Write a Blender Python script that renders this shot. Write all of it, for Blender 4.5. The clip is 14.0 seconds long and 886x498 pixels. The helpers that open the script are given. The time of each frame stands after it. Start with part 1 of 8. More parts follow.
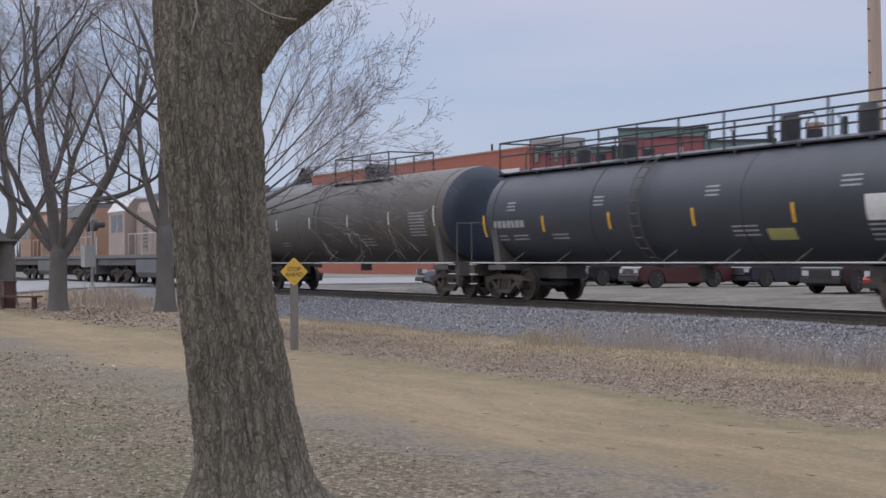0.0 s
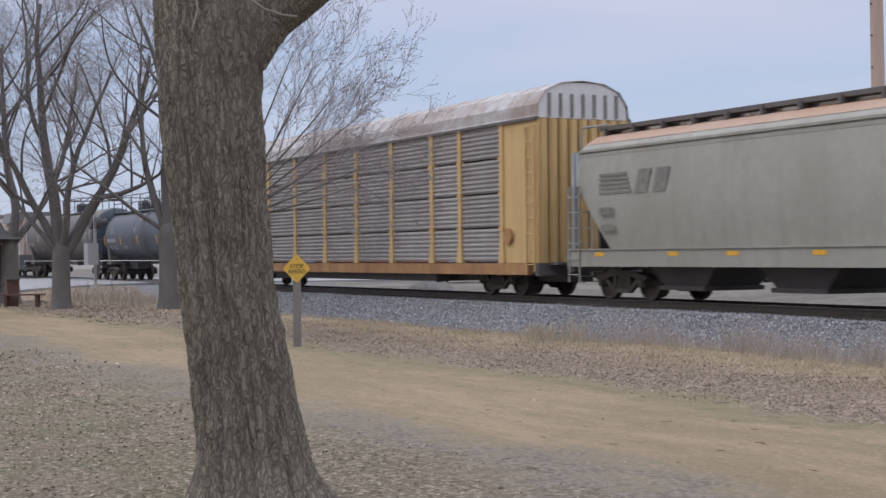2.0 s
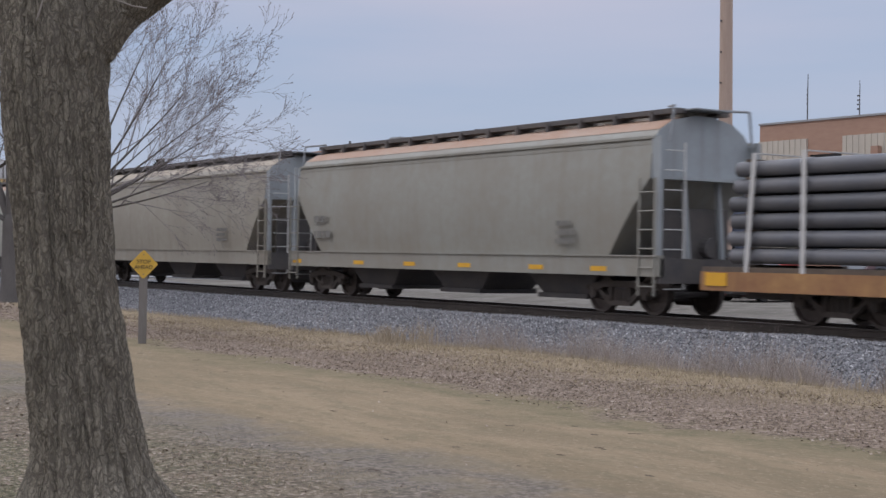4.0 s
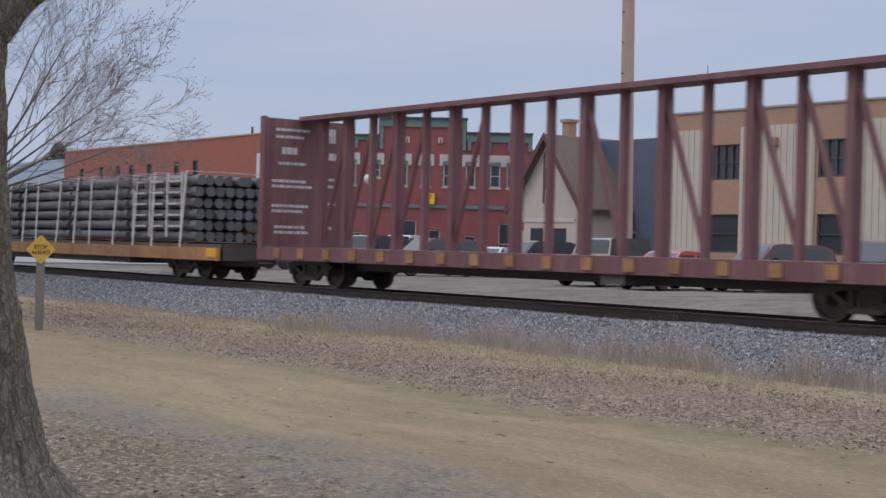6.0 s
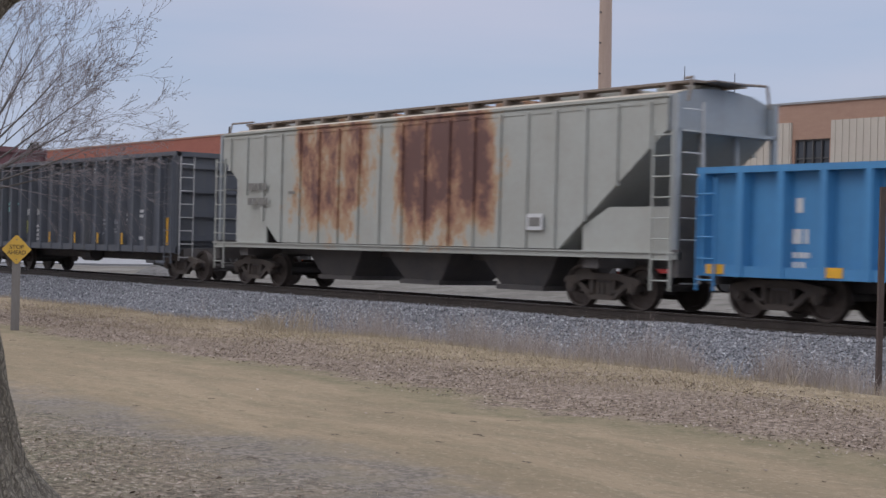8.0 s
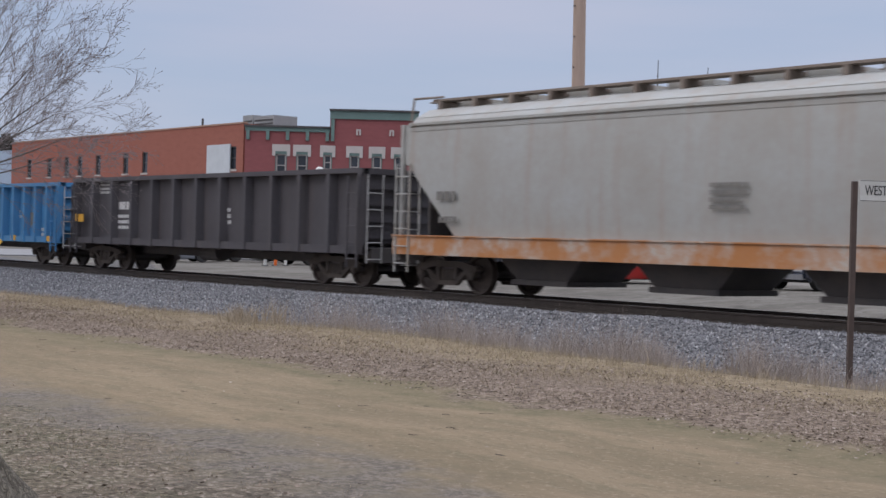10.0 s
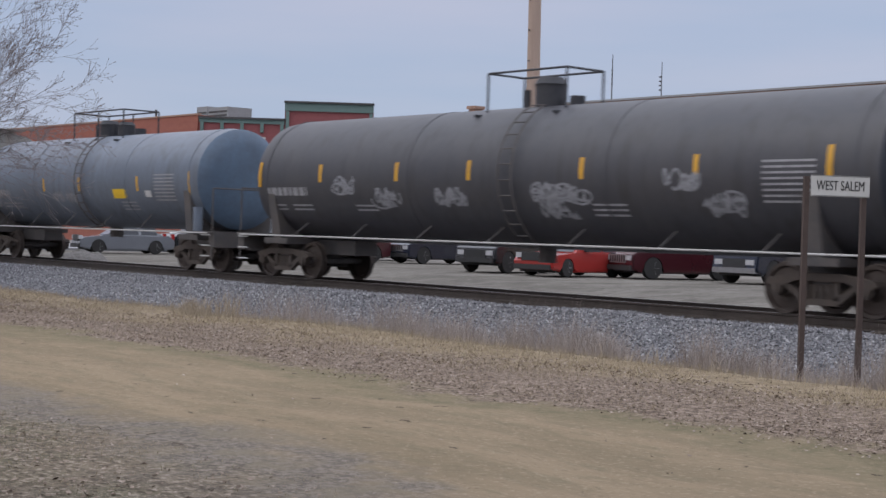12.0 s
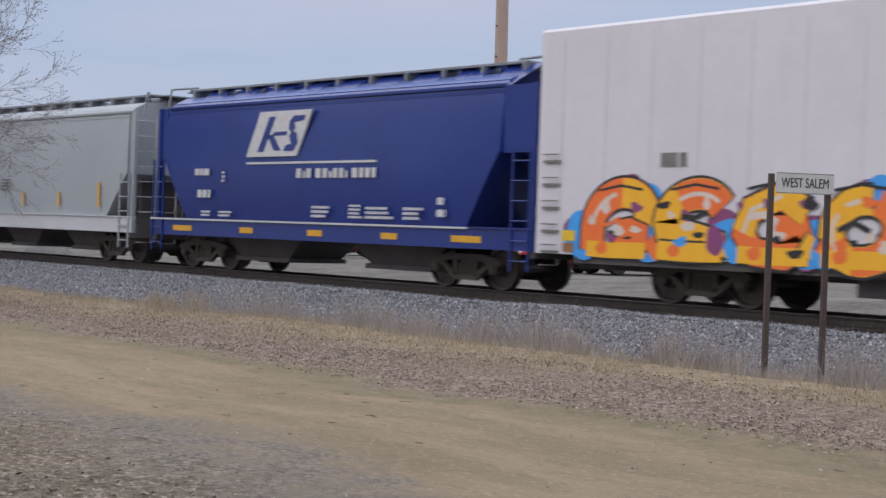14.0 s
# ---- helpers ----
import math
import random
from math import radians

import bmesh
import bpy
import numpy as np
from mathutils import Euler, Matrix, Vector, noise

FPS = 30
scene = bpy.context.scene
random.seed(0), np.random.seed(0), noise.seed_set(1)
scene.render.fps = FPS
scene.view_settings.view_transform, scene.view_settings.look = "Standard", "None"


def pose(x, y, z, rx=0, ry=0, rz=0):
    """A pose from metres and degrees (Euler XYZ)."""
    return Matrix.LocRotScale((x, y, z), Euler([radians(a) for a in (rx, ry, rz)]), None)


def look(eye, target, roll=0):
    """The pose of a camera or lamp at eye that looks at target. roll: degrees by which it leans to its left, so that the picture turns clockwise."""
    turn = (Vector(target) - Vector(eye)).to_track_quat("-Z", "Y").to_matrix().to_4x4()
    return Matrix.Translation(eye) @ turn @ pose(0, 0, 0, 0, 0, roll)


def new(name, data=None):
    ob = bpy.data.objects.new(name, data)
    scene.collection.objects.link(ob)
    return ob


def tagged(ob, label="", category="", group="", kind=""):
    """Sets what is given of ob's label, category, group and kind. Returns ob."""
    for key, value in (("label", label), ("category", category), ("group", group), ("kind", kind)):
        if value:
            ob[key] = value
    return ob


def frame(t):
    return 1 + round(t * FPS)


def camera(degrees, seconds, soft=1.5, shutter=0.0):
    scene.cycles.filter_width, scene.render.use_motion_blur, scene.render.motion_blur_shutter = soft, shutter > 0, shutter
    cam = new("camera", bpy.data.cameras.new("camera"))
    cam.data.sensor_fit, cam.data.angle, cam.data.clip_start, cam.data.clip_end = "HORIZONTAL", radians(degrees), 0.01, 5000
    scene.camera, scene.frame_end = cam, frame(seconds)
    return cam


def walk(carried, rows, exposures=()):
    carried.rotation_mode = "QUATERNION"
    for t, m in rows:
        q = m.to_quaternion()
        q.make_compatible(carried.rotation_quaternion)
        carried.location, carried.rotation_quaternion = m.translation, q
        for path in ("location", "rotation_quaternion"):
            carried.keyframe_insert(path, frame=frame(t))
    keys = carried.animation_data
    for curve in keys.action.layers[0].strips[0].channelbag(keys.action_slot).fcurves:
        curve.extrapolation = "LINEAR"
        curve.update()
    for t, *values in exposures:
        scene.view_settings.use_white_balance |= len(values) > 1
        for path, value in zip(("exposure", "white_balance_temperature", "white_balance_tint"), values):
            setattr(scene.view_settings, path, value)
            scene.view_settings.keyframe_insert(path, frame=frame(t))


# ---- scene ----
# World: x runs along the railway, y away from the camera, z = 0 at the top of the rails.
cam = camera(33.52, 14.0, soft=1.5, shutter=0.16)
walk(cam, [
    (0, pose(-0.023, -0.044, 1.18, 90.39, 0.33, 62.39)),
    (0.5, pose(-0.023, -0.044, 1.18, 90.35, 0.32, 62.78)),
    (1, pose(-0.023, -0.044, 1.18, 90.33, 0.41, 62.84)),
    (1.5, pose(-0.023, -0.044, 1.18, 90.32, 0.57, 62.77)),
    (2, pose(-0.018, -0.035, 1.18, 90.25, 0.54, 62.51)),
    (2.5, pose(-0.012, -0.022, 1.18, 90.31, -0.14, 60.77)),
    (3, pose(-0.009, -0.018, 1.18, 90.41, -0.56, 58.72)),
    (3.5, pose(-0.005, -0.009, 1.18, 90.43, -0.76, 57.63)),
    (4, pose(0, 0, 1.18, 90.34, -1.04, 56.78)),
    (6.5, pose(0, 0, 1.18, 89.91, -1.34, 52.55)),
    (7, pose(0, 0, 1.18, 89.92, -1.30, 52.45)),
    (7.5, pose(0, 0, 1.18, 89.87, -1.42, 52.34)),
    (8, pose(0, 0, 1.18, 89.95, -1.40, 52.12)),
    (8.5, pose(0, 0, 1.18, 89.88, -1.47, 51.89)),
    (11, pose(0, 0, 1.18, 89.65, -1.59, 50.44)),
    (11.5, pose(0, 0, 1.18, 89.59, -1.66, 50.02)),
    (12, pose(0, 0, 1.18, 89.48, -1.77, 49.32)),
    (12.5, pose(0, 0, 1.18, 89.42, -1.92, 48.71)),
    (13, pose(0, 0, 1.18, 89.37, -1.97, 48.47)),
    (13.5, pose(0, 0, 1.18, 89.38, -2.00, 48.30)),
    (14, pose(0, 0, 1.18, 89.34, -2.03, 48.02)),
], exposures=[(0.0, 0.14), (2.0, 0.28), (3.0, 0.08), (4.0, 0.03), (8.5, 0.06), (11.0, 0.06), (13.0, 0.07), (14.0, 0.13)])

TRACK_Y = 22.23       # centre line of the track
SPEED, SLOWING = 21.578, -0.008


def gone(t):
    """How far the train has moved at t seconds."""
    return SPEED * t + SLOWING * t * t / 2


# ---------------------------------------------------------------- light
def make_world():
    w = bpy.data.worlds.new("overcast_evening")
    scene.world = w
    w.use_nodes = True
    nt = w.node_tree
    nt.nodes.clear()
    N = nt.nodes.new
    out, bg = N("ShaderNodeOutputWorld"), N("ShaderNodeBackground")
    sky = N("ShaderNodeTexSky")
    sky.sky_type, sky.sun_disc = "NISHITA", False
    sky.sun_elevation, sky.sun_rotation = radians(9), radians(200)
    gain = N("ShaderNodeVectorMath")
    gain.operation = "SCALE"
    gain.inputs["Scale"].default_value = 0.055
    nt.links.new(sky.outputs[0], gain.inputs[0])
    co, sep = N("ShaderNodeTexCoord"), N("ShaderNodeSeparateXYZ")
    nt.links.new(co.outputs["Generated"], sep.inputs[0])
    # cloud deck: brighter overhead than at the horizon
    ramp = N("ShaderNodeValToRGB")
    e = ramp.color_ramp.elements
    e[0].position, e[0].color = 0.0, (0.47, 0.52, 0.63, 1)
    e[1].position, e[1].color = 1.0, (1.62, 1.74, 2.0, 1)
    m = e.new(0.05); m.color = (0.445, 0.53, 0.68, 1)
    m = e.new(0.14); m.color = (0.425, 0.51, 0.68, 1)
    m = e.new(0.22); m.color = (0.575, 0.575, 0.70, 1)
    m = e.new(0.45); m.color = (1.10, 1.16, 1.33, 1)
    nt.links.new(sep.outputs[2], ramp.inputs[0])
    stretch = N("ShaderNodeMapping")
    stretch.inputs["Scale"].default_value = (1.2, 1.2, 9)
    nt.links.new(co.outputs["Generated"], stretch.inputs[0])
    cloud = N("ShaderNodeTexNoise")
    cloud.inputs["Scale"].default_value, cloud.inputs["Detail"].default_value = 2.2, 5
    cloud.inputs["Roughness"].default_value = 0.5
    nt.links.new(stretch.outputs[0], cloud.inputs[0])
    tint = N("ShaderNodeValToRGB")
    tint.color_ramp.elements[0].position, tint.color_ramp.elements[0].color = 0.35, (0.95, 0.97, 1.0, 1)
    tint.color_ramp.elements[1].position, tint.color_ramp.elements[1].color = 0.72, (1.13, 1.04, 1.02, 1)
    nt.links.new(cloud.outputs[0], tint.inputs[0])
    mul = N("ShaderNodeMix")
    mul.data_type, mul.blend_type = "RGBA", "MULTIPLY"
    mul.inputs[0].default_value = 1
    nt.links.new(ramp.outputs[0], mul.inputs[6])
    nt.links.new(tint.outputs[0], mul.inputs[7])
    mix = N("ShaderNodeMix")
    mix.data_type = "RGBA"
    mix.inputs[0].default_value = 0.9
    nt.links.new(gain.outputs[0], mix.inputs[6])
    nt.links.new(mul.outputs[2], mix.inputs[7])
    nt.links.new(mix.outputs[2], bg.inputs[0])
    bg.inputs[1].default_value = 1.0
    nt.links.new(bg.outputs[0], out.inputs[0])


make_world()
sun = new("sun", bpy.data.lights.new("sun", "SUN"))
sun.data.energy, sun.data.angle, sun.data.color = 0.5, radians(25), (1.0, 0.93, 0.86)
sun.matrix_world = look((-20, -40, 45), (0, 0, 0))


# ---------------------------------------------------------------- materials
def surf(name, base, other=None, scale=3.0, amount=0.5, rough=0.6, metal=0.0, bump=0.0, bump_scale=40.0,
         streak=0.0, streak_color=(0.05, 0.04, 0.03), stretch=(1, 1, 1), per_piece=0.0, edges=(0.35, 0.65)):
    """A worn surface: base and other colour mixed by noise at two scales, vertical streaks, fine relief."""
    m = bpy.data.materials.new(name)
    m.use_nodes = True
    nt = m.node_tree
    b = nt.nodes["Principled BSDF"]
    N, L = nt.nodes.new, nt.links.new
    co, mp = N("ShaderNodeTexCoord"), N("ShaderNodeMapping")
    mp.inputs["Scale"].default_value = stretch
    L(co.outputs["Object"], mp.inputs[0])
    other = other or tuple(c * 0.6 for c in base)
    col = None
    for sc, amt, det in ((scale, amount, 6), (scale * 9, amount * 0.5, 3)):
        n, r = N("ShaderNodeTexNoise"), N("ShaderNodeMapRange")
        n.inputs["Scale"].default_value, n.inputs["Detail"].default_value = sc, det
        n.inputs["Roughness"].default_value = 0.62
        L(mp.outputs[0], n.inputs[0])
        r.inputs[1].default_value, r.inputs[2].default_value = edges
        r.inputs[4].default_value = amt
        L(n.outputs[0], r.inputs[0])
        mix = N("ShaderNodeMix")
        mix.data_type = "RGBA"
        L(r.outputs[0], mix.inputs[0])
        if col is None:
            mix.inputs[6].default_value = (*base, 1)
        else:
            L(col, mix.inputs[6])
        mix.inputs[7].default_value = (*other, 1)
        col = mix.outputs[2]
    if streak:
        sm, n, r, mix = N("ShaderNodeMapping"), N("ShaderNodeTexNoise"), N("ShaderNodeMapRange"), N("ShaderNodeMix")
        sm.inputs["Scale"].default_value = (2.2, 2.2, 0.12)
        L(co.outputs["Object"], sm.inputs[0])
        L(sm.outputs[0], n.inputs[0])
        n.inputs["Scale"].default_value, n.inputs["Detail"].default_value = 1.6, 6
        r.inputs[1].default_value, r.inputs[2].default_value, r.inputs[4].default_value = 0.5, 0.75, streak
        L(n.outputs[0], r.inputs[0])
        mix.data_type = "RGBA"
        L(r.outputs[0], mix.inputs[0])
        L(col, mix.inputs[6])
        mix.inputs[7].default_value = (*streak_color, 1)
        col = mix.outputs[2]
    if per_piece:
        oi, r, mix = N("ShaderNodeObjectInfo"), N("ShaderNodeMapRange"), N("ShaderNodeVectorMath")
        r.inputs[3].default_value, r.inputs[4].default_value = 1 - per_piece, 1 + per_piece
        L(oi.outputs["Random"], r.inputs[0])
        mix.operation = "SCALE"
        L(col, mix.inputs[0])
        L(r.outputs[0], mix.inputs["Scale"])
        col = mix.outputs[0]
    L(col, b.inputs["Base Color"])
    b.inputs["Roughness"].default_value, b.inputs["Metallic"].default_value = rough, metal
    if bump:
        n, bp = N("ShaderNodeTexNoise"), N("ShaderNodeBump")
        n.inputs["Scale"].default_value, n.inputs["Detail"].default_value = bump_scale, 5
        L(mp.outputs[0], n.inputs[0])
        bp.inputs["Strength"].default_value, bp.inputs["Distance"].default_value = bump, 0.03
        L(n.outputs[0], bp.inputs["Height"])
        L(bp.outputs[0], b.inputs["Normal"])
    return m


def glass_mat(name, tint=(0.03, 0.035, 0.04)):
    m = bpy.data.materials.new(name)
    m.use_nodes = True
    b = m.node_tree.nodes["Principled BSDF"]
    b.inputs["Base Color"].default_value = (*tint, 1)
    b.inputs["Roughness"].default_value = 0.08
    b.inputs["IOR"].default_value = 1.5
    return m


STEEL_DARK = surf("grimy_cast_steel", (0.060, 0.052, 0.047), (0.098, 0.075, 0.060), 4, 0.7, 0.8, 0.2, 0.3)
WHEEL_TREAD = surf("worn_wheel_steel", (0.10, 0.085, 0.075), (0.05, 0.035, 0.03), 6, 0.7, 0.55, 0.6)
UNDER = surf("dusty_black_underframe", (0.075, 0.072, 0.074), (0.13, 0.112, 0.10), 2, 0.6, 0.85)
GRAB = surf("grab_iron_white", (0.55, 0.55, 0.54), (0.3, 0.28, 0.25), 3, 0.5, 0.6)
WHITE = surf("stencil_white", (0.62, 0.62, 0.61), (0.40, 0.40, 0.40), 6, 0.45, 0.7)
YELLOW_MARK = surf("reflector_yellow", (0.72, 0.38, 0.02), (0.5, 0.27, 0.04), 4, 0.4, 0.5)
TOP_BLACK = surf("black_top_fittings", (0.022, 0.024, 0.03), (0.045, 0.045, 0.05), 3, 0.6, 0.6)
RAIL_STEEL = surf("rail_steel", (0.085, 0.070, 0.06), (0.045, 0.036, 0.031), 3, 0.6, 0.6, 0.5)
RAIL_TOP = surf("polished_rail_head", (0.42, 0.41, 0.40), (0.3, 0.28, 0.27), 5, 0.5, 0.28, 0.9)
TIE_WOOD = surf("creosoted_tie", (0.055, 0.042, 0.034), (0.12, 0.10, 0.085), 5, 0.6, 0.9, bump=0.4, per_piece=0.3)


# ---------------------------------------------------------------- mesh helpers
def box(bm, x0, x1, y0, y1, z0, z1):
    vs = [bm.verts.new((x, y, z)) for x in (x0, x1) for y in (y0, y1) for z in (z0, z1)]
    for f in ((0, 1, 3, 2), (4, 6, 7, 5), (0, 4, 5, 1), (2, 3, 7, 6), (0, 2, 6, 4), (1, 5, 7, 3)):
        bm.faces.new([vs[i] for i in f])


def loft(bm, rings, caps=True, closed=True):
    """Skins a run of rings of equal length."""
    vr = [[bm.verts.new(p) for p in r] for r in rings]
    n = len(vr[0])
    for a, b in zip(vr, vr[1:]):
        for i in range(n if closed else n - 1):
            bm.faces.new((a[i], a[(i + 1) % n], b[(i + 1) % n], b[i]))
    if caps:
        bm.faces.new(vr[0])
        bm.faces.new(vr[-1][::-1])


def prism_x(bm, profile, x0, x1):
    """A profile of (y, z) pushed along x."""
    loft(bm, [[(x, y, z) for y, z in profile] for x in (x0, x1)])


def prism_y(bm, profile, y0, y1):
    """A profile of (x, z) pushed along y."""
    loft(bm, [[(x, y, z) for x, z in profile] for y in (y0, y1)])


def ring_round(c, axis, r, seg):
    a = Vector(axis).normalized()
    u = a.cross(Vector((0, 0, 1)) if abs(a.z) < 0.9 else Vector((1, 0, 0))).normalized()
    v = a.cross(u)
    return [Vector(c) + r * (math.cos(2 * math.pi * k / seg) * u + math.sin(2 * math.pi * k / seg) * v) for k in range(seg)]


def rod(bm, p, q, r, seg=8, r2=None):
    ax = Vector(q) - Vector(p)
    loft(bm, [ring_round(p, ax, r, seg), ring_round(q, ax, r if r2 is None else r2, seg)])


def bent(bm, pts, r, seg=6):
    for p, q in zip(pts, pts[1:]):
        rod(bm, p, q, r, seg)


def lathe_x(bm, prof, y, z, seg=40):
    """Surface of revolution round a line along x; prof of (x, radius)."""
    loft(bm, [[(x, y + r * math.cos(2 * math.pi * k / seg), z + r * math.sin(2 * math.pi * k / seg)) for k in range(seg)]
              for x, r in prof])


def mesh_of(name, bm, material, smooth=False):
    bmesh.ops.recalc_face_normals(bm, faces=bm.faces)
    me = bpy.data.meshes.new(name)
    bm.to_mesh(me)
    bm.free()
    for m in (material if isinstance(material, (list, tuple)) else [material]):
        me.materials.append(m)
    if smooth:
        me.polygons.foreach_set("use_smooth", [True] * len(me.polygons))
        me.set_sharp_from_angle(angle=radians(35))
    return me


def part(name, bm, material, parent=None, label="", smooth=False, at=None):
    me = bm if isinstance(bm, bpy.types.Mesh) else mesh_of(name, bm, material, smooth)
    ob = new(name, me)
    ob.parent = parent
    if at is not None:
        ob.matrix_basis = at
    if label:
        ob["label"] = label
    return ob


def thing(name, label, category, at=None, group="", kind=""):
    ob = new(name)
    ob.empty_display_size = 0.3
    if at is not None:
        ob.matrix_basis = at
    return tagged(ob, label, category, group, kind)


def B():
    return bmesh.new()


def words(body, size, material, parent, m, name="lettering", squash=1.0, thick=0.004):
    """Raised lettering in the built-in font, as a mesh."""
    cu = bpy.data.curves.new("type", "FONT")
    cu.body, cu.size, cu.extrude, cu.align_x, cu.align_y = body, size, thick, "CENTER", "CENTER"
    tmp = new("type", cu)
    bpy.context.view_layer.update()
    me = bpy.data.meshes.new_from_object(tmp.evaluated_get(bpy.context.evaluated_depsgraph_get()))
    bpy.data.objects.remove(tmp)
    me.materials.clear()
    me.materials.append(material)
    ob = new(name, me)
    ob.parent = parent
    ob.matrix_basis = m @ Matrix.Diagonal((squash, 1, 1, 1))
    return ob


def near_face(x, y, z):
    """The pose of lettering on a car side that faces the camera."""
    return pose(x, y, z, 90, 0, 0)


def bars(bm, rng, x0, x1, z, h, y, gap=0.25):
    """A line of unreadable stencil as short plain bars."""
    x = x0
    while x < x1:
        w = rng.uniform(0.6, 1.8) * h
        box(bm, x, min(x + w, x1), y - 0.004, y, z, z + h)
        x += w + gap * h


# ---------------------------------------------------------------- ground
def bank(y):
    """Height of the ground at y, near side of the track."""
    pts = ((-60, -0.42), (4, -0.47), (6, -0.50), (10.5, -0.50), (14.4, -0.50), (15.5, -0.50), (16.2, -0.66), (17.4, -1.05), (18.6, -1.05),
           (20.3, -0.2), (24.2, -0.2), (25.6, -0.45), (28, -0.3), (31, -0.17), (400, -0.15))
    for (a, za), (b, zb) in zip(pts, pts[1:]):
        if y <= b:
            return za + (zb - za) * max(0, (y - a)) / (b - a)
    return pts[-1][1]


def crossing(x):
    """0 to 1: how far the street crossing has levelled the ground at x."""
    k = min(1, max(0, (-62 - x) / 4))
    return k * k * (3 - 2 * k)


def ground_z(x, y):
    z = bank(y)
    k = crossing(x)
    if k and 12 < y < 31:
        z = z * (1 - k) + k * (-0.12 if y > 18 else -0.12 - (18 - y) / 6 * 0.38)
    near = max(0.0, 1 - math.hypot(x, y) / 120)
    z += near * (0.05 * noise.noise((x * 0.35, y * 0.35, 0)) + 0.02 * noise.noise((x * 1.7, y * 1.7, 3)))
    return z


# ---------------------------------------------------------------- track
def make_track():
    for side, word in ((-1, "near"), (1, "far")):
        y = TRACK_Y + side * 0.755
        bm = B()
        prism_x(bm, [(y - 0.075, -0.185), (y + 0.075, -0.185), (y + 0.07, -0.17), (y + 0.012, -0.145), (y + 0.012, -0.045),
                     (y + 0.036, -0.035), (y + 0.036, -0.002), (y - 0.036, -0.002), (y - 0.036, -0.035), (y - 0.012, -0.045),
                     (y - 0.012, -0.145), (y - 0.07, -0.17)], -900, 300)
        rail = part("rail", bm, RAIL_STEEL)
        tagged(rail, "rusty steel railway rail with a polished head", "rail", kind="structure")
        bm = B()
        box(bm, -900, 300, y - 0.03, y + 0.03, -0.002, 0.0)
        part("rail_head", bm, RAIL_TOP, rail, "bright worn running surface")
    bm = B()
    box(bm, -0.11, 0.11, -1.3, 1.3, -0.18, 0)
    me = mesh_of("tie", bm, TIE_WOOD)
    ties = thing("railway_ties", "dark creosoted wooden railway ties in ballast", "ties", kind="structure")
    for k in range(230):
        x = 4 - 0.5 * k
        part("tie", me, None, ties, at=pose(x + random.uniform(-.03, .03), TRACK_Y + random.uniform(-.05, .05), -0.178, 0, 0, random.uniform(-1, 1)))


make_track()


# ---------------------------------------------------------------- running gear
def truck_meshes():
    """The meshes of a three-piece freight truck: bolster with axles, side frame, wheel."""
    bm = B()
    box(bm, -0.2, 0.2, -1.0, 1.0, 0.42, 0.66)
    rod(bm, (0, 0, 0.6), (0, 0, 0.86), 0.19, 14)
    for x in (-0.89, 0.89):
        rod(bm, (x, -0.98, 0.457), (x, 0.98, 0.457), 0.075, 10)
    for x in (-0.36, 0.36):
        box(bm, x - 0.05, x + 0.05, -0.75, 0.75, 0.30, 0.44)
    bol = mesh_of("truck", bm, UNDER)
    bm = B()
    for y0, y1 in ((-0.06, 0.06),):
        prism_y(bm, [(-1.12, 0.56), (-1.06, 0.64), (-0.45, 0.74), (0.45, 0.74), (1.06, 0.64), (1.12, 0.56), (1.02, 0.50),
                     (0.76, 0.50), (0.5, 0.60), (-0.5, 0.60), (-0.76, 0.50), (-1.02, 0.50)], y0 - 0.03, y1 + 0.03)
        prism_y(bm, [(-0.78, 0.52), (-0.66, 0.56), (-0.26, 0.30), (0.26, 0.30), (0.66, 0.56), (0.78, 0.52), (0.34, 0.19),
                     (-0.34, 0.19)], y0, y1)
        for x in (-0.31, 0.31):
            box(bm, x - 0.06, x + 0.06, y0, y1, 0.28, 0.62)
        for x in (-0.15, 0, 0.15):
            rod(bm, (x, 0, 0.29), (x, 0, 0.55), 0.06, 8)
        for x in (-0.89, 0.89):
            rod(bm, (x, -0.10, 0.457), (x, 0.06, 0.457), 0.13, 14)
            rod(bm, (x, -0.13, 0.457), (x, -0.10, 0.457), 0.08, 10)
            box(bm, x - 0.16, x + 0.16, -0.07, 0.07, 0.50, 0.60)
    fr = mesh_of("side_frame", bm, STEEL_DARK)
    bm = B()
    seg = 28
    prof = [(-0.06, 0.10), (-0.075, 0.13), (-0.03, 0.17), (-0.02, 0.36), (-0.065, 0.385), (-0.065, 0.452), (0.045, 0.457), (0.052, 0.485),
            (0.075, 0.485), (0.075, 0.39), (0.03, 0.36), (0.03, 0.10)]
    loft(bm, [[(r * math.cos(2 * math.pi * k / seg), y, r * math.sin(2 * math.pi * k / seg)) for k in range(seg)] for y, r in prof])
    wh = mesh_of("wheel", bm, WHEEL_TREAD, True)
    return bol, fr, wh


TRUCK = truck_meshes()


def truck(car, x):
    bol, fr, wh = TRUCK
    t = part("truck", bol, None, car, "grimy cast steel freight truck", at=pose(x, 0, 0))
    for s in (-1, 1):
        part("side_frame", fr, None, t, at=pose(0, s * 1.0, 0, 0, 0, 0 if s < 0 else 180))
        for ax in (-0.89, 0.89):
            # the wheels are round and plain, so their spin cannot be seen
            part("wheel", wh, None, t, at=pose(ax, s * 0.755, 0.457, 0, 0, 0 if s < 0 else 180))
    return t


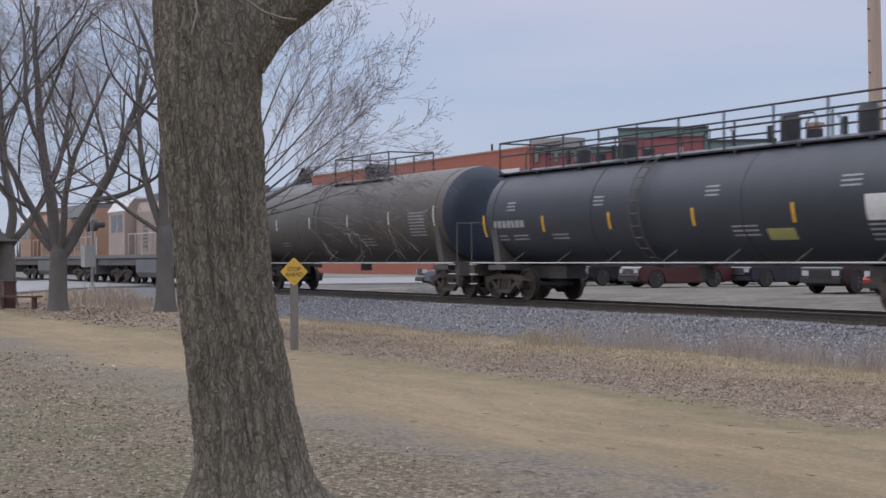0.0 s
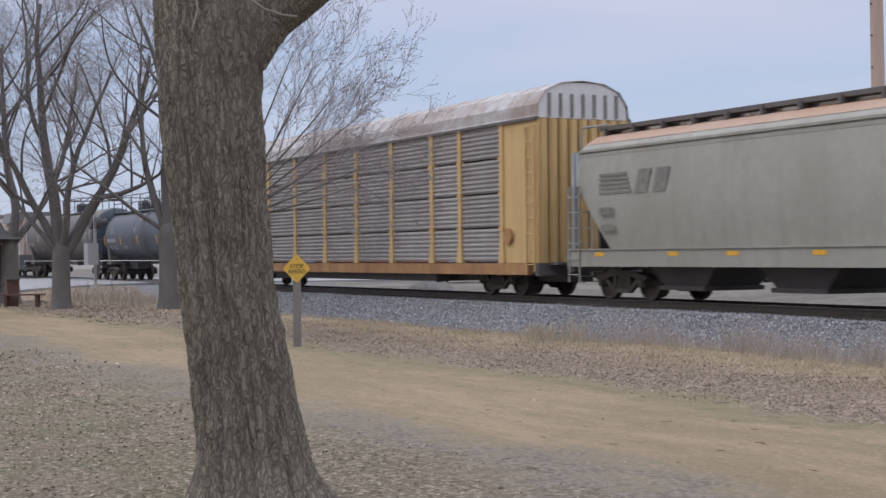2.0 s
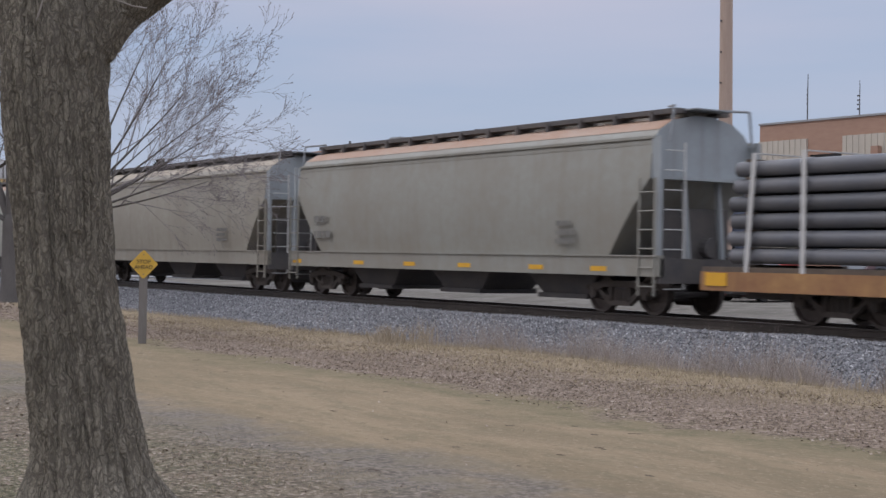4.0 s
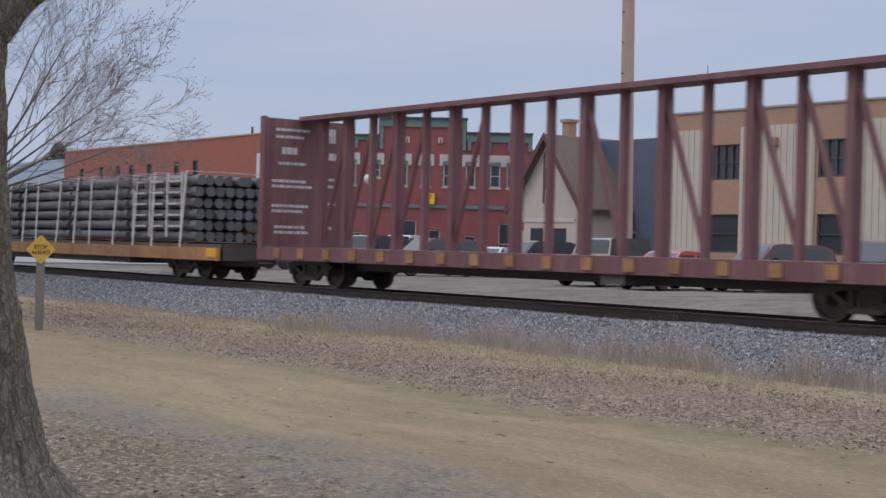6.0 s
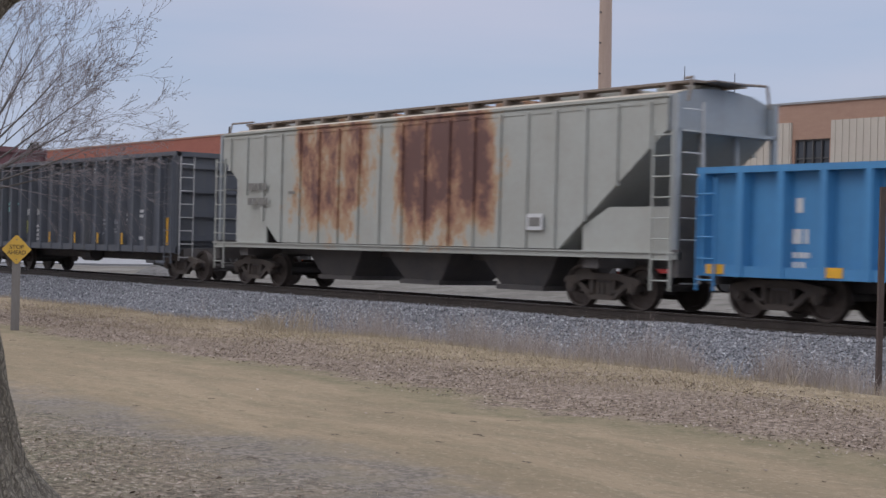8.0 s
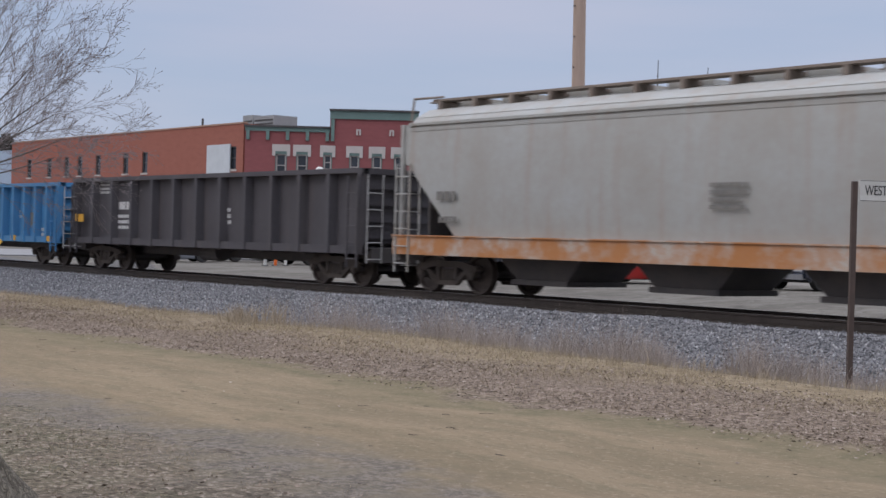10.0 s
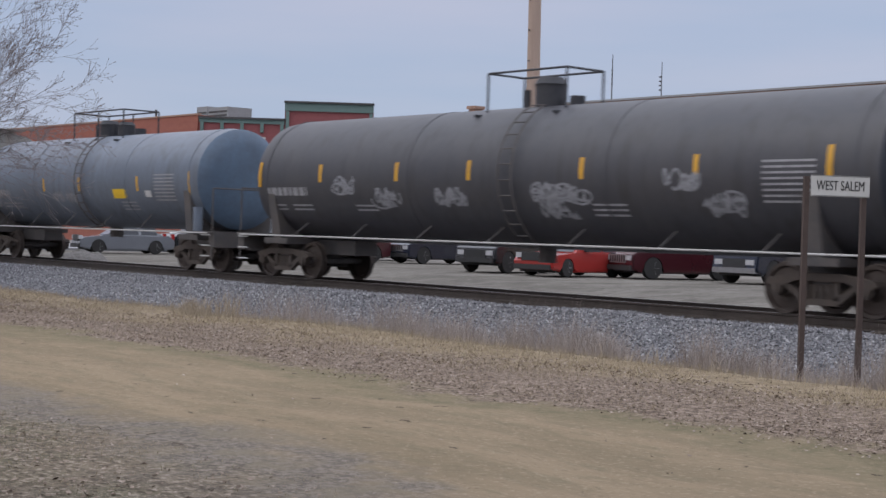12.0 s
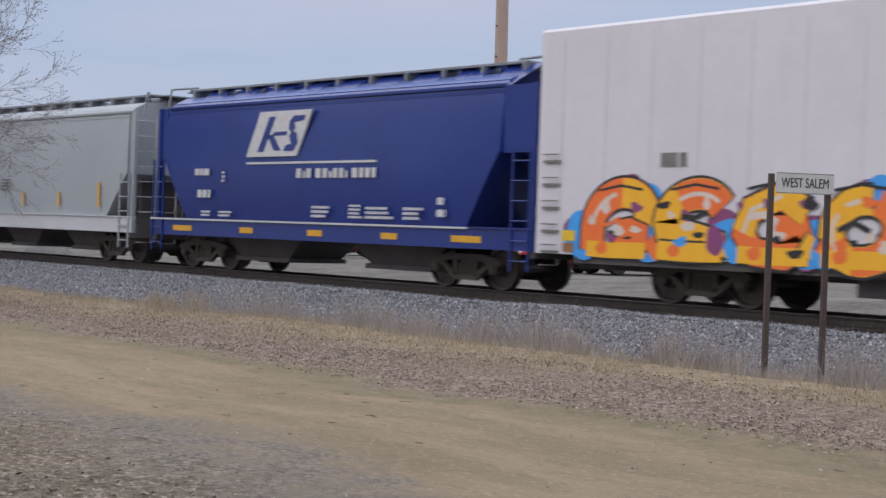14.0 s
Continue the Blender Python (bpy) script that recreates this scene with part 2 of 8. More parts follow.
def coupler(car, x, d):
    bm = B()
    box(bm, x, x + d * 0.45, -0.09, 0.09, 0.76, 0.95)
    prism_y_pts = [(x + d * 0.40, 0.70), (x + d * 0.66, 0.70), (x + d * 0.66, 1.0), (x + d * 0.40, 1.0)]
    prism_y(bm, prism_y_pts, -0.17, 0.15)
    bent(bm, [(x, 0.35, 0.75), (x + d * 0.25, 0.33, 0.5), (x + d * 0.6, 0.2, 0.55)], 0.025, 6)
    rod(bm, (x - d * 0.05, -1.3, 0.95), (x - d * 0.05, 0.1, 0.98), 0.02, 6)
    part("coupler", bm, UNDER, car)


def ladder(name, car, x0, x1, y, z0, z1, material, step=0.42, rail=0.025):
    bm = B()
    for x in (x0, x1):
        box(bm, x - rail, x + rail, y - 0.02, y + 0.02, z0, z1)
    z = z0 + step * 0.5
    while z < z1:
        rod(bm, (x0, y - 0.03, z), (x1, y - 0.03, z), 0.016, 6)
        z += step
    return part(name, bm, material, car)


def rail_car(name, label, category, s0):
    """An Empty at rail height on the track's centre, s0 along the train; the train's motion carries it."""
    car = thing(name, label, category, pose(s0, TRACK_Y, 0), group="freight train")
    TRAIN.append((car, s0))
    return car


TRAIN = []


# ---------------------------------------------------------------- tank cars
def tank_car(label, s0, L, radius, zc, paint, head_paint, trucks, marks, platform, seed, mark_paint=None, mark_z=2.5, reach=0.85, data=True):
    rng = random.Random(seed)
    car = rail_car("tank_car", label, "tank car", s0)
    a, b = 0.75, L - 0.75
    mid = L / 2
    d = 0.55
    dome = [(0, 0.02), (0.01, 0.35), (0.06, 0.68), (0.17, 0.88), (0.36, 0.975), (1.0, 1.0)]
    bm = B()
    prof = [(a + d * k, radius * r) for k, r in dome] + [(mid, radius * 1.003)] + [(b - d * k, radius * r) for k, r in dome[::-1]]
    # the shell dips slightly to its middle outlet
    lathe_x(bm, prof, 0, zc, 56)
    shell = part("tank", bm, paint, car, smooth=True)
    if head_paint is not None:
        bm = B()
        prof = [(b - d * k, radius * r + 0.004) for k, r in dome[::-1][1:]]
        lathe_x(bm, prof, 0, zc, 56)
        part("tank_head", bm, head_paint, car, "darker painted tank end", True)
    for x in (a + d + 0.1, mid - 3.0, mid + 3.0, b - d - 0.1):
        bm = B()
        lathe_x(bm, [(x - 0.03, radius + 0.001), (x - 0.03, radius + 0.012), (x + 0.03, radius + 0.012), (x + 0.03, radius + 0.001)], 0, zc, 56)
        part("weld_band", bm, paint, car, smooth=True)
    for e, sg in ((0, 1), (L, -1)):
        bm = B()
        box(bm, min(e, e + sg * 0.25), max(e, e + sg * 0.25), -1.4, 1.4, 0.68, 1.06)
        box(bm, min(e, e + sg * 3.6), max(e, e + sg * 3.6), -0.33, 0.33, 0.62, 0.98)
        xb = trucks[0] if sg > 0 else trucks[1]
        prism_x(bm, [(-1.25, 1.0), (1.25, 1.0), (radius * 0.97, zc - radius * 0.25), (radius * 0.7, zc - radius * 0.72), (0, zc - radius),
                     (-radius * 0.7, zc - radius * 0.72), (-radius * 0.97, zc - radius * 0.25)], xb - 0.16, xb + 0.16)
        box(bm, xb - 0.5, xb + 0.5, -1.3, 1.3, 0.86, 1.0)
        part("stub_sill", bm, UNDER, car)
        bm = B()
        box(bm, min(e, e + sg * 0.9), max(e, e + sg * 0.9), -1.45, 1.45, 1.06, 1.10)
        part("end_platform", bm, UNDER, car)
        bm = B()
        for y in (-1.4, 1.4):
            bm = B()
            bent(bm, [(e + sg * 0.1, y, 0.4), (e + sg * 0.1, y, 2.25), (e + sg * 0.1, 0, 2.25)], 0.022)
            part("end_handrail", bm, UNDER, car)
        coupler(car, e, -sg)
        for k in range(3):
            bm = B()
            rod(bm, (e + sg * 0.1, -1.47, 0.45 + 0.28 * k), (e + sg * 0.55, -1.47, 0.45 + 0.28 * k), 0.016, 6)
            part("grab_iron", bm, GRAB, car)
    bm = B()
    for y in (-1.5, 1.5):
        rod(bm, (0.2, y, 1.06), (L - 0.2, y, 1.06), 0.022, 6)
    part("safety_rail", bm, GRAB, car, "pale running handrail")
    x = 2.6
    while x < L - 2:
        for y in (-1.5, 1.5):
            bm = B()
            bent(bm, [(x, y, 1.06), (x + 0.1, y * 0.75, zc - radius * 0.72)], 0.018)
            part("rail_bracket", bm, UNDER, car)
        x += 2.35
    bm = B()
    rod(bm, (mid, 0, zc - radius - 0.3), (mid, 0, zc - radius + 0.1), 0.2, 14)
    part("bottom_outlet", bm, UNDER, car)
    for t in trucks:
        truck(car, t)
    # top fittings
    x0, x1, domes = platform
    bm = B()
    top = zc + radius
    box(bm, x0, x1, -reach, -reach + 0.4, top - 0.18, top - 0.14)
    box(bm, x0, x1, reach - 0.4, reach, top - 0.18, top - 0.14)
    for x in np.linspace(x0, x1, max(2, int((x1 - x0) / 2) + 1)):
        box(bm, x - 0.04, x + 0.04, -0.9, 0.9, top - 0.24, top - 0.18)
    part("walkway", bm, TOP_BLACK, car, "dark steel grating walkway")
    bm = B()
    for y in (-reach, reach):
        n = max(2, int(round((x1 - x0) / 1.75)) + 1)
        for x in np.linspace(x0, x1, n):
            rod(bm, (x, y, top - 0.16), (x, y, top + 0.74), 0.028, 6)
        for z in (top + 0.74, top + 0.35):
            if z > top + 0.5 or x1 - x0 > 6:
                rod(bm, (x0, y, z), (x1, y, z), 0.026, 6)
    for x in (x0, x1):
        rod(bm, (x, -reach, top + 0.74), (x, reach, top + 0.74), 0.026, 6)
    part("railing", bm, TOP_BLACK, car, "black tubular platform railing")
    if x1 - x0 > 6:
        for xa in np.linspace(x0 + 1.2, x1 - 1.2, 5):
            for y in (-reach + .5, reach - .5):
                bm = B()
                bent(bm, [(xa - .55, y, top - .1), (xa - .55, y, top + .4), (xa - .45, y, top + .52), (xa + .45, y, top + .52), (xa + .55, y, top + .4), (xa + .55, y, top - .1)], .022)
                part("safety_hoop", bm, TOP_BLACK, car)
    for x, r, h in domes:
        bm = B()
        rod(bm, (x, 0, top - 0.1), (x, 0, top + h * 0.75), r, 20)
        rod(bm, (x, 0, top + h * 0.75), (x, 0, top + h), r * 1.07, 20, r * 0.8)
        part("valve_housing", bm, TOP_BLACK, car, smooth=True)
        bm = B()
        rod(bm, (x + 0.7, 0.1, top - 0.05), (x + 0.7, 0.1, top + 0.2), 0.17, 12)
        part("relief_valve", bm, TOP_BLACK, car, smooth=True)
        bm = B()
        rod(bm, (x - 0.6, -0.1, top - 0.05), (x - 0.6, -0.1, top + 0.38), 0.06, 8)
        part("vent_stub", bm, TOP_BLACK, car, smooth=True)
    lx = mid + 0.3 if reach < 0.8 else mid - 0.9
    bm = B()
    for k in range(12):
        a_ = radians(-62 + k * 11.5)
        y, z = -(radius + 0.12) * math.cos(a_), zc + (radius + 0.12) * math.sin(a_)
        if a_ < radians(65):
            rod(bm, (lx - 0.2, y, z), (lx + 0.2, y, z), 0.016, 6)
    pts = [(-(radius + 0.12) * math.cos(radians(q)), zc + (radius + 0.12) * math.sin(radians(q))) for q in range(-66, 70, 8)]
    for x in (lx - 0.2, lx + 0.2):
        bent(bm, [(x, y, z) for y, z in pts], 0.02, 5)
    bent(bm, [(lx, -1.5, 1.06), (lx, pts[0][0], pts[0][1])], 0.03, 5)
    part("ladder", bm, UNDER, car)
    # markings hug the curve of the shell
    def patch(bm, x0, x1, z0, z1, lift=0.006, n=4):
        rows = []
        for k in range(n + 1):
            z = z0 + (z1 - z0) * k / n
            y = -math.sqrt(max(0.01, (radius + lift) ** 2 - (z - zc) ** 2))
            rows.append([(x0, y, z), (x1, y, z)])
        loft(bm, rows, False, False)
    for x in marks:
        bm = B()
        h = 0.62 if x in (marks[0], marks[-1]) else 0.42
        patch(bm, x - s0 - 0.055, x - s0 + 0.055, mark_z - h / 2, mark_z + h / 2)
        part("reflector", bm, mark_paint or YELLOW_MARK, car)
    bm = B()
    for x0, w, z0, n in (((L - 3.25, 1.1, 2.62, 8),) if data else ((2.2, .45, 2.72, 3), (6.6, .45, 2.72, 3), (11.2, .5, 2.78, 3), (15.6, .6, 2.8, 3), (16.3, .7, 1.8, 4))) + ((1.4, 1.7, 2.05, 1), (1.4, .7, 1.8, 2), (2.4, .8, 1.8, 2), (mid + 2.6, 0.9, 1.85, 3), (mid - 5, 0.8, 1.8, 2)):
        for k in range(n):
            x, hh = x0, (0.2 if n == 1 else 0.04)
            while x < x0 + w:
                ww = rng.uniform(0.5, 1.1) * hh if n == 1 else rng.uniform(0.1, 0.5)
                patch(bm, x, min(x + ww, x0 + w), z0 - 0.10 * k, z0 - 0.10 * k + hh, n=1)
                x += ww + hh * 0.3
    part("stencil", bm, STENCIL_GREY, car, "pale unreadable stencil lines")["kind"] = "stuff"
    return car, patch


DARK_TANK = surf("sooty_olive_black_paint", (0.062, 0.058, 0.052), (0.10, 0.09, 0.075), 0.7, 0.7, 0.5, streak=0.5, streak_color=(0.035, 0.03, 0.028))
BLACK_TANK = surf("dusty_black_tank_paint", (0.026, 0.032, 0.044), (0.042, 0.047, 0.057), 0.8, 0.7, 0.42, streak=0.3, streak_color=(0.042, 0.042, 0.044))
STENCIL_GREY = surf("faded_stencil", (0.36, 0.36, 0.37), (0.2, 0.2, 0.21), 5, 0.6, 0.7)
BROWN_TANK = surf("brown_black_tank_paint", (0.046, 0.048, 0.057), (0.068, 0.066, 0.070), 0.7, 0.7, 0.5, streak=0.5, streak_color=(0.028, 0.025, 0.024))
GREY_TANK = surf("blue_grey_tank_paint", (0.145, 0.175, 0.22), (0.10, 0.115, 0.14), 0.8, 0.6, 0.42, streak=0.5, streak_color=(0.06, 0.06, 0.06))
BLUE_HEAD = surf("blue_black_tank_end", (0.03, 0.045, 0.07), (0.02, 0.025, 0.035), 1.0, 0.6, 0.4)
GREY_HEAD = surf("blue_grey_tank_end", (0.10, 0.155, 0.225), (0.06, 0.08, 0.11), 1.0, 0.6, 0.4)
PALE_MARK = surf("pale_reflector", (0.6, 0.6, 0.58), (0.45, 0.44, 0.42), 4, 0.4, 0.5)
PLACARD = surf("placard_yellow_green", (0.36, 0.36, 0.12), (0.24, 0.24, 0.09), 5, 0.4, 0.6)
PLACARD_Y = surf("placard_yellow", (0.8, 0.52, 0.02), (0.6, 0.38, 0.03), 5, 0.4, 0.6)
SPRAY = surf("grey_spray_paint", (0.33, 0.34, 0.36), (0.16, 0.16, 0.175), 9, 0.8, 0.7)


def blot(bm, patch, rng, x, z, w, h, n=5):
    """Looping strokes of spray paint that hug a tank, with soft fills between them."""
    for _ in range(n):
        cx, cz = x + rng.uniform(-.3, .3) * w, z + rng.uniform(-.2, .2) * h
        rx, rz, p, q = w * rng.uniform(.12, .3), h * rng.uniform(.2, .45), rng.uniform(0, 6), rng.choice((1, 2, 2, 3))
        lift = .007 + rng.uniform(0, .004)
        turns = rng.uniform(3, 6.3)
        for k in range(44):
            t = p + turns * k / 44
            a, b = cx + rx * math.cos(t) + .12 * w * (k / 44 - .5), cz + rz * math.sin(q * t)
            patch(bm, a, a + .05, b, b + .045, lift, 1)
    for _ in range(4):
        a, b = x + rng.uniform(-.4, .3) * w, z + rng.uniform(-.45, .2) * h
        for k in range(5):
            patch(bm, a + .03 * k, a + .22 - .02 * k, b + .03 * k, b + .03 * k + .03, .0065, 1)


def make_tanks():
    rng = random.Random(4)
    tank_car("sooty olive-black tank car with pale reflectors", -58.3, 19.4, 1.50, 2.58, DARK_TANK, BLUE_HEAD, (2.0, 18.0),
             (-57.2, -53.7, -50.38, -46.94, -43.61, -40.37), (8.9, 13.4, ((10.6, 0.42, 0.5),)), 1, PALE_MARK, 2.52)
    car, patch = tank_car("black tank car with long railed top walkway and four domes", -38.2, 18.9, 1.42, 2.38, BLACK_TANK, BLUE_HEAD, (1.4, 17.4),
                          (-37.33, -34.09, -30.91, -27.47, -24.03, -20.4), (0.85, 18.1, ((4.0, 0.2, 0.45), (6.2, 0.2, 0.45), (12.5, 0.23, 0.6), (14.95, 0.23, 0.6))), 2, None, 2.12, data=False)
    bm = B(); patch(bm, 13.2, 14.1, 1.55, 1.8); part("placard", bm, PLACARD, car, "faded yellow-green placard")
    bm = B(); patch(bm, 16.3, 17.3, 1.9, 2.42); part("sign_panel", bm, WHITE, car, "pale data panel")
    car, patch = tank_car("blue-grey tank car with yellow placard and railed platform", 208.9, 15.9, 1.42, 2.55, GREY_TANK, GREY_HEAD, (1.5, 14.4),
                          (209.35, 214.6, 217.0, 220.6, 223.43), (6.1, 9.3, ((7.3, 0.3, 0.5), (8.4, 0.26, 0.42))), 3, None, 2.4, 0.6)
    bm = B(); patch(bm, 10.2, 11.0, 1.98, 2.25); part("placard", bm, PLACARD_Y, car, "bright yellow placard")
    bm = B(); patch(bm, 12.1, 12.45, 2.02, 2.2); part("sign_panel", bm, WHITE, car, "pale data panel")
    for x in (0.95, 14.9):
        bm = B()
        rod(bm, (x, -1.3, 1.1), (x, -1.3, 1.75), 0.13, 12)
        part("standpipe", bm, GREY_TANK, car)
    bm = B()
    for x in (6.6, 7.4): blot(bm, patch, rng, x, 2.0, 0.75, 0.3, 4)
    part("graffiti", bm, SPRAY, car, "small grey spray scrawl")["kind"] = "stuff"
    car, patch = tank_car("brown-black tank car with orange reflectors and grey scrawls", 226.0, 19.9, 1.52, 2.49, BROWN_TANK, BLACK_TANK, (1.55, 17.6),
                          (227.1, 229.68, 232.58, 235.02, 238.33, 241.18, 244.02), (8.5, 10.9, ((9.9, 0.34, 0.62),)), 5, None, 2.58, 0.55)
    bm = B()
    for x, z in ((4.6, 2.25), (6.0, 1.95), (8.3, 2.0), (11.2, 2.1), (12.0, 2.05), (11.6, 1.75), (14.9, 2.3), (15.7, 1.85)):
        blot(bm, patch, rng, x, z, 1.1, 0.42)
    part("graffiti", bm, SPRAY, car, "loose grey spray scrawls")["kind"] = "stuff"


make_tanks()


# ---------------------------------------------------------------- covered hoppers
def hopper(label, s0, L, zs, zt, paint, trucks, slope, seed, ribs=0, bays=3, sill=None, round_side=0.0, hatch="board",
           end_z=2.95, roof_paint=None, cut=None, edge_paint=None, inset=0.4, body_ends=None, roof_sheet=None, board_low=False, thin_sill=False, plate=None, end_paint=None):
    """zs: top of the side; zt: top of the roof; slope: length of the sloping lower ends."""
    rng = random.Random(seed)
    car = rail_car("covered_hopper", label, "hopper car", s0)
    w, zb = 1.5, 1.22
    x0, x1 = (inset, L - inset) if body_ends is None else body_ends

    def section(x, zlow):
        s = []
        n = 6
        for k in range(n + 1):
            z = zlow + (zs - zlow) * k / n
            f = (z - zb) / (zs - zb)
            s.append((x, -(w - round_side * (2 * f - 1) ** 2), z))
        wt = w - round_side
        s += [(x, -wt * 0.985, zs + 0.1), (x, -wt * 0.88, zs + (zt - zs) * 0.45), (x, -wt * 0.62, zs + (zt - zs) * 0.8), (x, -0.3, zt)]
        return s + [(x, -y, z) for x, y, z in s[::-1]]

    bm = B()
    st = [(x0, end_z), (x0 + 0.02, end_z)]
    for k in range(1, 7):
        st.append((x0 + 0.02 + slope * k / 6, end_z + (zb - end_z) * k / 6))
    for k in range(1, 8):
        st.append((x0 + slope + (x1 - x0 - 2 * slope) * k / 8, zb))
    st += [(x1 + x0 - x, z) for x, z in st[7::-1]]
    loft(bm, [section(x, z) for x, z in st])
    part("body", bm, paint, car, smooth=True)
    bm = B()
    rings = []
    for x in np.linspace(x0 + .01, x1 - .01, 9):
        q = section(x, zb)[8:-8]
        rings.append([(x_, y_ * 1.004, z_ + .008) for x_, y_, z_ in q])
    loft(bm, rings, False, False)
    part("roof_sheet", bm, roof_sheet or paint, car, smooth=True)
    if end_paint:
        for xe_, dx in ((x0, -.02), (x1, .02)):
            bm = B()
            prism_x(bm, [(y_ * .99, z_) for _, y_, z_ in section(xe_, end_z)], min(xe_, xe_ + dx), max(xe_, xe_ + dx))
            part("end_wall", bm, end_paint, car, "paler upper end wall")
    # top chord and roof edge
    for sg in (-1, 1):
        bm = B()
        wt = (w - round_side + 0.015) * sg
        box(bm, x0 - 0.02, x1 + 0.02, min(wt, wt - sg * 0.05), max(wt, wt - sg * 0.05), zs - 0.05, zs + 0.03)
        wt += sg * 0.02
        box(bm, x0 - 0.02, x1 + 0.02, min(wt, wt - sg * 0.06), max(wt, wt - sg * 0.06), zs + 0.08, zs + 0.14)
        part("top_chord", bm, paint, car)
    for sg in (-1, 1):
        bm = B()
        ys = (sg * 1.56, sg * 1.40)
        low, high = (1.06, 1.17) if thin_sill else (0.86, 1.28)
        box(bm, 0.0, L, min(ys), max(ys), low, high)
        box(bm, 0.0, L, min(sg * 1.6, sg * 1.4), max(sg * 1.6, sg * 1.4), high, high + 0.03)
        part("side_sill", bm, sill or paint, car)
    for k in range(ribs):
        x = x0 + slope * 0.15 + (x1 - x0 - slope * 0.3) * k / (ribs - 1)
        d = min(x - x0, x1 - x)
        zl = zb if d > slope else end_z + (zb - end_z) * d / slope
        for sg in (-1, 1):
            bm = B()
            box(bm, x - 0.06, x + 0.06, min(sg * 1.44, sg * 1.56), max(sg * 1.44, sg * 1.56), zl, zs)
            part("side_post", bm, paint, car)
    bm = B()
    box(bm, 0.1, L - 0.1, -0.3, 0.3, 0.9, 1.15)
    for e in (0.0, L - 0.22):
        box(bm, e, e + 0.22, -1.5, 1.5, 0.72, 1.25)
    for t in trucks:
        box(bm, t - 0.22, t + 0.22, -1.4, 1.4, 0.84, 1.25)
    part("underframe", bm, UNDER, car)
    b0, b1 = x0 + slope + 0.1, x1 - slope - 0.1
    pitch = (b1 - b0) / bays
    for k in range(bays):
        m = b0 + pitch * (k + 0.5)
        bm = B()
        h = pitch * 0.5
        loft(bm, [[(m - h * .8, -1.0, 1.24), (m + h * .8, -1.0, 1.24), (m + h * .8, 1.0, 1.24), (m - h * .8, 1.0, 1.24)],
                  [(m - h * .4, -0.8, 0.40), (m + h * .4, -0.8, 0.40), (m + h * .4, 0.8, 0.40), (m - h * .4, 0.8, 0.40)]])
        box(bm, m - h * .43, m + h * .43, -0.9, 0.9, 0.29, 0.40)
        part("discharge_bay", bm, UNDER, car)
    # ends: corner posts, slope sheet supports, ladders
    for e, sg, xe in ((0, 1, x0), (L, -1, x1)):
        bm = B()
        for y in (-1.42, 1.42):
            p = e + sg * 0.16
            box(bm, p - 0.06, p + 0.06, y - 0.05, y + 0.05, 1.2, zs + 0.12)
        for y in (-0.5, 0.5):
            loft(bm, [[(e + sg * 0.2, y - .04, 1.2), (e + sg * 0.32, y - .04, 1.2), (e + sg * 0.32, y + .04, 1.2), (e + sg * 0.2, y + .04, 1.2)],
                      [(xe - sg * .02, y - .04, end_z), (xe + sg * 0.1, y - .04, end_z), (xe + sg * 0.1, y + .04, end_z), (xe - sg * .02, y + .04, end_z)]])
        box(bm, min(e + sg * .1, xe), max(e + sg * .1, xe), -1.42, 1.42, end_z - 0.02, end_z + 0.05)
        part("end_frame", bm, end_paint or paint, car)
        if plate:
            for y in (-1.44, 1.39):
                bm = B()
                out = [(1.1, 1.2), (2.7, 1.2), (2.7, 1.7), (1.1, 2.98)] if e == 0 else [(.3, 1.2), (2.7, 1.2), (2.7, 1.7), (plate[0] - .45, plate[1]), (.3, plate[1])]
                prism_y(bm, [(e + sg * u, v) for u, v in out], y, y + .05)
                part("lower_end_plate", bm, paint, car)
        for y in (-1.43, 1.40):
            bm = B()
            box(bm, min(e + sg * .16, xe), max(e + sg * .16, xe), y, y + .03, end_z + 0.05, zs + 0.1)
            part("end_panel", bm, end_paint or paint, car)
        a, b = sorted((e + sg * 0.12, e + sg * 0.62))
        ladder("ladder", car, a, b, -1.58, 0.45, end_z, paint, 0.40, 0.02)
        bm = B()
        z = 0.6
        while z < zs:
            rod(bm, (e + sg * 0.06, -1.35, z), (e + sg * 0.06, -0.85, z), 0.016, 6)
            z += 0.42
        box(bm, e + sg * .04 - .02, e + sg * .04 + .02, -0.84, -0.80, 0.6, zs)
        part("end_ladder", bm, GRAB, car)
        bm = B()
        bent(bm, [(e + sg * 0.1, -1.2, zs), (e + sg * 0.1, -1.1, zt + 0.15), (xe + sg * .3, -0.7, zt + 0.2)], 0.03)
        bent(bm, [(e + sg * 0.1, 1.2, zs), (e + sg * 0.1, 1.1, zt + 0.15), (xe + sg * .3, 0.7, zt + 0.2)], 0.03)
        box(bm, min(e, xe + sg * .4), max(e, xe + sg * .4), -0.55, 0.55, zt + 0.1, zt + 0.13)
        part("crossover_platform", bm, BOARD_GREY if roof_paint is None else roof_paint, car)
        bm = B()
        rod(bm, (e + sg * 0.35, 0.3, 1.5), (e + sg * 1.0, 0.3, 1.5), 0.22, 12)
        part("brake_reservoir", bm, UNDER, car)
        bm = B()
        box(bm, min(e + sg * .55, e + sg * .62), max(e + sg * .55, e + sg * .62), -.95, .95, 1.25, 2.35)
        part("end_bulkhead", bm, UNDER, car)
        coupler(car, e, -sg)
    rp = roof_paint or UNDER
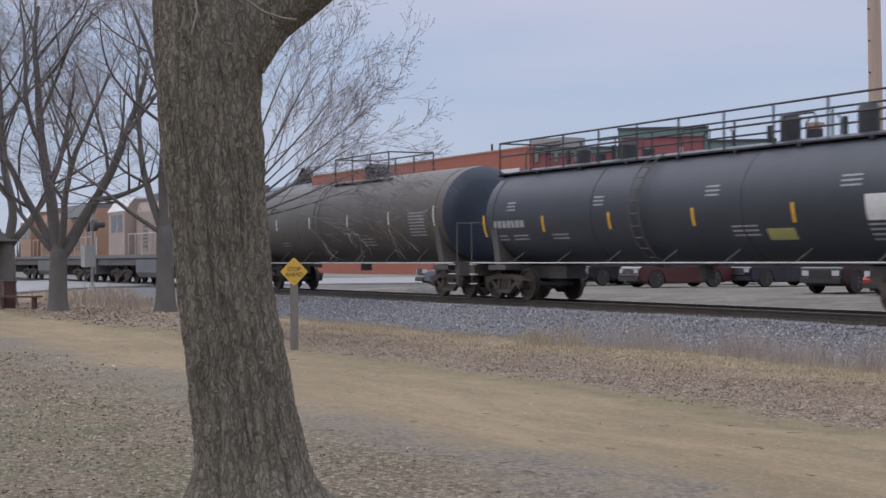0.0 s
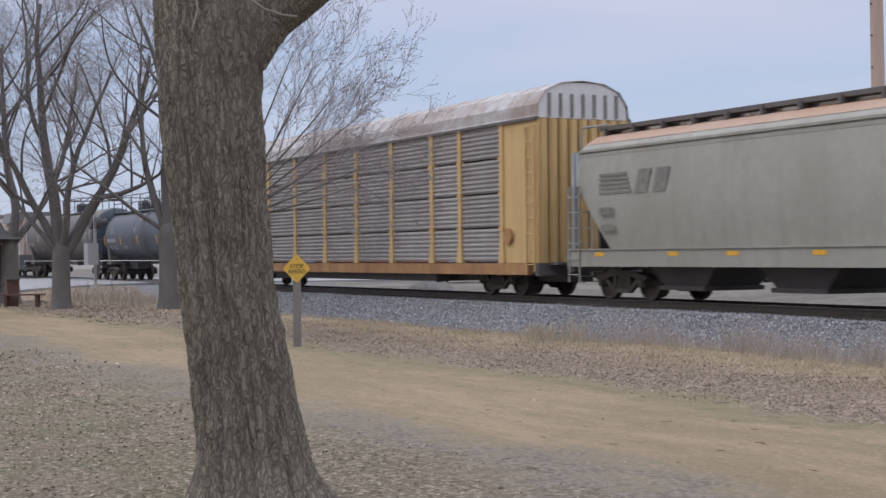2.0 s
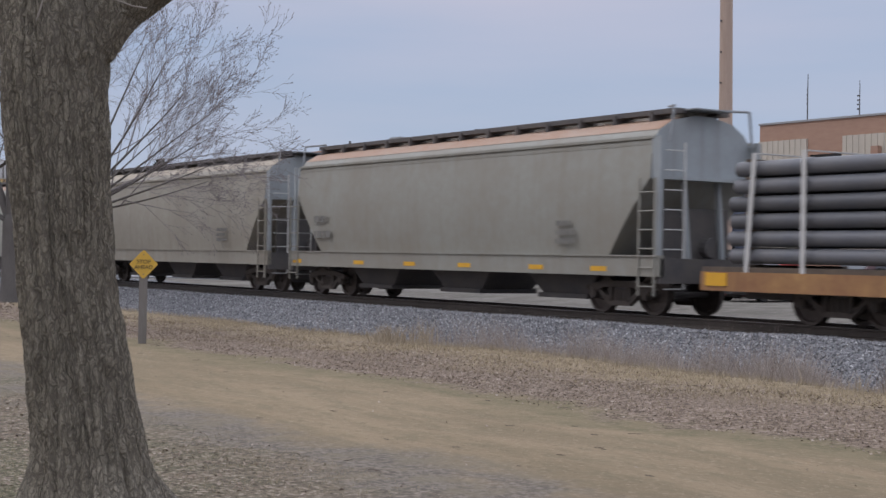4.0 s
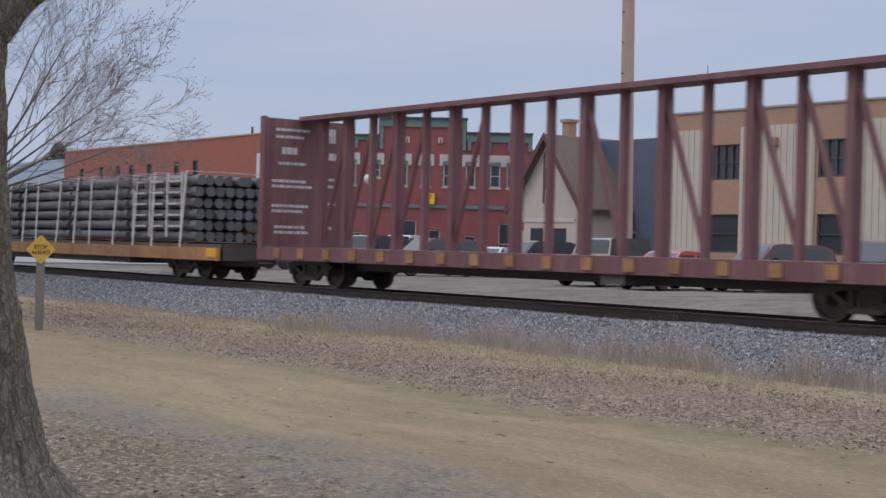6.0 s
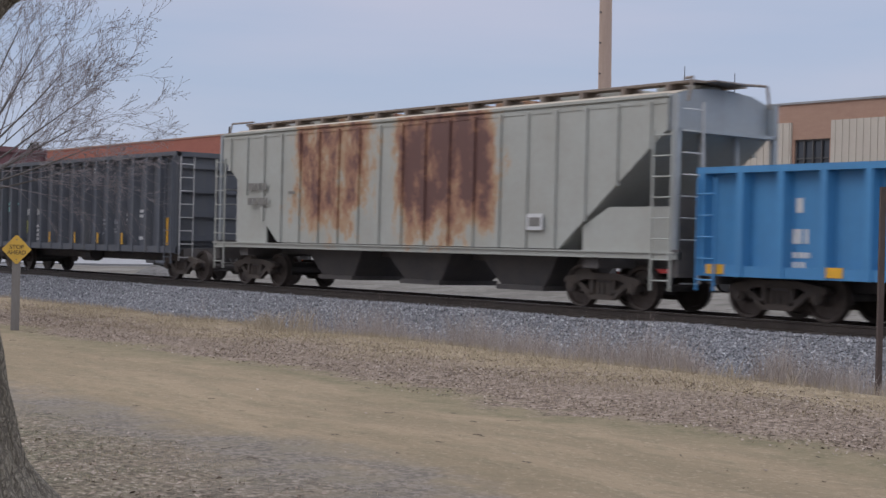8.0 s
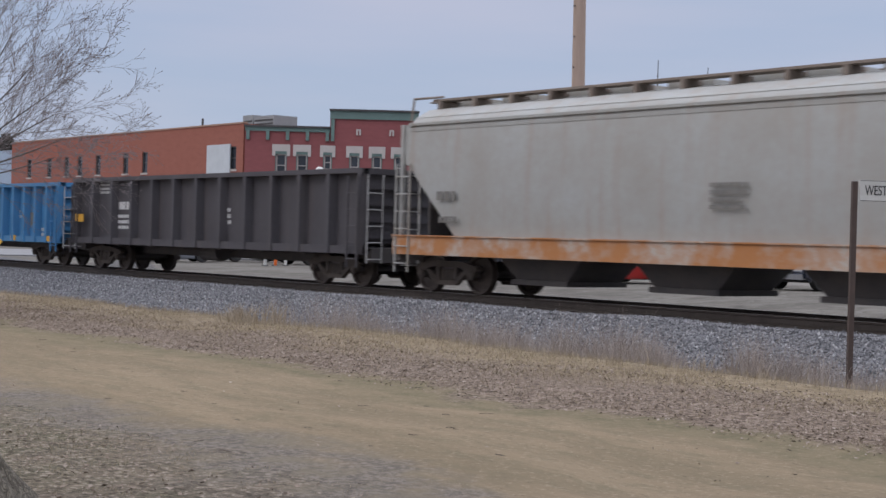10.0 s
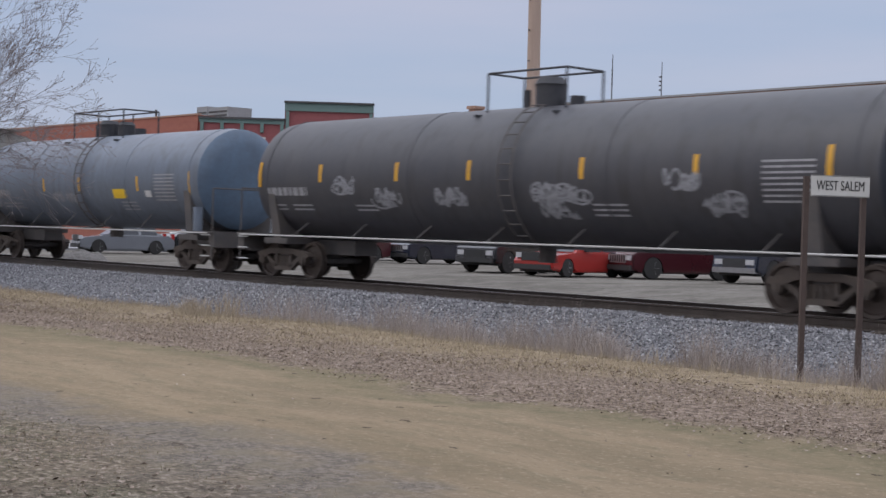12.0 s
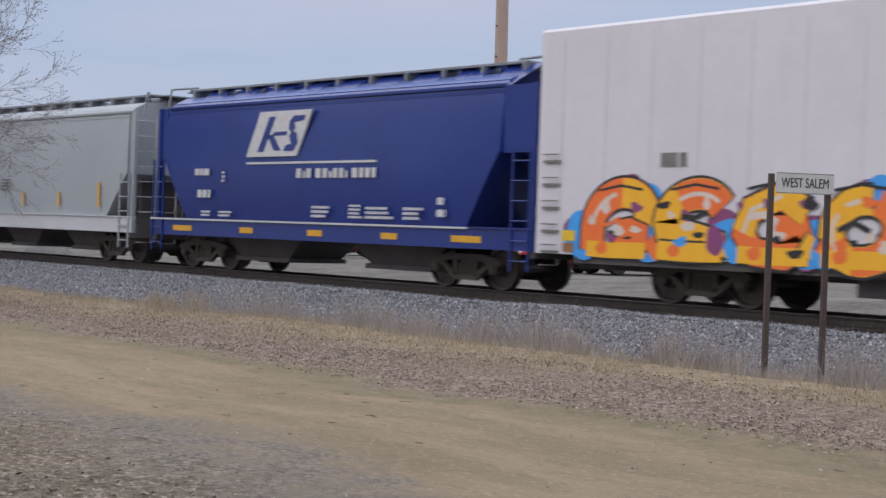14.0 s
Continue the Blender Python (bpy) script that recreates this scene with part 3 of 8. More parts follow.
    for sg in (-1, 1):
        bm = B()
        box(bm, x0, x1, min(sg * .42, sg * .78), max(sg * .42, sg * .78), zt + (0.04 if board_low else 0.10), zt + 0.15)
        x = x0 + 0.3
        while x < x1:
            box(bm, x - .04, x + .04, min(sg * .3, sg * .85), max(sg * .3, sg * .85), zt - 0.12, zt + 0.10)
            x += 1.25
        part("running_board", bm, rp, car, "dark steel roof walkway")
    n = int((x1 - x0) / 1.6)
    for k in range(n):
        x = x0 + (x1 - x0) * (k + .5) / n
        bm = B()
        box(bm, x - .6, x + .6, -0.3, 0.3, zt - 0.02, zt + 0.12)
        part("roof_hatch", bm, paint, car)
    for t in trucks:
        truck(car, t)
    return car


def stencils(car, paint, rng, blocks, y=-1.565, name="stencil", label=""):
    """Blocks of plain bars: x, z of the lower left, width, bar height, number of lines."""
    bm = B()
    for x, z, w, h, n in blocks:
        for k in range(n):
            bars(bm, rng, x, x + w * rng.uniform(0.7, 1.0), z + k * h * 1.7, h, y)
    ob = part(name, bm, paint, car, label)
    ob["kind"] = "stuff"
    return ob


BEIGE = surf("weathered_beige_grey_paint", (0.34, 0.315, 0.265), (0.25, 0.22, 0.175), 0.5, 0.7, 0.62, streak=0.35, streak_color=(0.20, 0.165, 0.12))
BEIGE_B = surf("rust_tinged_grey_paint", (0.285, 0.285, 0.255), (0.235, 0.212, 0.175), 0.45, 0.8, 0.62, streak=0.35, streak_color=(0.21, 0.18, 0.14))
GREEN_GREY = surf("weathered_green_grey_paint", (0.31, 0.305, 0.265), (0.23, 0.215, 0.18), 0.5, 0.7, 0.62, streak=0.4, streak_color=(0.17, 0.16, 0.14))
CREAM = surf("rust_streaked_cream_paint", (0.375, 0.385, 0.375), (0.30, 0.275, 0.235), 0.6, 0.6, 0.6, streak=0.35, streak_color=(0.30, 0.20, 0.12))
CREAM_SILL = surf("orange_rusted_sill", (0.46, 0.42, 0.37), (0.42, 0.17, 0.05), 0.9, 0.95, 0.7, edges=(0.42, 0.58))
PALE = surf("clean_pale_grey_paint", (0.36, 0.39, 0.405), (0.305, 0.325, 0.335), 0.5, 0.6, 0.5, streak=0.2, streak_color=(0.30, 0.30, 0.31))
PALE_SILL = surf("near_white_sill", (0.55, 0.56, 0.57), (0.45, 0.45, 0.46), 0.7, 0.5, 0.5)
ROOF_RUST = surf("rust_tinged_roof_sheet", (0.36, 0.27, 0.21), (0.33, 0.19, 0.12), 0.5, 0.9, 0.65, streak=0.3, streak_color=(0.3, 0.17, 0.1))
ROOF_TAN = surf("tan_dusted_roof_sheet", (0.40, 0.355, 0.28), (0.33, 0.26, 0.19), 0.5, 0.8, 0.65)
BOARD_GREY = surf("galvanised_grating", (0.27, 0.285, 0.30), (0.18, 0.185, 0.19), 2, 0.6, 0.6, 0.3)
BOARD_TAN = surf("rusty_grating", (0.24, 0.20, 0.165), (0.15, 0.11, 0.085), 2, 0.6, 0.7)
END_GREY = surf("blue_grey_end_paint", (0.32, 0.35, 0.365), (0.25, 0.26, 0.26), 0.8, 0.6, 0.6, streak=0.35, streak_color=(0.17, 0.15, 0.13))
# BLUE lightened for the roof: the sky's reflection is put into the colour
BLUE_ROOF = surf("sky_sheen_blue_roof", (0.10, 0.15, 0.36), (0.06, 0.10, 0.28), 0.6, 0.6, 0.3)
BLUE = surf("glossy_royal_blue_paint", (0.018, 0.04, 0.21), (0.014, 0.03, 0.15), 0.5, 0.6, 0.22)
FADED = surf("faded_dark_stencil", (0.12, 0.12, 0.115), (0.25, 0.23, 0.2), 5, 0.6, 0.7)


def rusty(name):
    """Pale green-grey paint eaten through by two broad brown fields of rust."""
    m = surf(name, (0.37, 0.38, 0.35), (0.30, 0.29, 0.25), 0.8, 0.5, 0.7)
    nt = m.node_tree
    N, L = nt.nodes.new, nt.links.new
    b = nt.nodes["Principled BSDF"]
    old = b.inputs["Base Color"].links[0].from_socket
    co, sep = N("ShaderNodeTexCoord"), N("ShaderNodeSeparateXYZ")
    L(co.outputs["Object"], sep.inputs[0])

    def near(sock, c, half, soft):
        d, a, r = N("ShaderNodeMath"), N("ShaderNodeMath"), N("ShaderNodeMapRange")
        d.operation, a.operation = "SUBTRACT", "ABSOLUTE"
        d.inputs[1].default_value = c
        L(sock, d.inputs[0]); L(d.outputs[0], a.inputs[0])
        r.inputs[1].default_value, r.inputs[2].default_value = half + soft, half - soft
        L(a.outputs[0], r.inputs[0])
        return r.outputs[0]

    def op(kind, p, q):
        n = N("ShaderNodeMath")
        n.operation = kind
        for s, i in ((p, 0), (q, 1)):
            if isinstance(s, float):
                n.inputs[i].default_value = s
            else:
                L(s, n.inputs[i])
        return n.outputs[0]

    fields = op("MAXIMUM", near(sep.outputs[0], 5.9, 1.9, 0.75), op("MULTIPLY", near(sep.outputs[0], 10.6, 1.95, 0.5), 1.25))
    fields = op("MULTIPLY", fields, near(sep.outputs[2], 3.2, 1.75, 0.9))
    mp, n = N("ShaderNodeMapping"), N("ShaderNodeTexNoise")
    mp.inputs["Scale"].default_value = (1.5, 1, 0.8)
    L(co.outputs["Object"], mp.inputs[0]); L(mp.outputs[0], n.inputs[0])
    n.inputs["Scale"].default_value, n.inputs["Detail"].default_value, n.inputs["Roughness"].default_value = 1.5, 10, 0.74
    amount = op("ADD", op("MULTIPLY", fields, 0.37), op("MULTIPLY", n.outputs[0], 1.08))
    ramp = N("ShaderNodeValToRGB")
    e = ramp.color_ramp.elements
    e[0].position, e[0].color = 0.70, (0.40, 0.37, 0.31, 1)
    e[1].position, e[1].color = 1.16, (0.125, 0.062, 0.052, 1)
    q = e.new(0.80); q.color = (0.40, 0.27, 0.16, 1)
    q = e.new(0.91); q.color = (0.275, 0.138, 0.088, 1)
    e[-1].position = 1.0
    L(amount, ramp.inputs[0])
    mask, mix = N("ShaderNodeMapRange"), N("ShaderNodeMix")
    mask.inputs[1].default_value, mask.inputs[2].default_value = 0.68, 0.82
    L(amount, mask.inputs[0])
    mix.data_type = "RGBA"
    L(mask.outputs[0], mix.inputs[0]); L(old, mix.inputs[6]); L(ramp.outputs[0], mix.inputs[7])
    L(mix.outputs[2], b.inputs["Base Color"])
    return m


def make_hoppers():
    rng = random.Random(9)
    car = hopper("weathered grey covered hopper with faded dark emblem", 10.4, 16.4, 3.72, 4.35, GREEN_GREY, (1.75, 15.0), 1.45, 11, round_side=0.10, roof_sheet=ROOF_RUST, board_low=True, end_paint=END_GREY)
    for x in (3.0, 3.75):
        bm = B()
        prism_y(bm, [(x, 2.66), (x + .5, 2.66), (x + .68, 3.24), (x + .18, 3.24)], -1.512, -1.49)
        part("emblem", bm, FADED, car, "faded dark slanted emblem block")
    bm = B()
    for k in range(5):
        box(bm, 1.45, 2.85 - 0.05 * k, -1.515, -1.50, 2.68 + k * 0.115, 2.74 + k * 0.115)
    part("emblem_stripes", bm, FADED, car)
    stencils(car, FADED, rng, ((1.5, 2.15, 0.7, 0.2, 1), (1.6, 1.75, 0.8, 0.16, 1), (13.7, 1.65, 0.6, 0.1, 3)), -1.56)
    for x in (1.3, 4.4, 6.6, 9.4, 15.6):
        bm = B()
        box(bm, x, x + 0.4, -1.568, -1.55, 1.12, 1.22)
        part("reflector", bm, YELLOW_MARK, car)
    car = hopper("weathered beige covered hopper with dark end openings", 28.2, 16.4, 3.72, 4.35, BEIGE, (1.35, 15.0), 1.45, 12, round_side=0.10, roof_sheet=ROOF_TAN, board_low=True, end_paint=END_GREY)
    stencils(car, FADED, rng, ((1.9, 2.15, 0.8, 0.18, 1), (1.9, 1.75, 0.9, 0.16, 1), (12.6, 1.6, 0.9, 0.1, 3)), -1.56)
    car = hopper("weathered grey covered hopper with rust-tinged roof", 46.08, 16.85, 3.72, 4.35, BEIGE_B, (1.55, 15.0), 1.45, 13, round_side=0.10, roof_sheet=ROOF_RUST, board_low=True, end_paint=END_GREY)
    stencils(car, FADED, rng, ((1.6, 2.15, 0.9, 0.2, 1), (1.6, 1.7, 1.1, 0.2, 1), (13.3, 1.55, 0.7, 0.12, 3)), -1.56)
    for x in (0.3, 4.0, 6.7, 9.3, 12.3, 14.6):
        bm = B()
        box(bm, x, x + 0.55, -1.568, -1.55, 0.95, 1.06)
        part("reflector", bm, YELLOW_MARK, car)
    car = hopper("pale covered hopper with broad brown rust fields", 135.1, 17.9, 4.12, 4.44, rusty("rust_eaten_paint"), (1.45, 15.4), 3.0, 14, ribs=19,
                 end_z=3.55, inset=0.35, roof_paint=BOARD_TAN, roof_sheet=ROOF_TAN, thin_sill=True, plate=(2.4, 2.08), end_paint=END_GREY)
    stencils(car, FADED, rng, ((1.9, 2.62, 1.1, 0.2, 1), (1.9, 2.22, 1.2, 0.2, 1), (4.0, 2.5, 0.5, 0.08, 1)), -1.58)
    bm = B()
    box(bm, 13.6, 14.1, -1.58, -1.56, 1.6, 1.95)
    part("data_plate", bm, WHITE, car)
    bm = B()
    box(bm, 13.67, 14.03, -1.585, -1.58, 1.68, 1.87)
    part("data_panel", bm, FADED, car)
    car = hopper("cream covered hopper with orange rusted sill", 187.9, 20.9, 3.75, 4.35, CREAM, (1.4, 17.6), 1.8, 15, sill=CREAM_SILL, bays=4, round_side=0.06, roof_paint=BOARD_TAN)
    stencils(car, FADED, rng, ((1.6, 2.1, 0.9, 0.2, 1), (1.7, 1.6, 0.7, 0.14, 1), (9.6, 1.9, 0.9, 0.08, 4), (17.0, 1.7, 0.7, 0.12, 2)), -1.56)
    car = hopper("clean pale grey covered hopper with white sill", 246.35, 19.15, 4.1, 4.6, PALE, (1.55, 17.45), 1.2, 16, sill=PALE_SILL, bays=4, round_side=0.04, roof_paint=BOARD_GREY,
                 body_ends=(0.03, 18.75), end_z=2.5)
    stencils(car, FADED, rng, ((1.4, 2.54, 0.55, 0.16, 1), (1.4, 2.1, 0.65, 0.16, 1), (11.05, 2.0, 0.8, 0.06, 4), (1.5, 1.5, 1.5, 0.05, 2), (3.0, 2.45, 0.3, 0.03, 3), (4.6, 2.2, 0.5, 0.03, 2), (6.3, 1.7, 0.5, 0.04, 2), (7.2, 2.2, 0.4, 0.03, 2)), -1.56)
    for x in (1.28, 4.05, 6.85, 9.8, 12.55, 14.85, 17.25):
        bm = B()
        box(bm, x, x + 0.1, -1.572, -1.55, 1.55, 1.55 + (0.7 if x in (1.28, 17.25) else 0.42))
        part("reflector", bm, YELLOW_MARK, car)
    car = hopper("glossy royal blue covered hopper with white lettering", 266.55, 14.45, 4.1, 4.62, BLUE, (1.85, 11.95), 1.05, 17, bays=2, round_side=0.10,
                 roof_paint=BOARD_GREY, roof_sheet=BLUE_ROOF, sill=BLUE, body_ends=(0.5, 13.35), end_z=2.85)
    built = set(car.children)
    bm = B()
    box(bm, -.7, 11.8, -1.615, -1.565, 1.26, 1.30)
    part("sill_stripe", bm, WHITE, car, "white stripe")
    for x in (0.4, 3.5, 6.3, 9.0, 11.3):
        bm = B()
        box(bm, x, x + (0.9 if x in (0.4, 11.3) else 0.55), -1.572, -1.55, 0.98, 1.12)
        part("reflector", bm, YELLOW_MARK, car)
    bm = B()
    prism_y(bm, [(3.65, 2.86), (5.72, 2.86), (6.3, 3.95), (4.2, 3.95)], -1.545, -1.49)
    part("emblem", bm, WHITE, car, "white slanted emblem panel")
    for shape in ([(4.12, 2.98), (4.38, 2.98), (4.86, 3.82), (4.6, 3.82)], [(4.5, 3.38), (4.78, 3.38), (5.1, 3.0), (4.82, 3.0)],
                  [(4.75, 3.36), (5.3, 3.36), (5.35, 3.45), (4.8, 3.45)], [(5.2, 2.98), (5.6, 2.98), (5.78, 3.16), (5.72, 3.4), (5.55, 3.46), (5.42, 3.34), (5.5, 3.16), (5.28, 3.12)],
                  [(5.4, 3.5), (5.52, 3.42), (5.66, 3.5), (5.62, 3.66), (6.0, 3.7), (6.06, 3.82), (5.6, 3.82), (5.42, 3.68)]):
        bm = B()
        prism_y(bm, shape, -1.552, -1.546)
        part("emblem_shape", bm, BLUE, car, "plain blue shape on the emblem")
    bm = B()
    box(bm, 3.65, 8.7, -1.53, -1.49, 2.68, 2.73)
    part("emblem_stripe", bm, WHITE, car)
    for x, w in ((5.75, .22), (6.0, .1), (6.14, .22), (6.5, .24), (6.78, .2), (7.01, .12), (7.16, .2), (7.39, .2), (7.62, .1), (7.86, .24), (8.13, .18), (8.34, .2), (8.57, .18)):
        bm = B()
        box(bm, x, x + w * .8, -1.545, -1.53, 2.34, 2.56 if w > .15 else 2.5)
        part("lettering", bm, WHITE, car)
    stencils(car, WHITE, rng, ((1.35, 2.42, 0.7, 0.17, 1), (1.5, 1.85, 0.75, 0.2, 1), (1.7, 1.38, 0.5, 0.05, 2), (2.5, 1.38, 0.6, 0.05, 2), (6.4, 1.42, 0.7, 0.06, 3),
                               (7.8, 1.42, 0.5, 0.05, 4), (8.4, 1.42, 1.0, 0.06, 3), (9.7, 1.42, 0.7, 0.06, 3), (2.6, 2.25, 0.14, 0.06, 3), (10.8, 1.5, 0.3, 0.15, 2)), -1.548)
    # triangular roof saddles
    for k in range(9):
        x = 0.9 + k * 1.4
        for sg in (-1, 1):
            bm = B()
            loft(bm, [[(x, sg * 1.38, 4.2), (x + .62, sg * 1.38, 4.2), (x + .3, sg * 1.34, 4.24)],
                      [(x - .25, sg * .62, 4.72), (x + .85, sg * .62, 4.72), (x + .3, sg * .6, 4.72)]])
            part("roof_saddle", bm, BLUE, car)
    for ob in car.children:
        if ob not in built:
            ob.location.x += .75


make_hoppers()


# ---------------------------------------------------------------- autorack
RACK_YELLOW = surf("weathered_yellow_paint", (0.54, 0.375, 0.165), (0.45, 0.295, 0.13), 0.9, 0.6, 0.6, streak=0.3, streak_color=(0.28, 0.15, 0.06))
RUST_YELLOW = surf("rusty_yellow_sill", (0.42, 0.24, 0.09), (0.22, 0.10, 0.05), 0.8, 0.8, 0.7, streak=0.5, streak_color=(0.15, 0.07, 0.04))
GALV = surf("weathered_galvanised_steel", (0.37, 0.355, 0.345), (0.26, 0.24, 0.225), 0.5, 0.7, 0.6, 0.2, streak=0.4, streak_color=(0.22, 0.175, 0.145), per_piece=0.1)
ROOF_GALV = surf("patchy_galvanised_roof", (0.40, 0.395, 0.39), (0.24, 0.18, 0.15), 0.45, 0.9, 0.55, 0.2, stretch=(0.7, 1, 1), edges=(0.42, 0.6))
GALV_END = surf("pale_end_door", (0.62, 0.62, 0.62), (0.45, 0.42, 0.40), 1.2, 0.6, 0.6)


def corrugated(w, h, n):
    bm = B()
    prof = [(0.0, 0.0)]
    for k in range(n):
        z = h * (k + 0.15) / n
        q = h / n
        prof += [(0.0, z), (-0.05, z + q * 0.2), (-0.05, z + q * 0.5), (0.0, z + q * 0.7)]
    prof += [(0.0, h), (0.03, h), (0.03, 0.0)]
    prism_x(bm, prof, 0, w)
    return mesh_of("side_panel", bm, GALV)


def make_autorack():
    s0, L = -18.3, 27.15
    car = rail_car("autorack", "yellow and grey autorack with corrugated side panels", "rail car", s0)
    posts = [2.06, 4.6, 6.65, 9.46, 12.34, 15.12, 17.93, 20.84, 22.68, 25.2]
    z0, rowh = 1.0, 0.985
    cache = {}
    for sg in (-1, 1):
        for i, (a, b) in enumerate(zip(posts, posts[1:])):
            w = round(b - a - 0.14, 2)
            for r in range(4):
                if sg < 0 and i == 1 and r > 1:
                    continue
                if w not in cache:
                    cache[w] = corrugated(w, rowh - 0.05, 7)
                if sg < 0:
                    part("side_panel", cache[w], None, car, at=pose(a + 0.07, -1.46, z0 + r * rowh))
                else:
                    part("side_panel", cache[w], None, car, at=pose(b - 0.07, 1.46, z0 + r * rowh, 0, 0, 180))
    for p in posts:
        for sg in (-1, 1):
            bm = B()
            box(bm, p - 0.1, p + 0.1, min(sg * 1.42, sg * 1.55), max(sg * 1.42, sg * 1.55), 0.95, 4.9)
            loft(bm, [[(p - 0.16, sg * 1.42, 0.95), (p + 0.16, sg * 1.42, 0.95), (p + 0.16, sg * 1.57, 0.95), (p - 0.16, sg * 1.57, 0.95)],
                      [(p - 0.1, sg * 1.42, 1.5), (p + 0.1, sg * 1.42, 1.5), (p + 0.1, sg * 1.56, 1.5), (p - 0.1, sg * 1.56, 1.5)]])
            part("side_post", bm, RACK_YELLOW, car)
        for r in range(1, 5):
            bm = B()
            box(bm, p - 0.13, p + 0.13, -1.575, -1.55, z0 + r * rowh - 0.1, z0 + r * rowh)
            part("splice_plate", bm, RACK_YELLOW, car)
    bm = B()
    box(bm, 4.7, 6.55, -1.52, -1.44, 2.97, 4.9)
    part("emblem_panel", bm, RACK_YELLOW, car, "yellow panel with plain shield shape")
    bm = B()
    prism_y(bm, [(5.2, 4.35), (5.15, 4.62), (5.35, 4.78), (5.6, 4.73), (5.85, 4.78), (6.05, 4.62), (6.0, 4.35), (5.98, 4.1), (5.22, 4.1)], -1.53, -1.52)
    part("emblem_shield", bm, FADED, car, "dark shield band")
    bm = B()
    box(bm, 5.28, 5.92, -1.535, -1.53, 4.22, 4.3); box(bm, 5.28, 5.92, -1.535, -1.53, 4.42, 4.52)
    prism_y(bm, [(5.2, 4.06), (6.0, 4.06), (6.02, 3.6), (5.9, 3.32), (5.6, 3.2), (5.3, 3.32), (5.18, 3.6)], -1.53, -1.52)
    part("emblem_panel_white", bm, WHITE, car)
    for e, a, b, sg in ((0, 0.0, 2.0, 1), (L, 25.27, L, -1)):
        for y in (-1.5, 1.44):
            bm = B()
            box(bm, a, b, y, y + 0.06, 0.95, 4.92)
            part("end_panel", bm, RACK_YELLOW, car)
        for y0 in np.linspace(-1.45, 1.15, 9):
            bm = B()
            box(bm, min(e - sg * .0, e + sg * .1), max(e, e + sg * .1), y0, y0 + 0.26, 0.95, 4.9)
            box(bm, min(e - sg * .05, e), max(e - sg * .05, e), y0 + .05, y0 + 0.16, 0.95, 4.9)
            part("end_door_leaf", bm, RACK_YELLOW, car)
        p, q = sorted((e + sg * 0.12, e + sg * 0.55))
        ladder("ladder", car, p, q, -1.56, 0.7, 4.7, RACK_YELLOW, 0.42, 0.02)
        bm = B()
        prism_x(bm, [(-1.46, 4.92), (-1.42, 5.35), (-1.1, 5.75), (-0.6, 5.92), (0.6, 5.92), (1.1, 5.75), (1.42, 5.35), (1.46, 4.92)],
                min(e + sg * .05, e + sg * .12), max(e + sg * .05, e + sg * .12))
        part("end_gable", bm, GALV_END, car, "pale end plate under the roof")
        bm = B()
        for y in np.linspace(-1.1, 1.1, 7):
            box(bm, min(e, e + sg * .05), max(e, e + sg * .05), y - .04, y + .04, 4.95, 5.6)
        part("gable_ribs", bm, FADED, car)
        bm = B()
        box(bm, min(e, e + sg * .2), max(e, e + sg * .2), -1.5, 1.5, 0.6, 0.95)
        box(bm, min(e - sg * .5, e), max(e - sg * .5, e), -1.2, 1.2, 0.9, 0.96)
        part("end_sill", bm, UNDER, car)
        coupler(car, e - sg * 0.3, -sg)
    bm = B()
    prof = [(-1.55, 4.9), (-1.5, 5.0), (-1.46, 5.3), (-1.2, 5.68), (-0.7, 5.9), (0, 5.97), (0.7, 5.9), (1.2, 5.68), (1.46, 5.3), (1.5, 5.0), (1.55, 4.9)]
    n = 34
    rings = []
    for k in range(n + 1):
        x = 0.05 + (L - 0.1) * k / n
        for dx, lift in ((-0.06, 0), (-0.03, 0.02), (0.03, 0.02), (0.06, 0)):
            rings.append([(min(L, max(0, x + dx)), y * (1 + lift * .5), z + lift) for y, z in prof])
    loft(bm, rings, False, False)
    part("roof", bm, ROOF_GALV, car, "patchy grey and rust-stained arched roof")
    bm = B()
    for sg in (-1, 1):
        box(bm, 0, L, min(sg * 1.45, sg * 1.58), max(sg * 1.45, sg * 1.58), 4.86, 4.94)
    part("eave_rail", bm, UNDER, car)
    bm = B()
    box(bm, 2.0, 25.2, -1.37, 1.37, 0.88, 0.95)
    part("deck", bm, UNDER, car)
    for sg in (-1, 1):
        bm = B()
        box(bm, 0.5, L - .5, min(sg * 1.38, sg * 1.56), max(sg * 1.38, sg * 1.56), 0.62, 0.94)
        part("side_sill", bm, RUST_YELLOW, car, "rusty yellow side sill")
    bm = B()
    box(bm, 0.3, L - .3, -0.45, 0.45, 0.42, 0.85)
    box(bm, 6.5, 20.5, -1.2, 1.2, 0.38, 0.62)
    part("underframe", bm, UNDER, car)
    for t in (3.66, 24.1):
        truck(car, t)
    bm = B()
    rod(bm, (25.6, -1.6, 1.7), (25.6, -1.52, 1.7), 0.22, 16)
    part("brake_wheel", bm, RUST_YELLOW, car)


make_autorack()


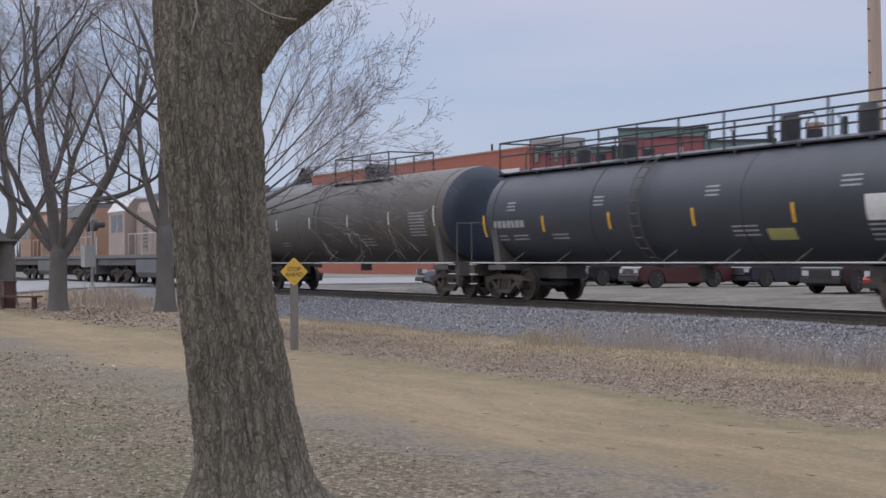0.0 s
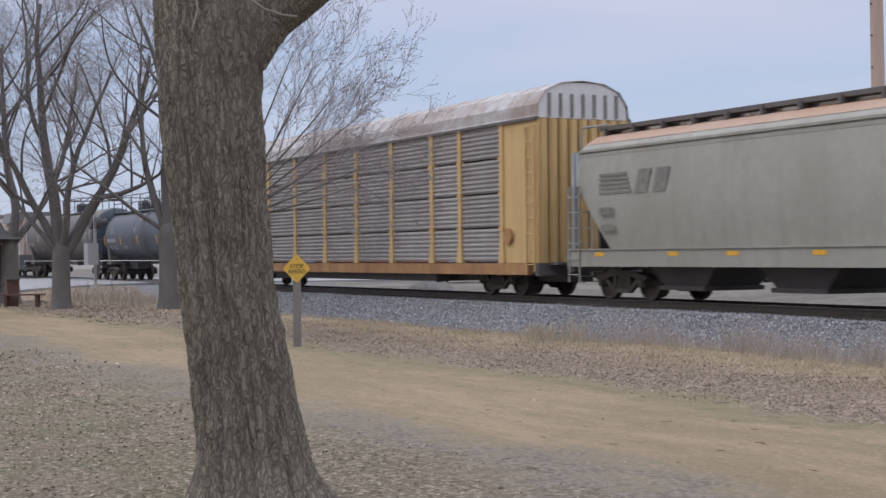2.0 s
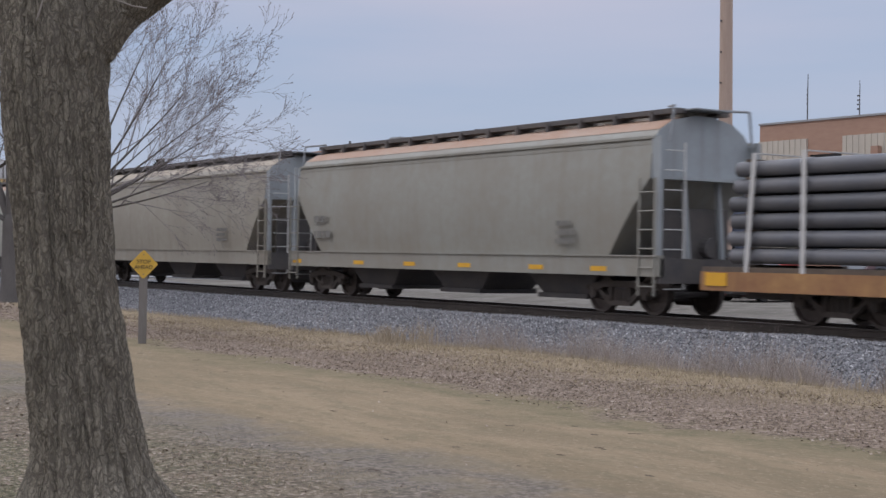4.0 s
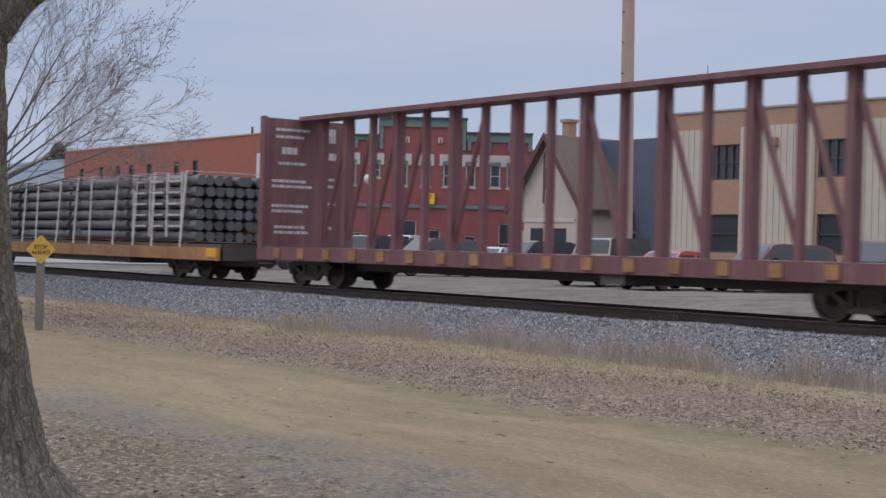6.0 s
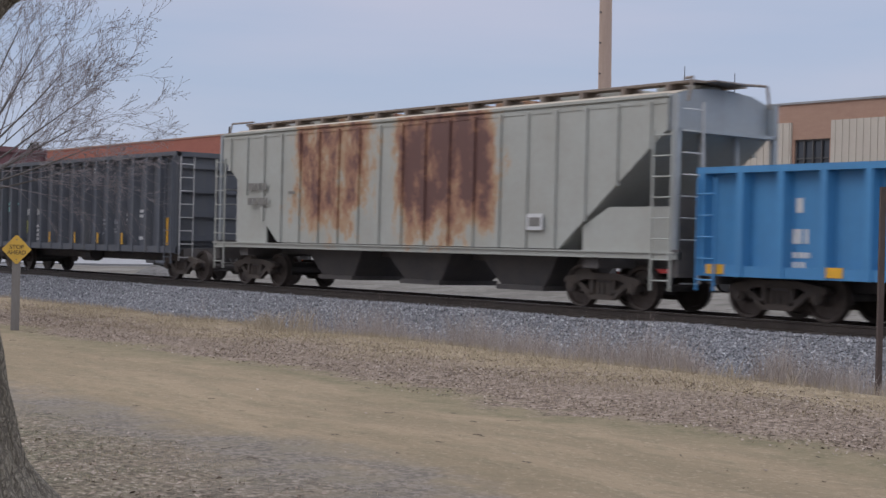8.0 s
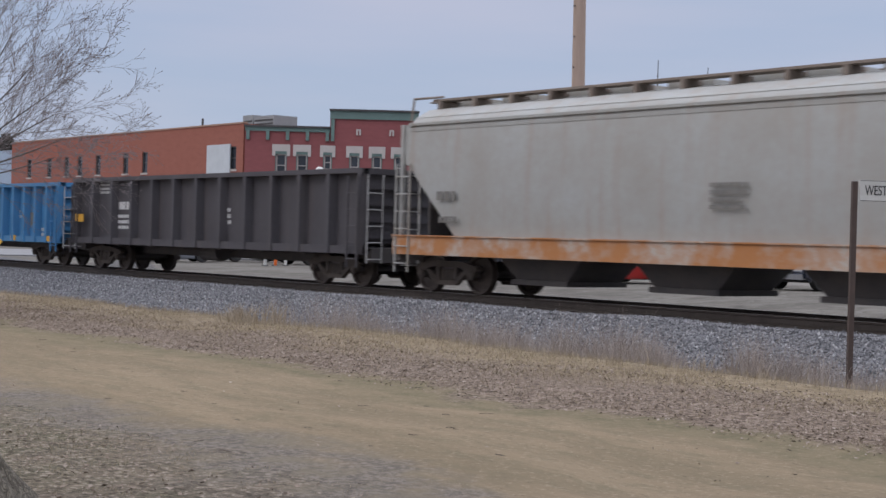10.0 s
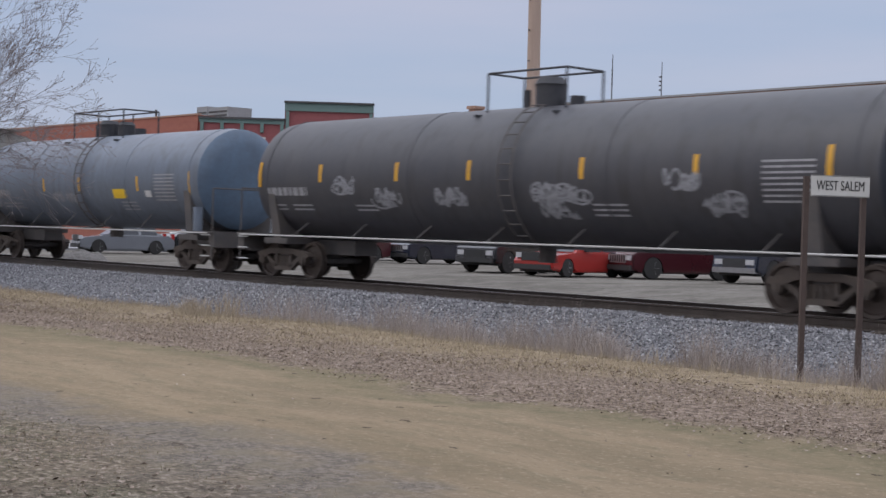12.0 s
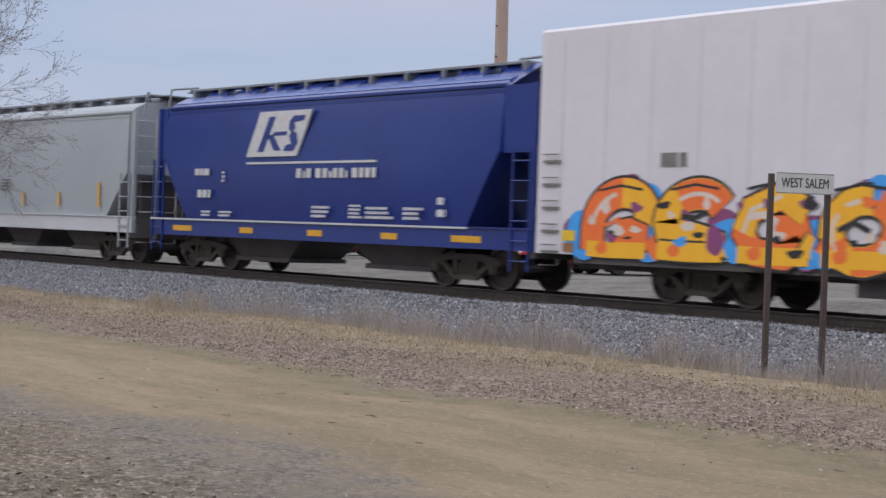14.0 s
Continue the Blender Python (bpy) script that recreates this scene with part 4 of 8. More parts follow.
# ---------------------------------------------------------------- gondolas
def gondola(label, s0, L, ztop, paint, trucks, ribs, seed, dirt=None, zlow=0.82):
    rng = random.Random(seed)
    car = rail_car("gondola", label, "gondola car", s0)
    for sg in (-1, 1):
        bm = B()
        ys = (sg * 1.28, sg * 1.34)
        box(bm, 0.1, L - .1, min(ys), max(ys), zlow + .1, ztop - 0.1)
        part("side_sheet", bm, paint, car)
    for e in (0.1, L - .16):
        bm = B()
        box(bm, e, e + .06, -1.28, 1.28, 0.9, ztop - .1)
        part("end_sheet", bm, paint, car)
    bm = B()
    box(bm, 0.1, L - .1, -1.28, 1.28, 1.0, 1.08)
    part("floor", bm, paint, car)
    for sg in (-1, 1):
        bm = B()
        box(bm, 0, L, min(sg * 1.34, sg * 1.56), max(sg * 1.34, sg * 1.56), ztop - .12, ztop)
        part("top_rail", bm, paint, car)
        bm = B()
        box(bm, 0, L, min(sg * 1.4, sg * 1.52), max(sg * 1.4, sg * 1.52), zlow, zlow + .2)
        part("side_sill", bm, paint, car)
        for k in range(ribs + 1):
            x = 0.12 + (L - .24) * k / ribs
            bm = B()
            loft(bm, [[(x - .13, sg * 1.33, zlow), (x - .07, sg * 1.56, zlow), (x + .07, sg * 1.56, zlow), (x + .13, sg * 1.33, zlow)],
                      [(x - .13, sg * 1.33, ztop - .12), (x - .07, sg * 1.56, ztop - .12), (x + .07, sg * 1.56, ztop - .12), (x + .13, sg * 1.33, ztop - .12)]])
            part("side_post", bm, paint, car)
    for e, sg in ((0, 1), (L, -1)):
        bm = B()
        for z in np.linspace(1.2, ztop - .5, 4):
            box(bm, min(e, e + sg * .12), max(e, e + sg * .12), -1.4, 1.4, z, z + .16)
        box(bm, min(e, e + sg * .14), max(e, e + sg * .14), -1.5, 1.5, ztop - .14, ztop)
        for y in (-1.48, 1.38):
            box(bm, min(e, e + sg * .12), max(e, e + sg * .12), y, y + .1, .8, ztop)
        part("end_frame", bm, paint, car)
        p, q = sorted((e + sg * 0.08, e + sg * 0.5))
        ladder("ladder", car, p, q, -1.6, 0.5, ztop - .2, paint, 0.4, 0.02)
        bm = B()
        z = .7
        while z < ztop - .2:
            rod(bm, (e - sg * .05, -1.4, z), (e - sg * .05, -0.95, z), .016, 6)
            z += .4
        for y in (-1.41, -.96):
            box(bm, e - sg * .05 - .012, e - sg * .05 + .012, y, y + .024, .6, ztop - .15)
        part("end_ladder", bm, GRAB, car)
        bm = B()
        box(bm, min(e, e + sg * .3), max(e, e + sg * .3), -1.2, 1.2, .62, .95)
        part("end_sill", bm, UNDER, car)
        coupler(car, e, -sg)
    bm = B()
    box(bm, .2, L - .2, -.35, .35, .55, 1.0)
    for x in np.linspace(2.8, L - 2.8, 6):
        box(bm, x - .1, x + .1, -1.35, 1.35, .78, 1.0)
    rod(bm, (L * .44, -.6, .7), (L * .5, -.6, .7), .26, 14)
    part("underframe", bm, UNDER, car)
    for t in trucks:
        truck(car, t)
    return car


GOND_BLACK = surf("dusty_charcoal_paint", (0.066, 0.074, 0.092), (0.098, 0.103, 0.114), 0.9, 0.75, 0.55, streak=0.5, streak_color=(0.118, 0.112, 0.104))
GOND_GREY = surf("dark_plum_grey_paint", (0.075, 0.07, 0.078), (0.05, 0.045, 0.05), 0.8, 0.6, 0.55, streak=0.3, streak_color=(0.12, 0.1, 0.09))
GOND_BLUE = surf("bright_blue_paint", (0.06, 0.235, 0.46), (0.05, 0.18, 0.36), 0.6, 0.6, 0.5, streak=0.3, streak_color=(0.04, 0.11, 0.22))
TEAL = surf("teal_spray_paint", (0.16, 0.36, 0.34), (0.25, 0.42, 0.4), 4, 0.7, 0.7)


def make_gondolas():
    rng = random.Random(21)
    car = gondola("dusty charcoal ribbed gondola with white stencils", 117.9, 14.75, 3.88, GOND_BLACK, (0.95, 14.3), 16, 22)
    stencils(car, WHITE, rng, ((2.35, 2.0, 2.6, 0.22, 1), (1.5, 1.75, 0.45, 0.08, 2), (2.4, 1.12, 0.8, 0.1, 2), (3.7, 1.1, 0.8, 0.09, 4), (1.4, 1.05, 0.5, 0.1, 1),
                               (8.6, 3.35, 0.5, 0.08, 2), (10.6, 1.6, 0.6, 0.1, 3), (12.0, 1.2, 0.8, 0.1, 1), (12.0, 1.9, 0.6, 0.09, 2)), -1.345)
    bm = B()
    box(bm, 2.35, 3.05, -1.35, -1.335, 1.35, 1.8)
    part("placard", bm, PLACARD, car, "faded yellow placard")
    bm = B()
    for _ in range(26):
        a, b = rng.uniform(1.1, 1.9), rng.uniform(2.1, 2.45)
        box(bm, a, a + rng.uniform(.1, .4), -1.35, -1.335, b, b + .08)
    part("graffiti", bm, TEAL, car, "teal paint patch")
    bm = B()
    for x in (9.6, 9.9, 10.3, 7.9):
        for _ in range(9):
            a, b = x + rng.uniform(-.3, .3), rng.uniform(1.3, 1.9)
            box(bm, a, a + rng.uniform(.08, .3), -1.35, -1.335, b, b + .07)
    part("scrawl", bm, SPRAY, car)["kind"] = "stuff"
    for x in (0.15, 5.5, 7.6, 9.4, 11.2, 14.3):
        bm = B()
        h = 0.85 if x in (0.15, 14.3) else 0.35
        box(bm, x, x + .09, -1.575, -1.555, 1.05, 1.05 + h)
        part("reflector", bm, YELLOW_MARK, car)
    car = gondola("bright blue ribbed gondola with white lettering", 153.5, 16.0, 2.80, GOND_BLUE, (1.55, 13.9), 17, 23, zlow=0.78)
    # four pairs of slanted white emblem bars, each over a foot
    for x, w in ((6.75, .52), (7.65, .66), (8.72, .4), (9.55, .56)):
        bm = B()
        for u, ww in ((0, .42), (.56, .44)):
            prism_y(bm, [(x + u * w, 1.52), (x + (u + ww) * w, 1.52), (x + (u + ww) * w + .18, 2.28), (x + u * w + .18, 2.28)], -1.35, -1.335)
        part("emblem_block", bm, WHITE, car, "slanted white emblem block")
        bm = B()
        box(bm, x - .12, x + w + .06, -1.35, -1.335, 1.40, 1.47)
        part("emblem_foot", bm, WHITE, car)
    stencils(car, WHITE, rng, ((1.75, 1.95, .8, .26, 1), (1.75, 1.4, .9, .26, 1), (1.75, .98, .8, .1, 2), (12.0, 1.6, .5, .1, 2), (14.0, 1.0, .7, .1, 2), (8.2, .98, .4, .1, 1)), -1.345)
    bm = B()
    box(bm, 13.0, 13.8, -1.35, -1.335, 1.35, 1.8)
    part("data_plate", bm, FADED, car)
    for x in (.25, 2.9, 5.5, 7.5, 9.4, 12.0, 15.0):
        bm = B()
        box(bm, x, x + .42, -1.535, -1.51, .82, 1.0)
        part("reflector", bm, YELLOW_MARK, car)
    car = gondola("dark plum-grey ribbed gondola with white stencils", 170.5, 16.1, 2.90, GOND_GREY, (1.45, 14.3), 12, 24)
    stencils(car, WHITE, rng, ((1.6, 2.4, .9, .07, 4), (2.6, 1.9, 1.5, .24, 1), (2.7, 1.3, 1.2, .1, 3), (9, 1.5, .9, .1, 3)), -1.345)
    bm = B()
    box(bm, .3, .9, -1.575, -1.555, 1.5, 1.75)
    part("placard", bm, YELLOW_MARK, car)


make_gondolas()


# ---------------------------------------------------------------- flat cars
BROWN_RED = surf("oxide_red_paint", (0.175, 0.078, 0.085), (0.12, 0.054, 0.058), 0.9, 0.6, 0.6, streak=0.5, streak_color=(0.25, 0.15, 0.145))
PIPE_STEEL = surf("dark_coated_pipe", (0.085, 0.09, 0.105), (0.13, 0.125, 0.125), 1.5, 0.6, 0.5, per_piece=0.25)
STRAP = surf("pale_webbing_strap", (0.55, 0.54, 0.52), (0.42, 0.40, 0.38), 5, 0.5, 0.8)
PIPE_RED = surf("red_brown_pipe_end", (0.16, 0.07, 0.05), (0.1, 0.05, 0.04), 4, 0.5, 0.7)
DECK = surf("weathered_deck_timber", (0.13, 0.10, 0.075), (0.07, 0.055, 0.045), 3, 0.7, 0.9, stretch=(1, 6, 1))


def make_pipe_flat():
    rng = random.Random(31)
    s0, L = 64.2, 26.8
    car = rail_car("flat_car", "rusty yellow flat car carrying strapped pipe bundles", "flat car", s0)
    for sg in (-1, 1):
        bm = B()
        box(bm, 0, L, min(sg * 1.42, sg * 1.55), max(sg * 1.42, sg * 1.55), .62, 1.0)
        part("side_sill", bm, RUST_YELLOW, car, "rusty yellow side sill")
    bm = B()
    box(bm, 0, L, -1.5, 1.5, 1.0, 1.1)
    part("deck", bm, DECK, car)
    bm = B()
    box(bm, .2, L - .2, -.45, .45, .45, 1.0)
    for e in (0, L - .25):
        box(bm, e, e + .25, -1.5, 1.5, .62, 1.0)
    box(bm, 6.5, L - 6.5, -1.3, 1.3, .42, .66)
    part("underframe", bm, UNDER, car)
    for e in (0.15, L - .75):
        bm = B()
        box(bm, e, e + .6, -1.575, -1.55, .72, .98)
        part("reflector", bm, YELLOW_MARK, car)
    for e, sg in ((0, 1), (L, -1)):
        coupler(car, e, -sg)
    for t in (3.15, 23.65):
        truck(car, t)
    # five bundles, each six layers of pipe with timber between
    me = {}
    for k, (a, ln) in enumerate(((0.65, 4.8), (5.75, 4.6), (10.7, 4.5), (15.5, 4.5), (20.3, 4.6))):
        bm = B()
        rod(bm, (0, 0, 0), (ln, 0, 0), .155, 14)
        ends = mesh_of("pipe", bm, PIPE_STEEL, True)
        for layer in range(6):
            for c in range(8):
                dx = rng.uniform(-.15, .15) if layer % 2 else rng.uniform(-.06, .06)
                part("pipe", ends, None, car, at=pose(a + dx, -1.2 + c * .343, 1.32 + layer * .345))
        bm = B()
        for layer in range(7):
            for x in (a + .5, a + ln - .5):
                box(bm, x - .06, x + .06, -1.42, 1.42, 1.1 + layer * .345, 1.155 + layer * .345)
        part("dunnage", bm, DECK, car)
        for x, lean in ((a + .55, .06), (a + ln * .42, -.12), (a + ln - .7, .1)):
            bm = B()
            loft(bm, [[(x, -1.52, 1.0), (x + .1, -1.52, 1.0), (x + .1, -1.545, 1.0), (x, -1.545, 1.0)],
                      [(x + lean, -1.4, 3.32), (x + lean + .1, -1.4, 3.32), (x + lean + .1, -1.42, 3.34), (x + lean, -1.42, 3.34)],
                      [(x + lean, 1.4, 3.32), (x + lean + .1, 1.4, 3.32), (x + lean + .1, 1.42, 3.34), (x + lean, 1.42, 3.34)]])
            part("strap", bm, STRAP, car)
    bm = B()
    for a, z in ((20.7, 1.6), (20.7, 1.95), (20.7, 2.3), (20.7, 2.65), (20.7, 3.0)):
        for x in (a, a + 1.2, a + 2.4):
            box(bm, x, x + .9, -1.45, -1.40, z, z + .06)
    for x in (20.7, 21.9, 23.1, 24.1):
        box(bm, x, x + .07, -1.46, -1.40, 1.3, 3.3)
    part("binding_frame", bm, STRAP, car, "pale binding frame round the last bundle")


def make_centerbeam():
    rng = random.Random(33)
    s0, L = 93.2, 22.5
    car = rail_car("centerbeam_flat", "oxide red empty centerbeam flat car with end bulkheads", "flat car", s0)
    for sg in (-1, 1):
        bm = B()
        box(bm, 0, L, min(sg * 1.40, sg * 1.55), max(sg * 1.40, sg * 1.55), .72, 1.02)
        part("side_sill", bm, BROWN_RED, car)
        for x in np.arange(1.0, L - .5, 1.25):
            bm = B()
            box(bm, x, x + .3, min(sg * 1.55, sg * 1.6), max(sg * 1.55, sg * 1.6), .78, 1.04)
            part("stake_pocket", bm, RUST_YELLOW, car)
    bm = B()
    box(bm, 0, L, -1.5, 1.5, 1.0, 1.08)
    part("deck", bm, BROWN_RED, car)
    bm = B()
    box(bm, .2, L - .2, -.4, .4, .5, 1.0)
    for x in np.linspace(3, L - 3, 8):
        box(bm, x - .1, x + .1, -1.4, 1.4, .74, 1.0)
    box(bm, L * .62, L * .62 + .7, -1.45, -1.0, .5, .9)
    part("underframe", bm, UNDER, car)
    for e, sg in ((0, 1), (L, -1)):
        bm = B()
        p, q = sorted((e, e + sg * .22))
        box(bm, p + .08, q - .06, -1.5, 1.5, 1.08, 4.7)
        part("bulkhead", bm, BROWN_RED, car, "oxide red end bulkhead")
        for y in (-1.52, 1.42):
            bm = B()
            box(bm, p, q, y, y + .1, 1.0, 4.74)
            part("bulkhead_post", bm, BROWN_RED, car)
        for z in np.linspace(1.3, 4.55, 6):
            bm = B()
            o = sorted((e - sg * .06, e + sg * .08))
            box(bm, o[0], o[1], -1.45, 1.45, z, z + .13)
            part("bulkhead_rib", bm, BROWN_RED, car)
        bm = B()
        z = .6
        while z < 4.5:
            rod(bm, (e - sg * .1, -1.4, z), (e - sg * .1, -.95, z), .016, 6)
            z += .42
        part("end_ladder", bm, GRAB, car)
        coupler(car, e, -sg)
    # centre truss
    bm = B()
    box(bm, .2, L - .2, -.38, .38, 4.66, 4.78)
    part("top_chord", bm, BROWN_RED, car)
    n = 17
    for k in range(n + 1):
        x = 1.0 + (L - 2.0) * k / n
        bm = B()
        wide = .10 if k % 2 else .07
        box(bm, x - wide, x + wide, -.14 if k % 2 else -.09, .14 if k % 2 else .09, 1.08, 4.66)
        part("truss_post", bm, BROWN_RED, car)
    for k in range(n):
        if k in (7, 8) or k % 2 == 0 and k > 2 and k < 13:
            continue
        xa = 1.0 + (L - 2.0) * k / n
        xb = 1.0 + (L - 2.0) * (k + 1) / n
        bm = B()
        z0, z1 = (1.2, 4.5) if k < n / 2 else (4.5, 1.2)
        rod(bm, (xa, 0, z0), (xb, 0, z1), .07, 6)
        part("truss_brace", bm, BROWN_RED, car)
    # stencil lines on the inner face of the forward bulkhead
    bm = B()
    for y0, z, w in [(-1.1, 4.35, 1.1), (-1.1, 4.15, .9), (-.9, 3.7, .5), (-1.0, 3.4, .9), (-1.2, 2.9, 1.1), (-1.2, 2.75, 1.3), (-1.2, 2.2, 1.2), (-1.2, 2.05, 1.0),
                     (-1.1, 1.6, 1.0), (-1.1, 1.45, 1.1), (.4, 4.3, .5), (.4, 4.1, .5), (.5, 3.6, .4), (.4, 3.0, .5), (.4, 2.8, .5), (.4, 2.3, .5), (.5, 1.6, .3)]:
        y = y0
        while y < y0 + w:
            d = rng.uniform(.05, .2)
            box(bm, .165, .17, y, min(y + d, y0 + w), z, z + (.2 if w < .55 and z > 3.5 else .08))
            y += d + .03
    part("stencils", bm, WHITE, car, "white warning stencils, unreadable")["kind"] = "stuff"
    bm = B()
    box(bm, L - .5, L - .38, -1.575, -1.54, 1.3, 2.1)
    part("reflector", bm, YELLOW_MARK, car)
    for t in (2.05, 20.2):
        truck(car, t)


make_pipe_flat()
make_centerbeam()


# ---------------------------------------------------------------- refrigerator car
REEFER_WHITE = surf("clean_white_paint", (0.66, 0.64, 0.66), (0.58, 0.55, 0.57), 0.5, 0.6, 0.5, streak=0.15, streak_color=(0.5, 0.47, 0.46))
PAINTS = {
    "orange": surf("orange_spray", (0.85, 0.19, 0.03), (0.75, 0.13, 0.03), 2.5, 0.6, 0.5),
    "yellow": surf("yellow_spray", (0.87, 0.48, 0.02), (0.80, 0.36, 0.02), 2.5, 0.6, 0.5),
    "blue": surf("blue_spray", (0.05, 0.36, 0.80), (0.05, 0.28, 0.66), 2.5, 0.6, 0.5),
    "plum": surf("plum_spray", (0.26, 0.06, 0.18), (0.18, 0.05, 0.12), 2.5, 0.6, 0.5),
    "black": surf("black_spray", (0.015, 0.014, 0.016), (0.03, 0.03, 0.03), 2.5, 0.5, 0.5),
    "pale": surf("pale_spray", (0.68, 0.58, 0.5), (0.6, 0.5, 0.42), 2.5, 0.5, 0.5),
}


def make_reefer():
    rng = random.Random(41)
    s0, L = 281.05, 19.8
    car = rail_car("refrigerator_car", "white smooth-sided refrigerator car with bright graffiti", "rail car", s0)
    bm = B()
    prism_x(bm, [(-1.55, .84), (-1.55, 5.15), (-1.5, 5.21), (-.8, 5.26), (.8, 5.26), (1.5, 5.21), (1.55, 5.15), (1.55, .84)], 0, L)
    body = part("body", bm, REEFER_WHITE, car)
    bm = B()
    x = .6
    while x < L:
        box(bm, x, x + .03, -1.562, -1.55, .9, 5.0)
        x += 1.1
    part("panel_seams", bm, REEFER_WHITE, car)
    bm = B()
    box(bm, 1.0, L - 1, -1.50, 1.50, .68, .86)
    box(bm, .1, L - .1, -.4, .4, .55, .86)
    box(bm, 7, 12, -1.2, 1.2, .35, .7)
    part("underframe", bm, UNDER, car)
    for z in (1.25, 1.7, 2.15, 2.6, 0.85):
        bm = B()
        box(bm, .18, .62, -1.60, -1.56, z, z + .05)
        rod(bm, (.2, -1.62, z + .16), (.6, -1.62, z + .16), .015, 6)
        part("grab_iron", bm, FADED, car)
    coupler(car, 0, -1)
    coupler(car, L, 1)
    for t in (3.7, 16.1):
        truck(car, t)
    # graffiti: fat overlapping letters, every stroke on its own thin layer of paint
    depth = [-1.5545]

    def strip(pts, w, colour):
        """A stroke of even width along pts."""
        depth[0] -= .00025
        left, right = [], []
        for k, (x, z) in enumerate(pts):
            a, b = pts[max(k - 1, 0)], pts[min(k + 1, len(pts) - 1)]
            d = Vector((b[0] - a[0], b[1] - a[1])).normalized()
            left.append((x - d.y * w / 2, depth[0], z + d.x * w / 2))
            right.append((x + d.y * w / 2, depth[0], z - d.x * w / 2))
        bm = B()
        loft(bm, [left, right], False, False)
        part("graffiti_stroke", bm, PAINTS[colour], car)

    def blob(x, z, rx, rz, colour, n=22, wave=.12):
        depth[0] -= .00025
        ph = rng.uniform(0, 6)
        bm = B()
        bm.faces.new([bm.verts.new((x + rx * (1 + wave * math.sin(3 * t + ph)) * math.cos(t), depth[0], z + rz * (1 + wave * math.cos(2 * t + ph)) * math.sin(t)))
                      for t in (2 * math.pi * k / n for k in range(n))])
        part("graffiti_patch", bm, PAINTS[colour], car)

    def arc(x, z, rx, rz, a0, a1, n=12):
        return [(x + rx * math.cos(radians(a0 + (a1 - a0) * k / n)), z + rz * math.sin(radians(a0 + (a1 - a0) * k / n))) for k in range(n + 1)]

    first, step = 2.2, 1.7
    for i in range(10):
        x = first + i * step
        blob(x - 1.0, rng.uniform(1.2, 1.4), rng.uniform(.4, .5), rng.uniform(.4, .5), "plum")
        blob(x - .95, rng.uniform(1.1, 1.3), rng.uniform(.4, .52), rng.uniform(.36, .5), "blue")
        blob(x + rng.uniform(-.9, .6), rng.uniform(1.95, 2.2), rng.uniform(.2, .36), .26, "plum")
        blob(x + rng.uniform(.2, .8), rng.uniform(1.85, 2.1), rng.uniform(.2, .3), .26, "blue")
    for i in range(10):
        x = first + i * step + rng.uniform(-.08, .08)
        lean, h = rng.uniform(-.18, .22), rng.uniform(.92, 1.08)

        def put(pts):
            return [(x + u * 1.18 + lean * (z - 1.3), .86 + (z - .86) * h) for u, z in pts]

        a, b = ("orange", "yellow") if i % 2 == 0 else ("yellow", "orange")
        shape = i % 4
        if shape == 0:      # tall arch with an inner curl
            main = put([(-.5, .95), (-.56, 1.45)] + arc(0, 1.5, .56, .58, 170, 20) + [(.5, 1.5)])
            second = put([(-.1, 1.05), (.25, 1.0), (.52, 1.12), (.5, 1.32), (.2, 1.42), (-.02, 1.36)])
        elif shape == 1:    # hooked bow
            main = put(arc(0, 1.55, .55, .5, 30, 200) + [(-.35, 1.3), (.1, 1.22), (.5, 1.1), (.5, .95)])
            second = put([(-.6, 1.0), (-.15, .98), (.3, .98)])
        elif shape == 2:    # broad bowl
            main = put([(.5, 1.72), (.05, 2.0), (-.45, 1.75), (-.55, 1.35), (-.3, 1.02), (.2, .98), (.55, 1.2), (.45, 1.45), (.0, 1.42)])
            second = put([(.55, 1.0), (.68, 1.3)])
        else:               # ring
            main = put(arc(0, 1.45, .5, .52, 80, 430, 16))
            second = put([(-.6, 1.0), (-.5, 1.2)])
        w = rng.uniform(.46, .58)
        strip(main, w + .1, "black")
        strip(main, w, a)
        half = max(2, len(main) // 2)
        strip(main[:half] if i % 3 else main[half:], w * .96, b)
        strip(second, .42, "black")
        strip(second, .34, "yellow" if i % 3 else "orange")
        strip(put([(-.62, .98), (-.2, .96), (.6, .97)]), .30, "yellow")
        strip(main[1:half], .08, "pale")
        blob(x + rng.uniform(-.15, .15), rng.uniform(1.3, 1.45), rng.uniform(.08, .16), .09, "pale")
        blob(x + rng.uniform(-.2, .3), rng.uniform(1.15, 1.3), rng.uniform(.06, .13), .06, "black")
        if i % 3 == 1:
            blob(x + .5, 1.2, .2, .26, "plum")
        blob(x + .98, 1.08, .26, .28, "blue" if i % 3 else "orange")
        blob(x - .4, 1.0, .14, .12, "orange")
        strip(put([(-.55, 2.12), (-.1, 2.22), (.35, 2.14)]), .05, "black")
        # small loose touches over the letters
        for _ in range(5):
            blob(x + rng.uniform(-.8, .8), rng.uniform(1.0, 1.95), rng.uniform(.05, .16), rng.uniform(.05, .13), rng.choice(("orange", "yellow", "pale", "black", "blue", "plum")), 14, .3)
        u, v = rng.uniform(-.4, .4), rng.uniform(1.25, 1.75)
        strip([(x + u - .3, v), (x + u, v + rng.uniform(-.15, .2)), (x + u + .3, v + rng.uniform(-.1, .1))], rng.uniform(.06, .14), rng.choice(("orange", "black", "pale")))
    bm = B()
    box(bm, .72, 1.05, -1.566, -1.55, 1.1, 1.3)
    part("placard", bm, PLACARD_Y, car)
    bm = B()
    box(bm, .74, 1.02, -1.566, -1.55, .88, 1.06)
    part("placard", bm, RUST_YELLOW, car)
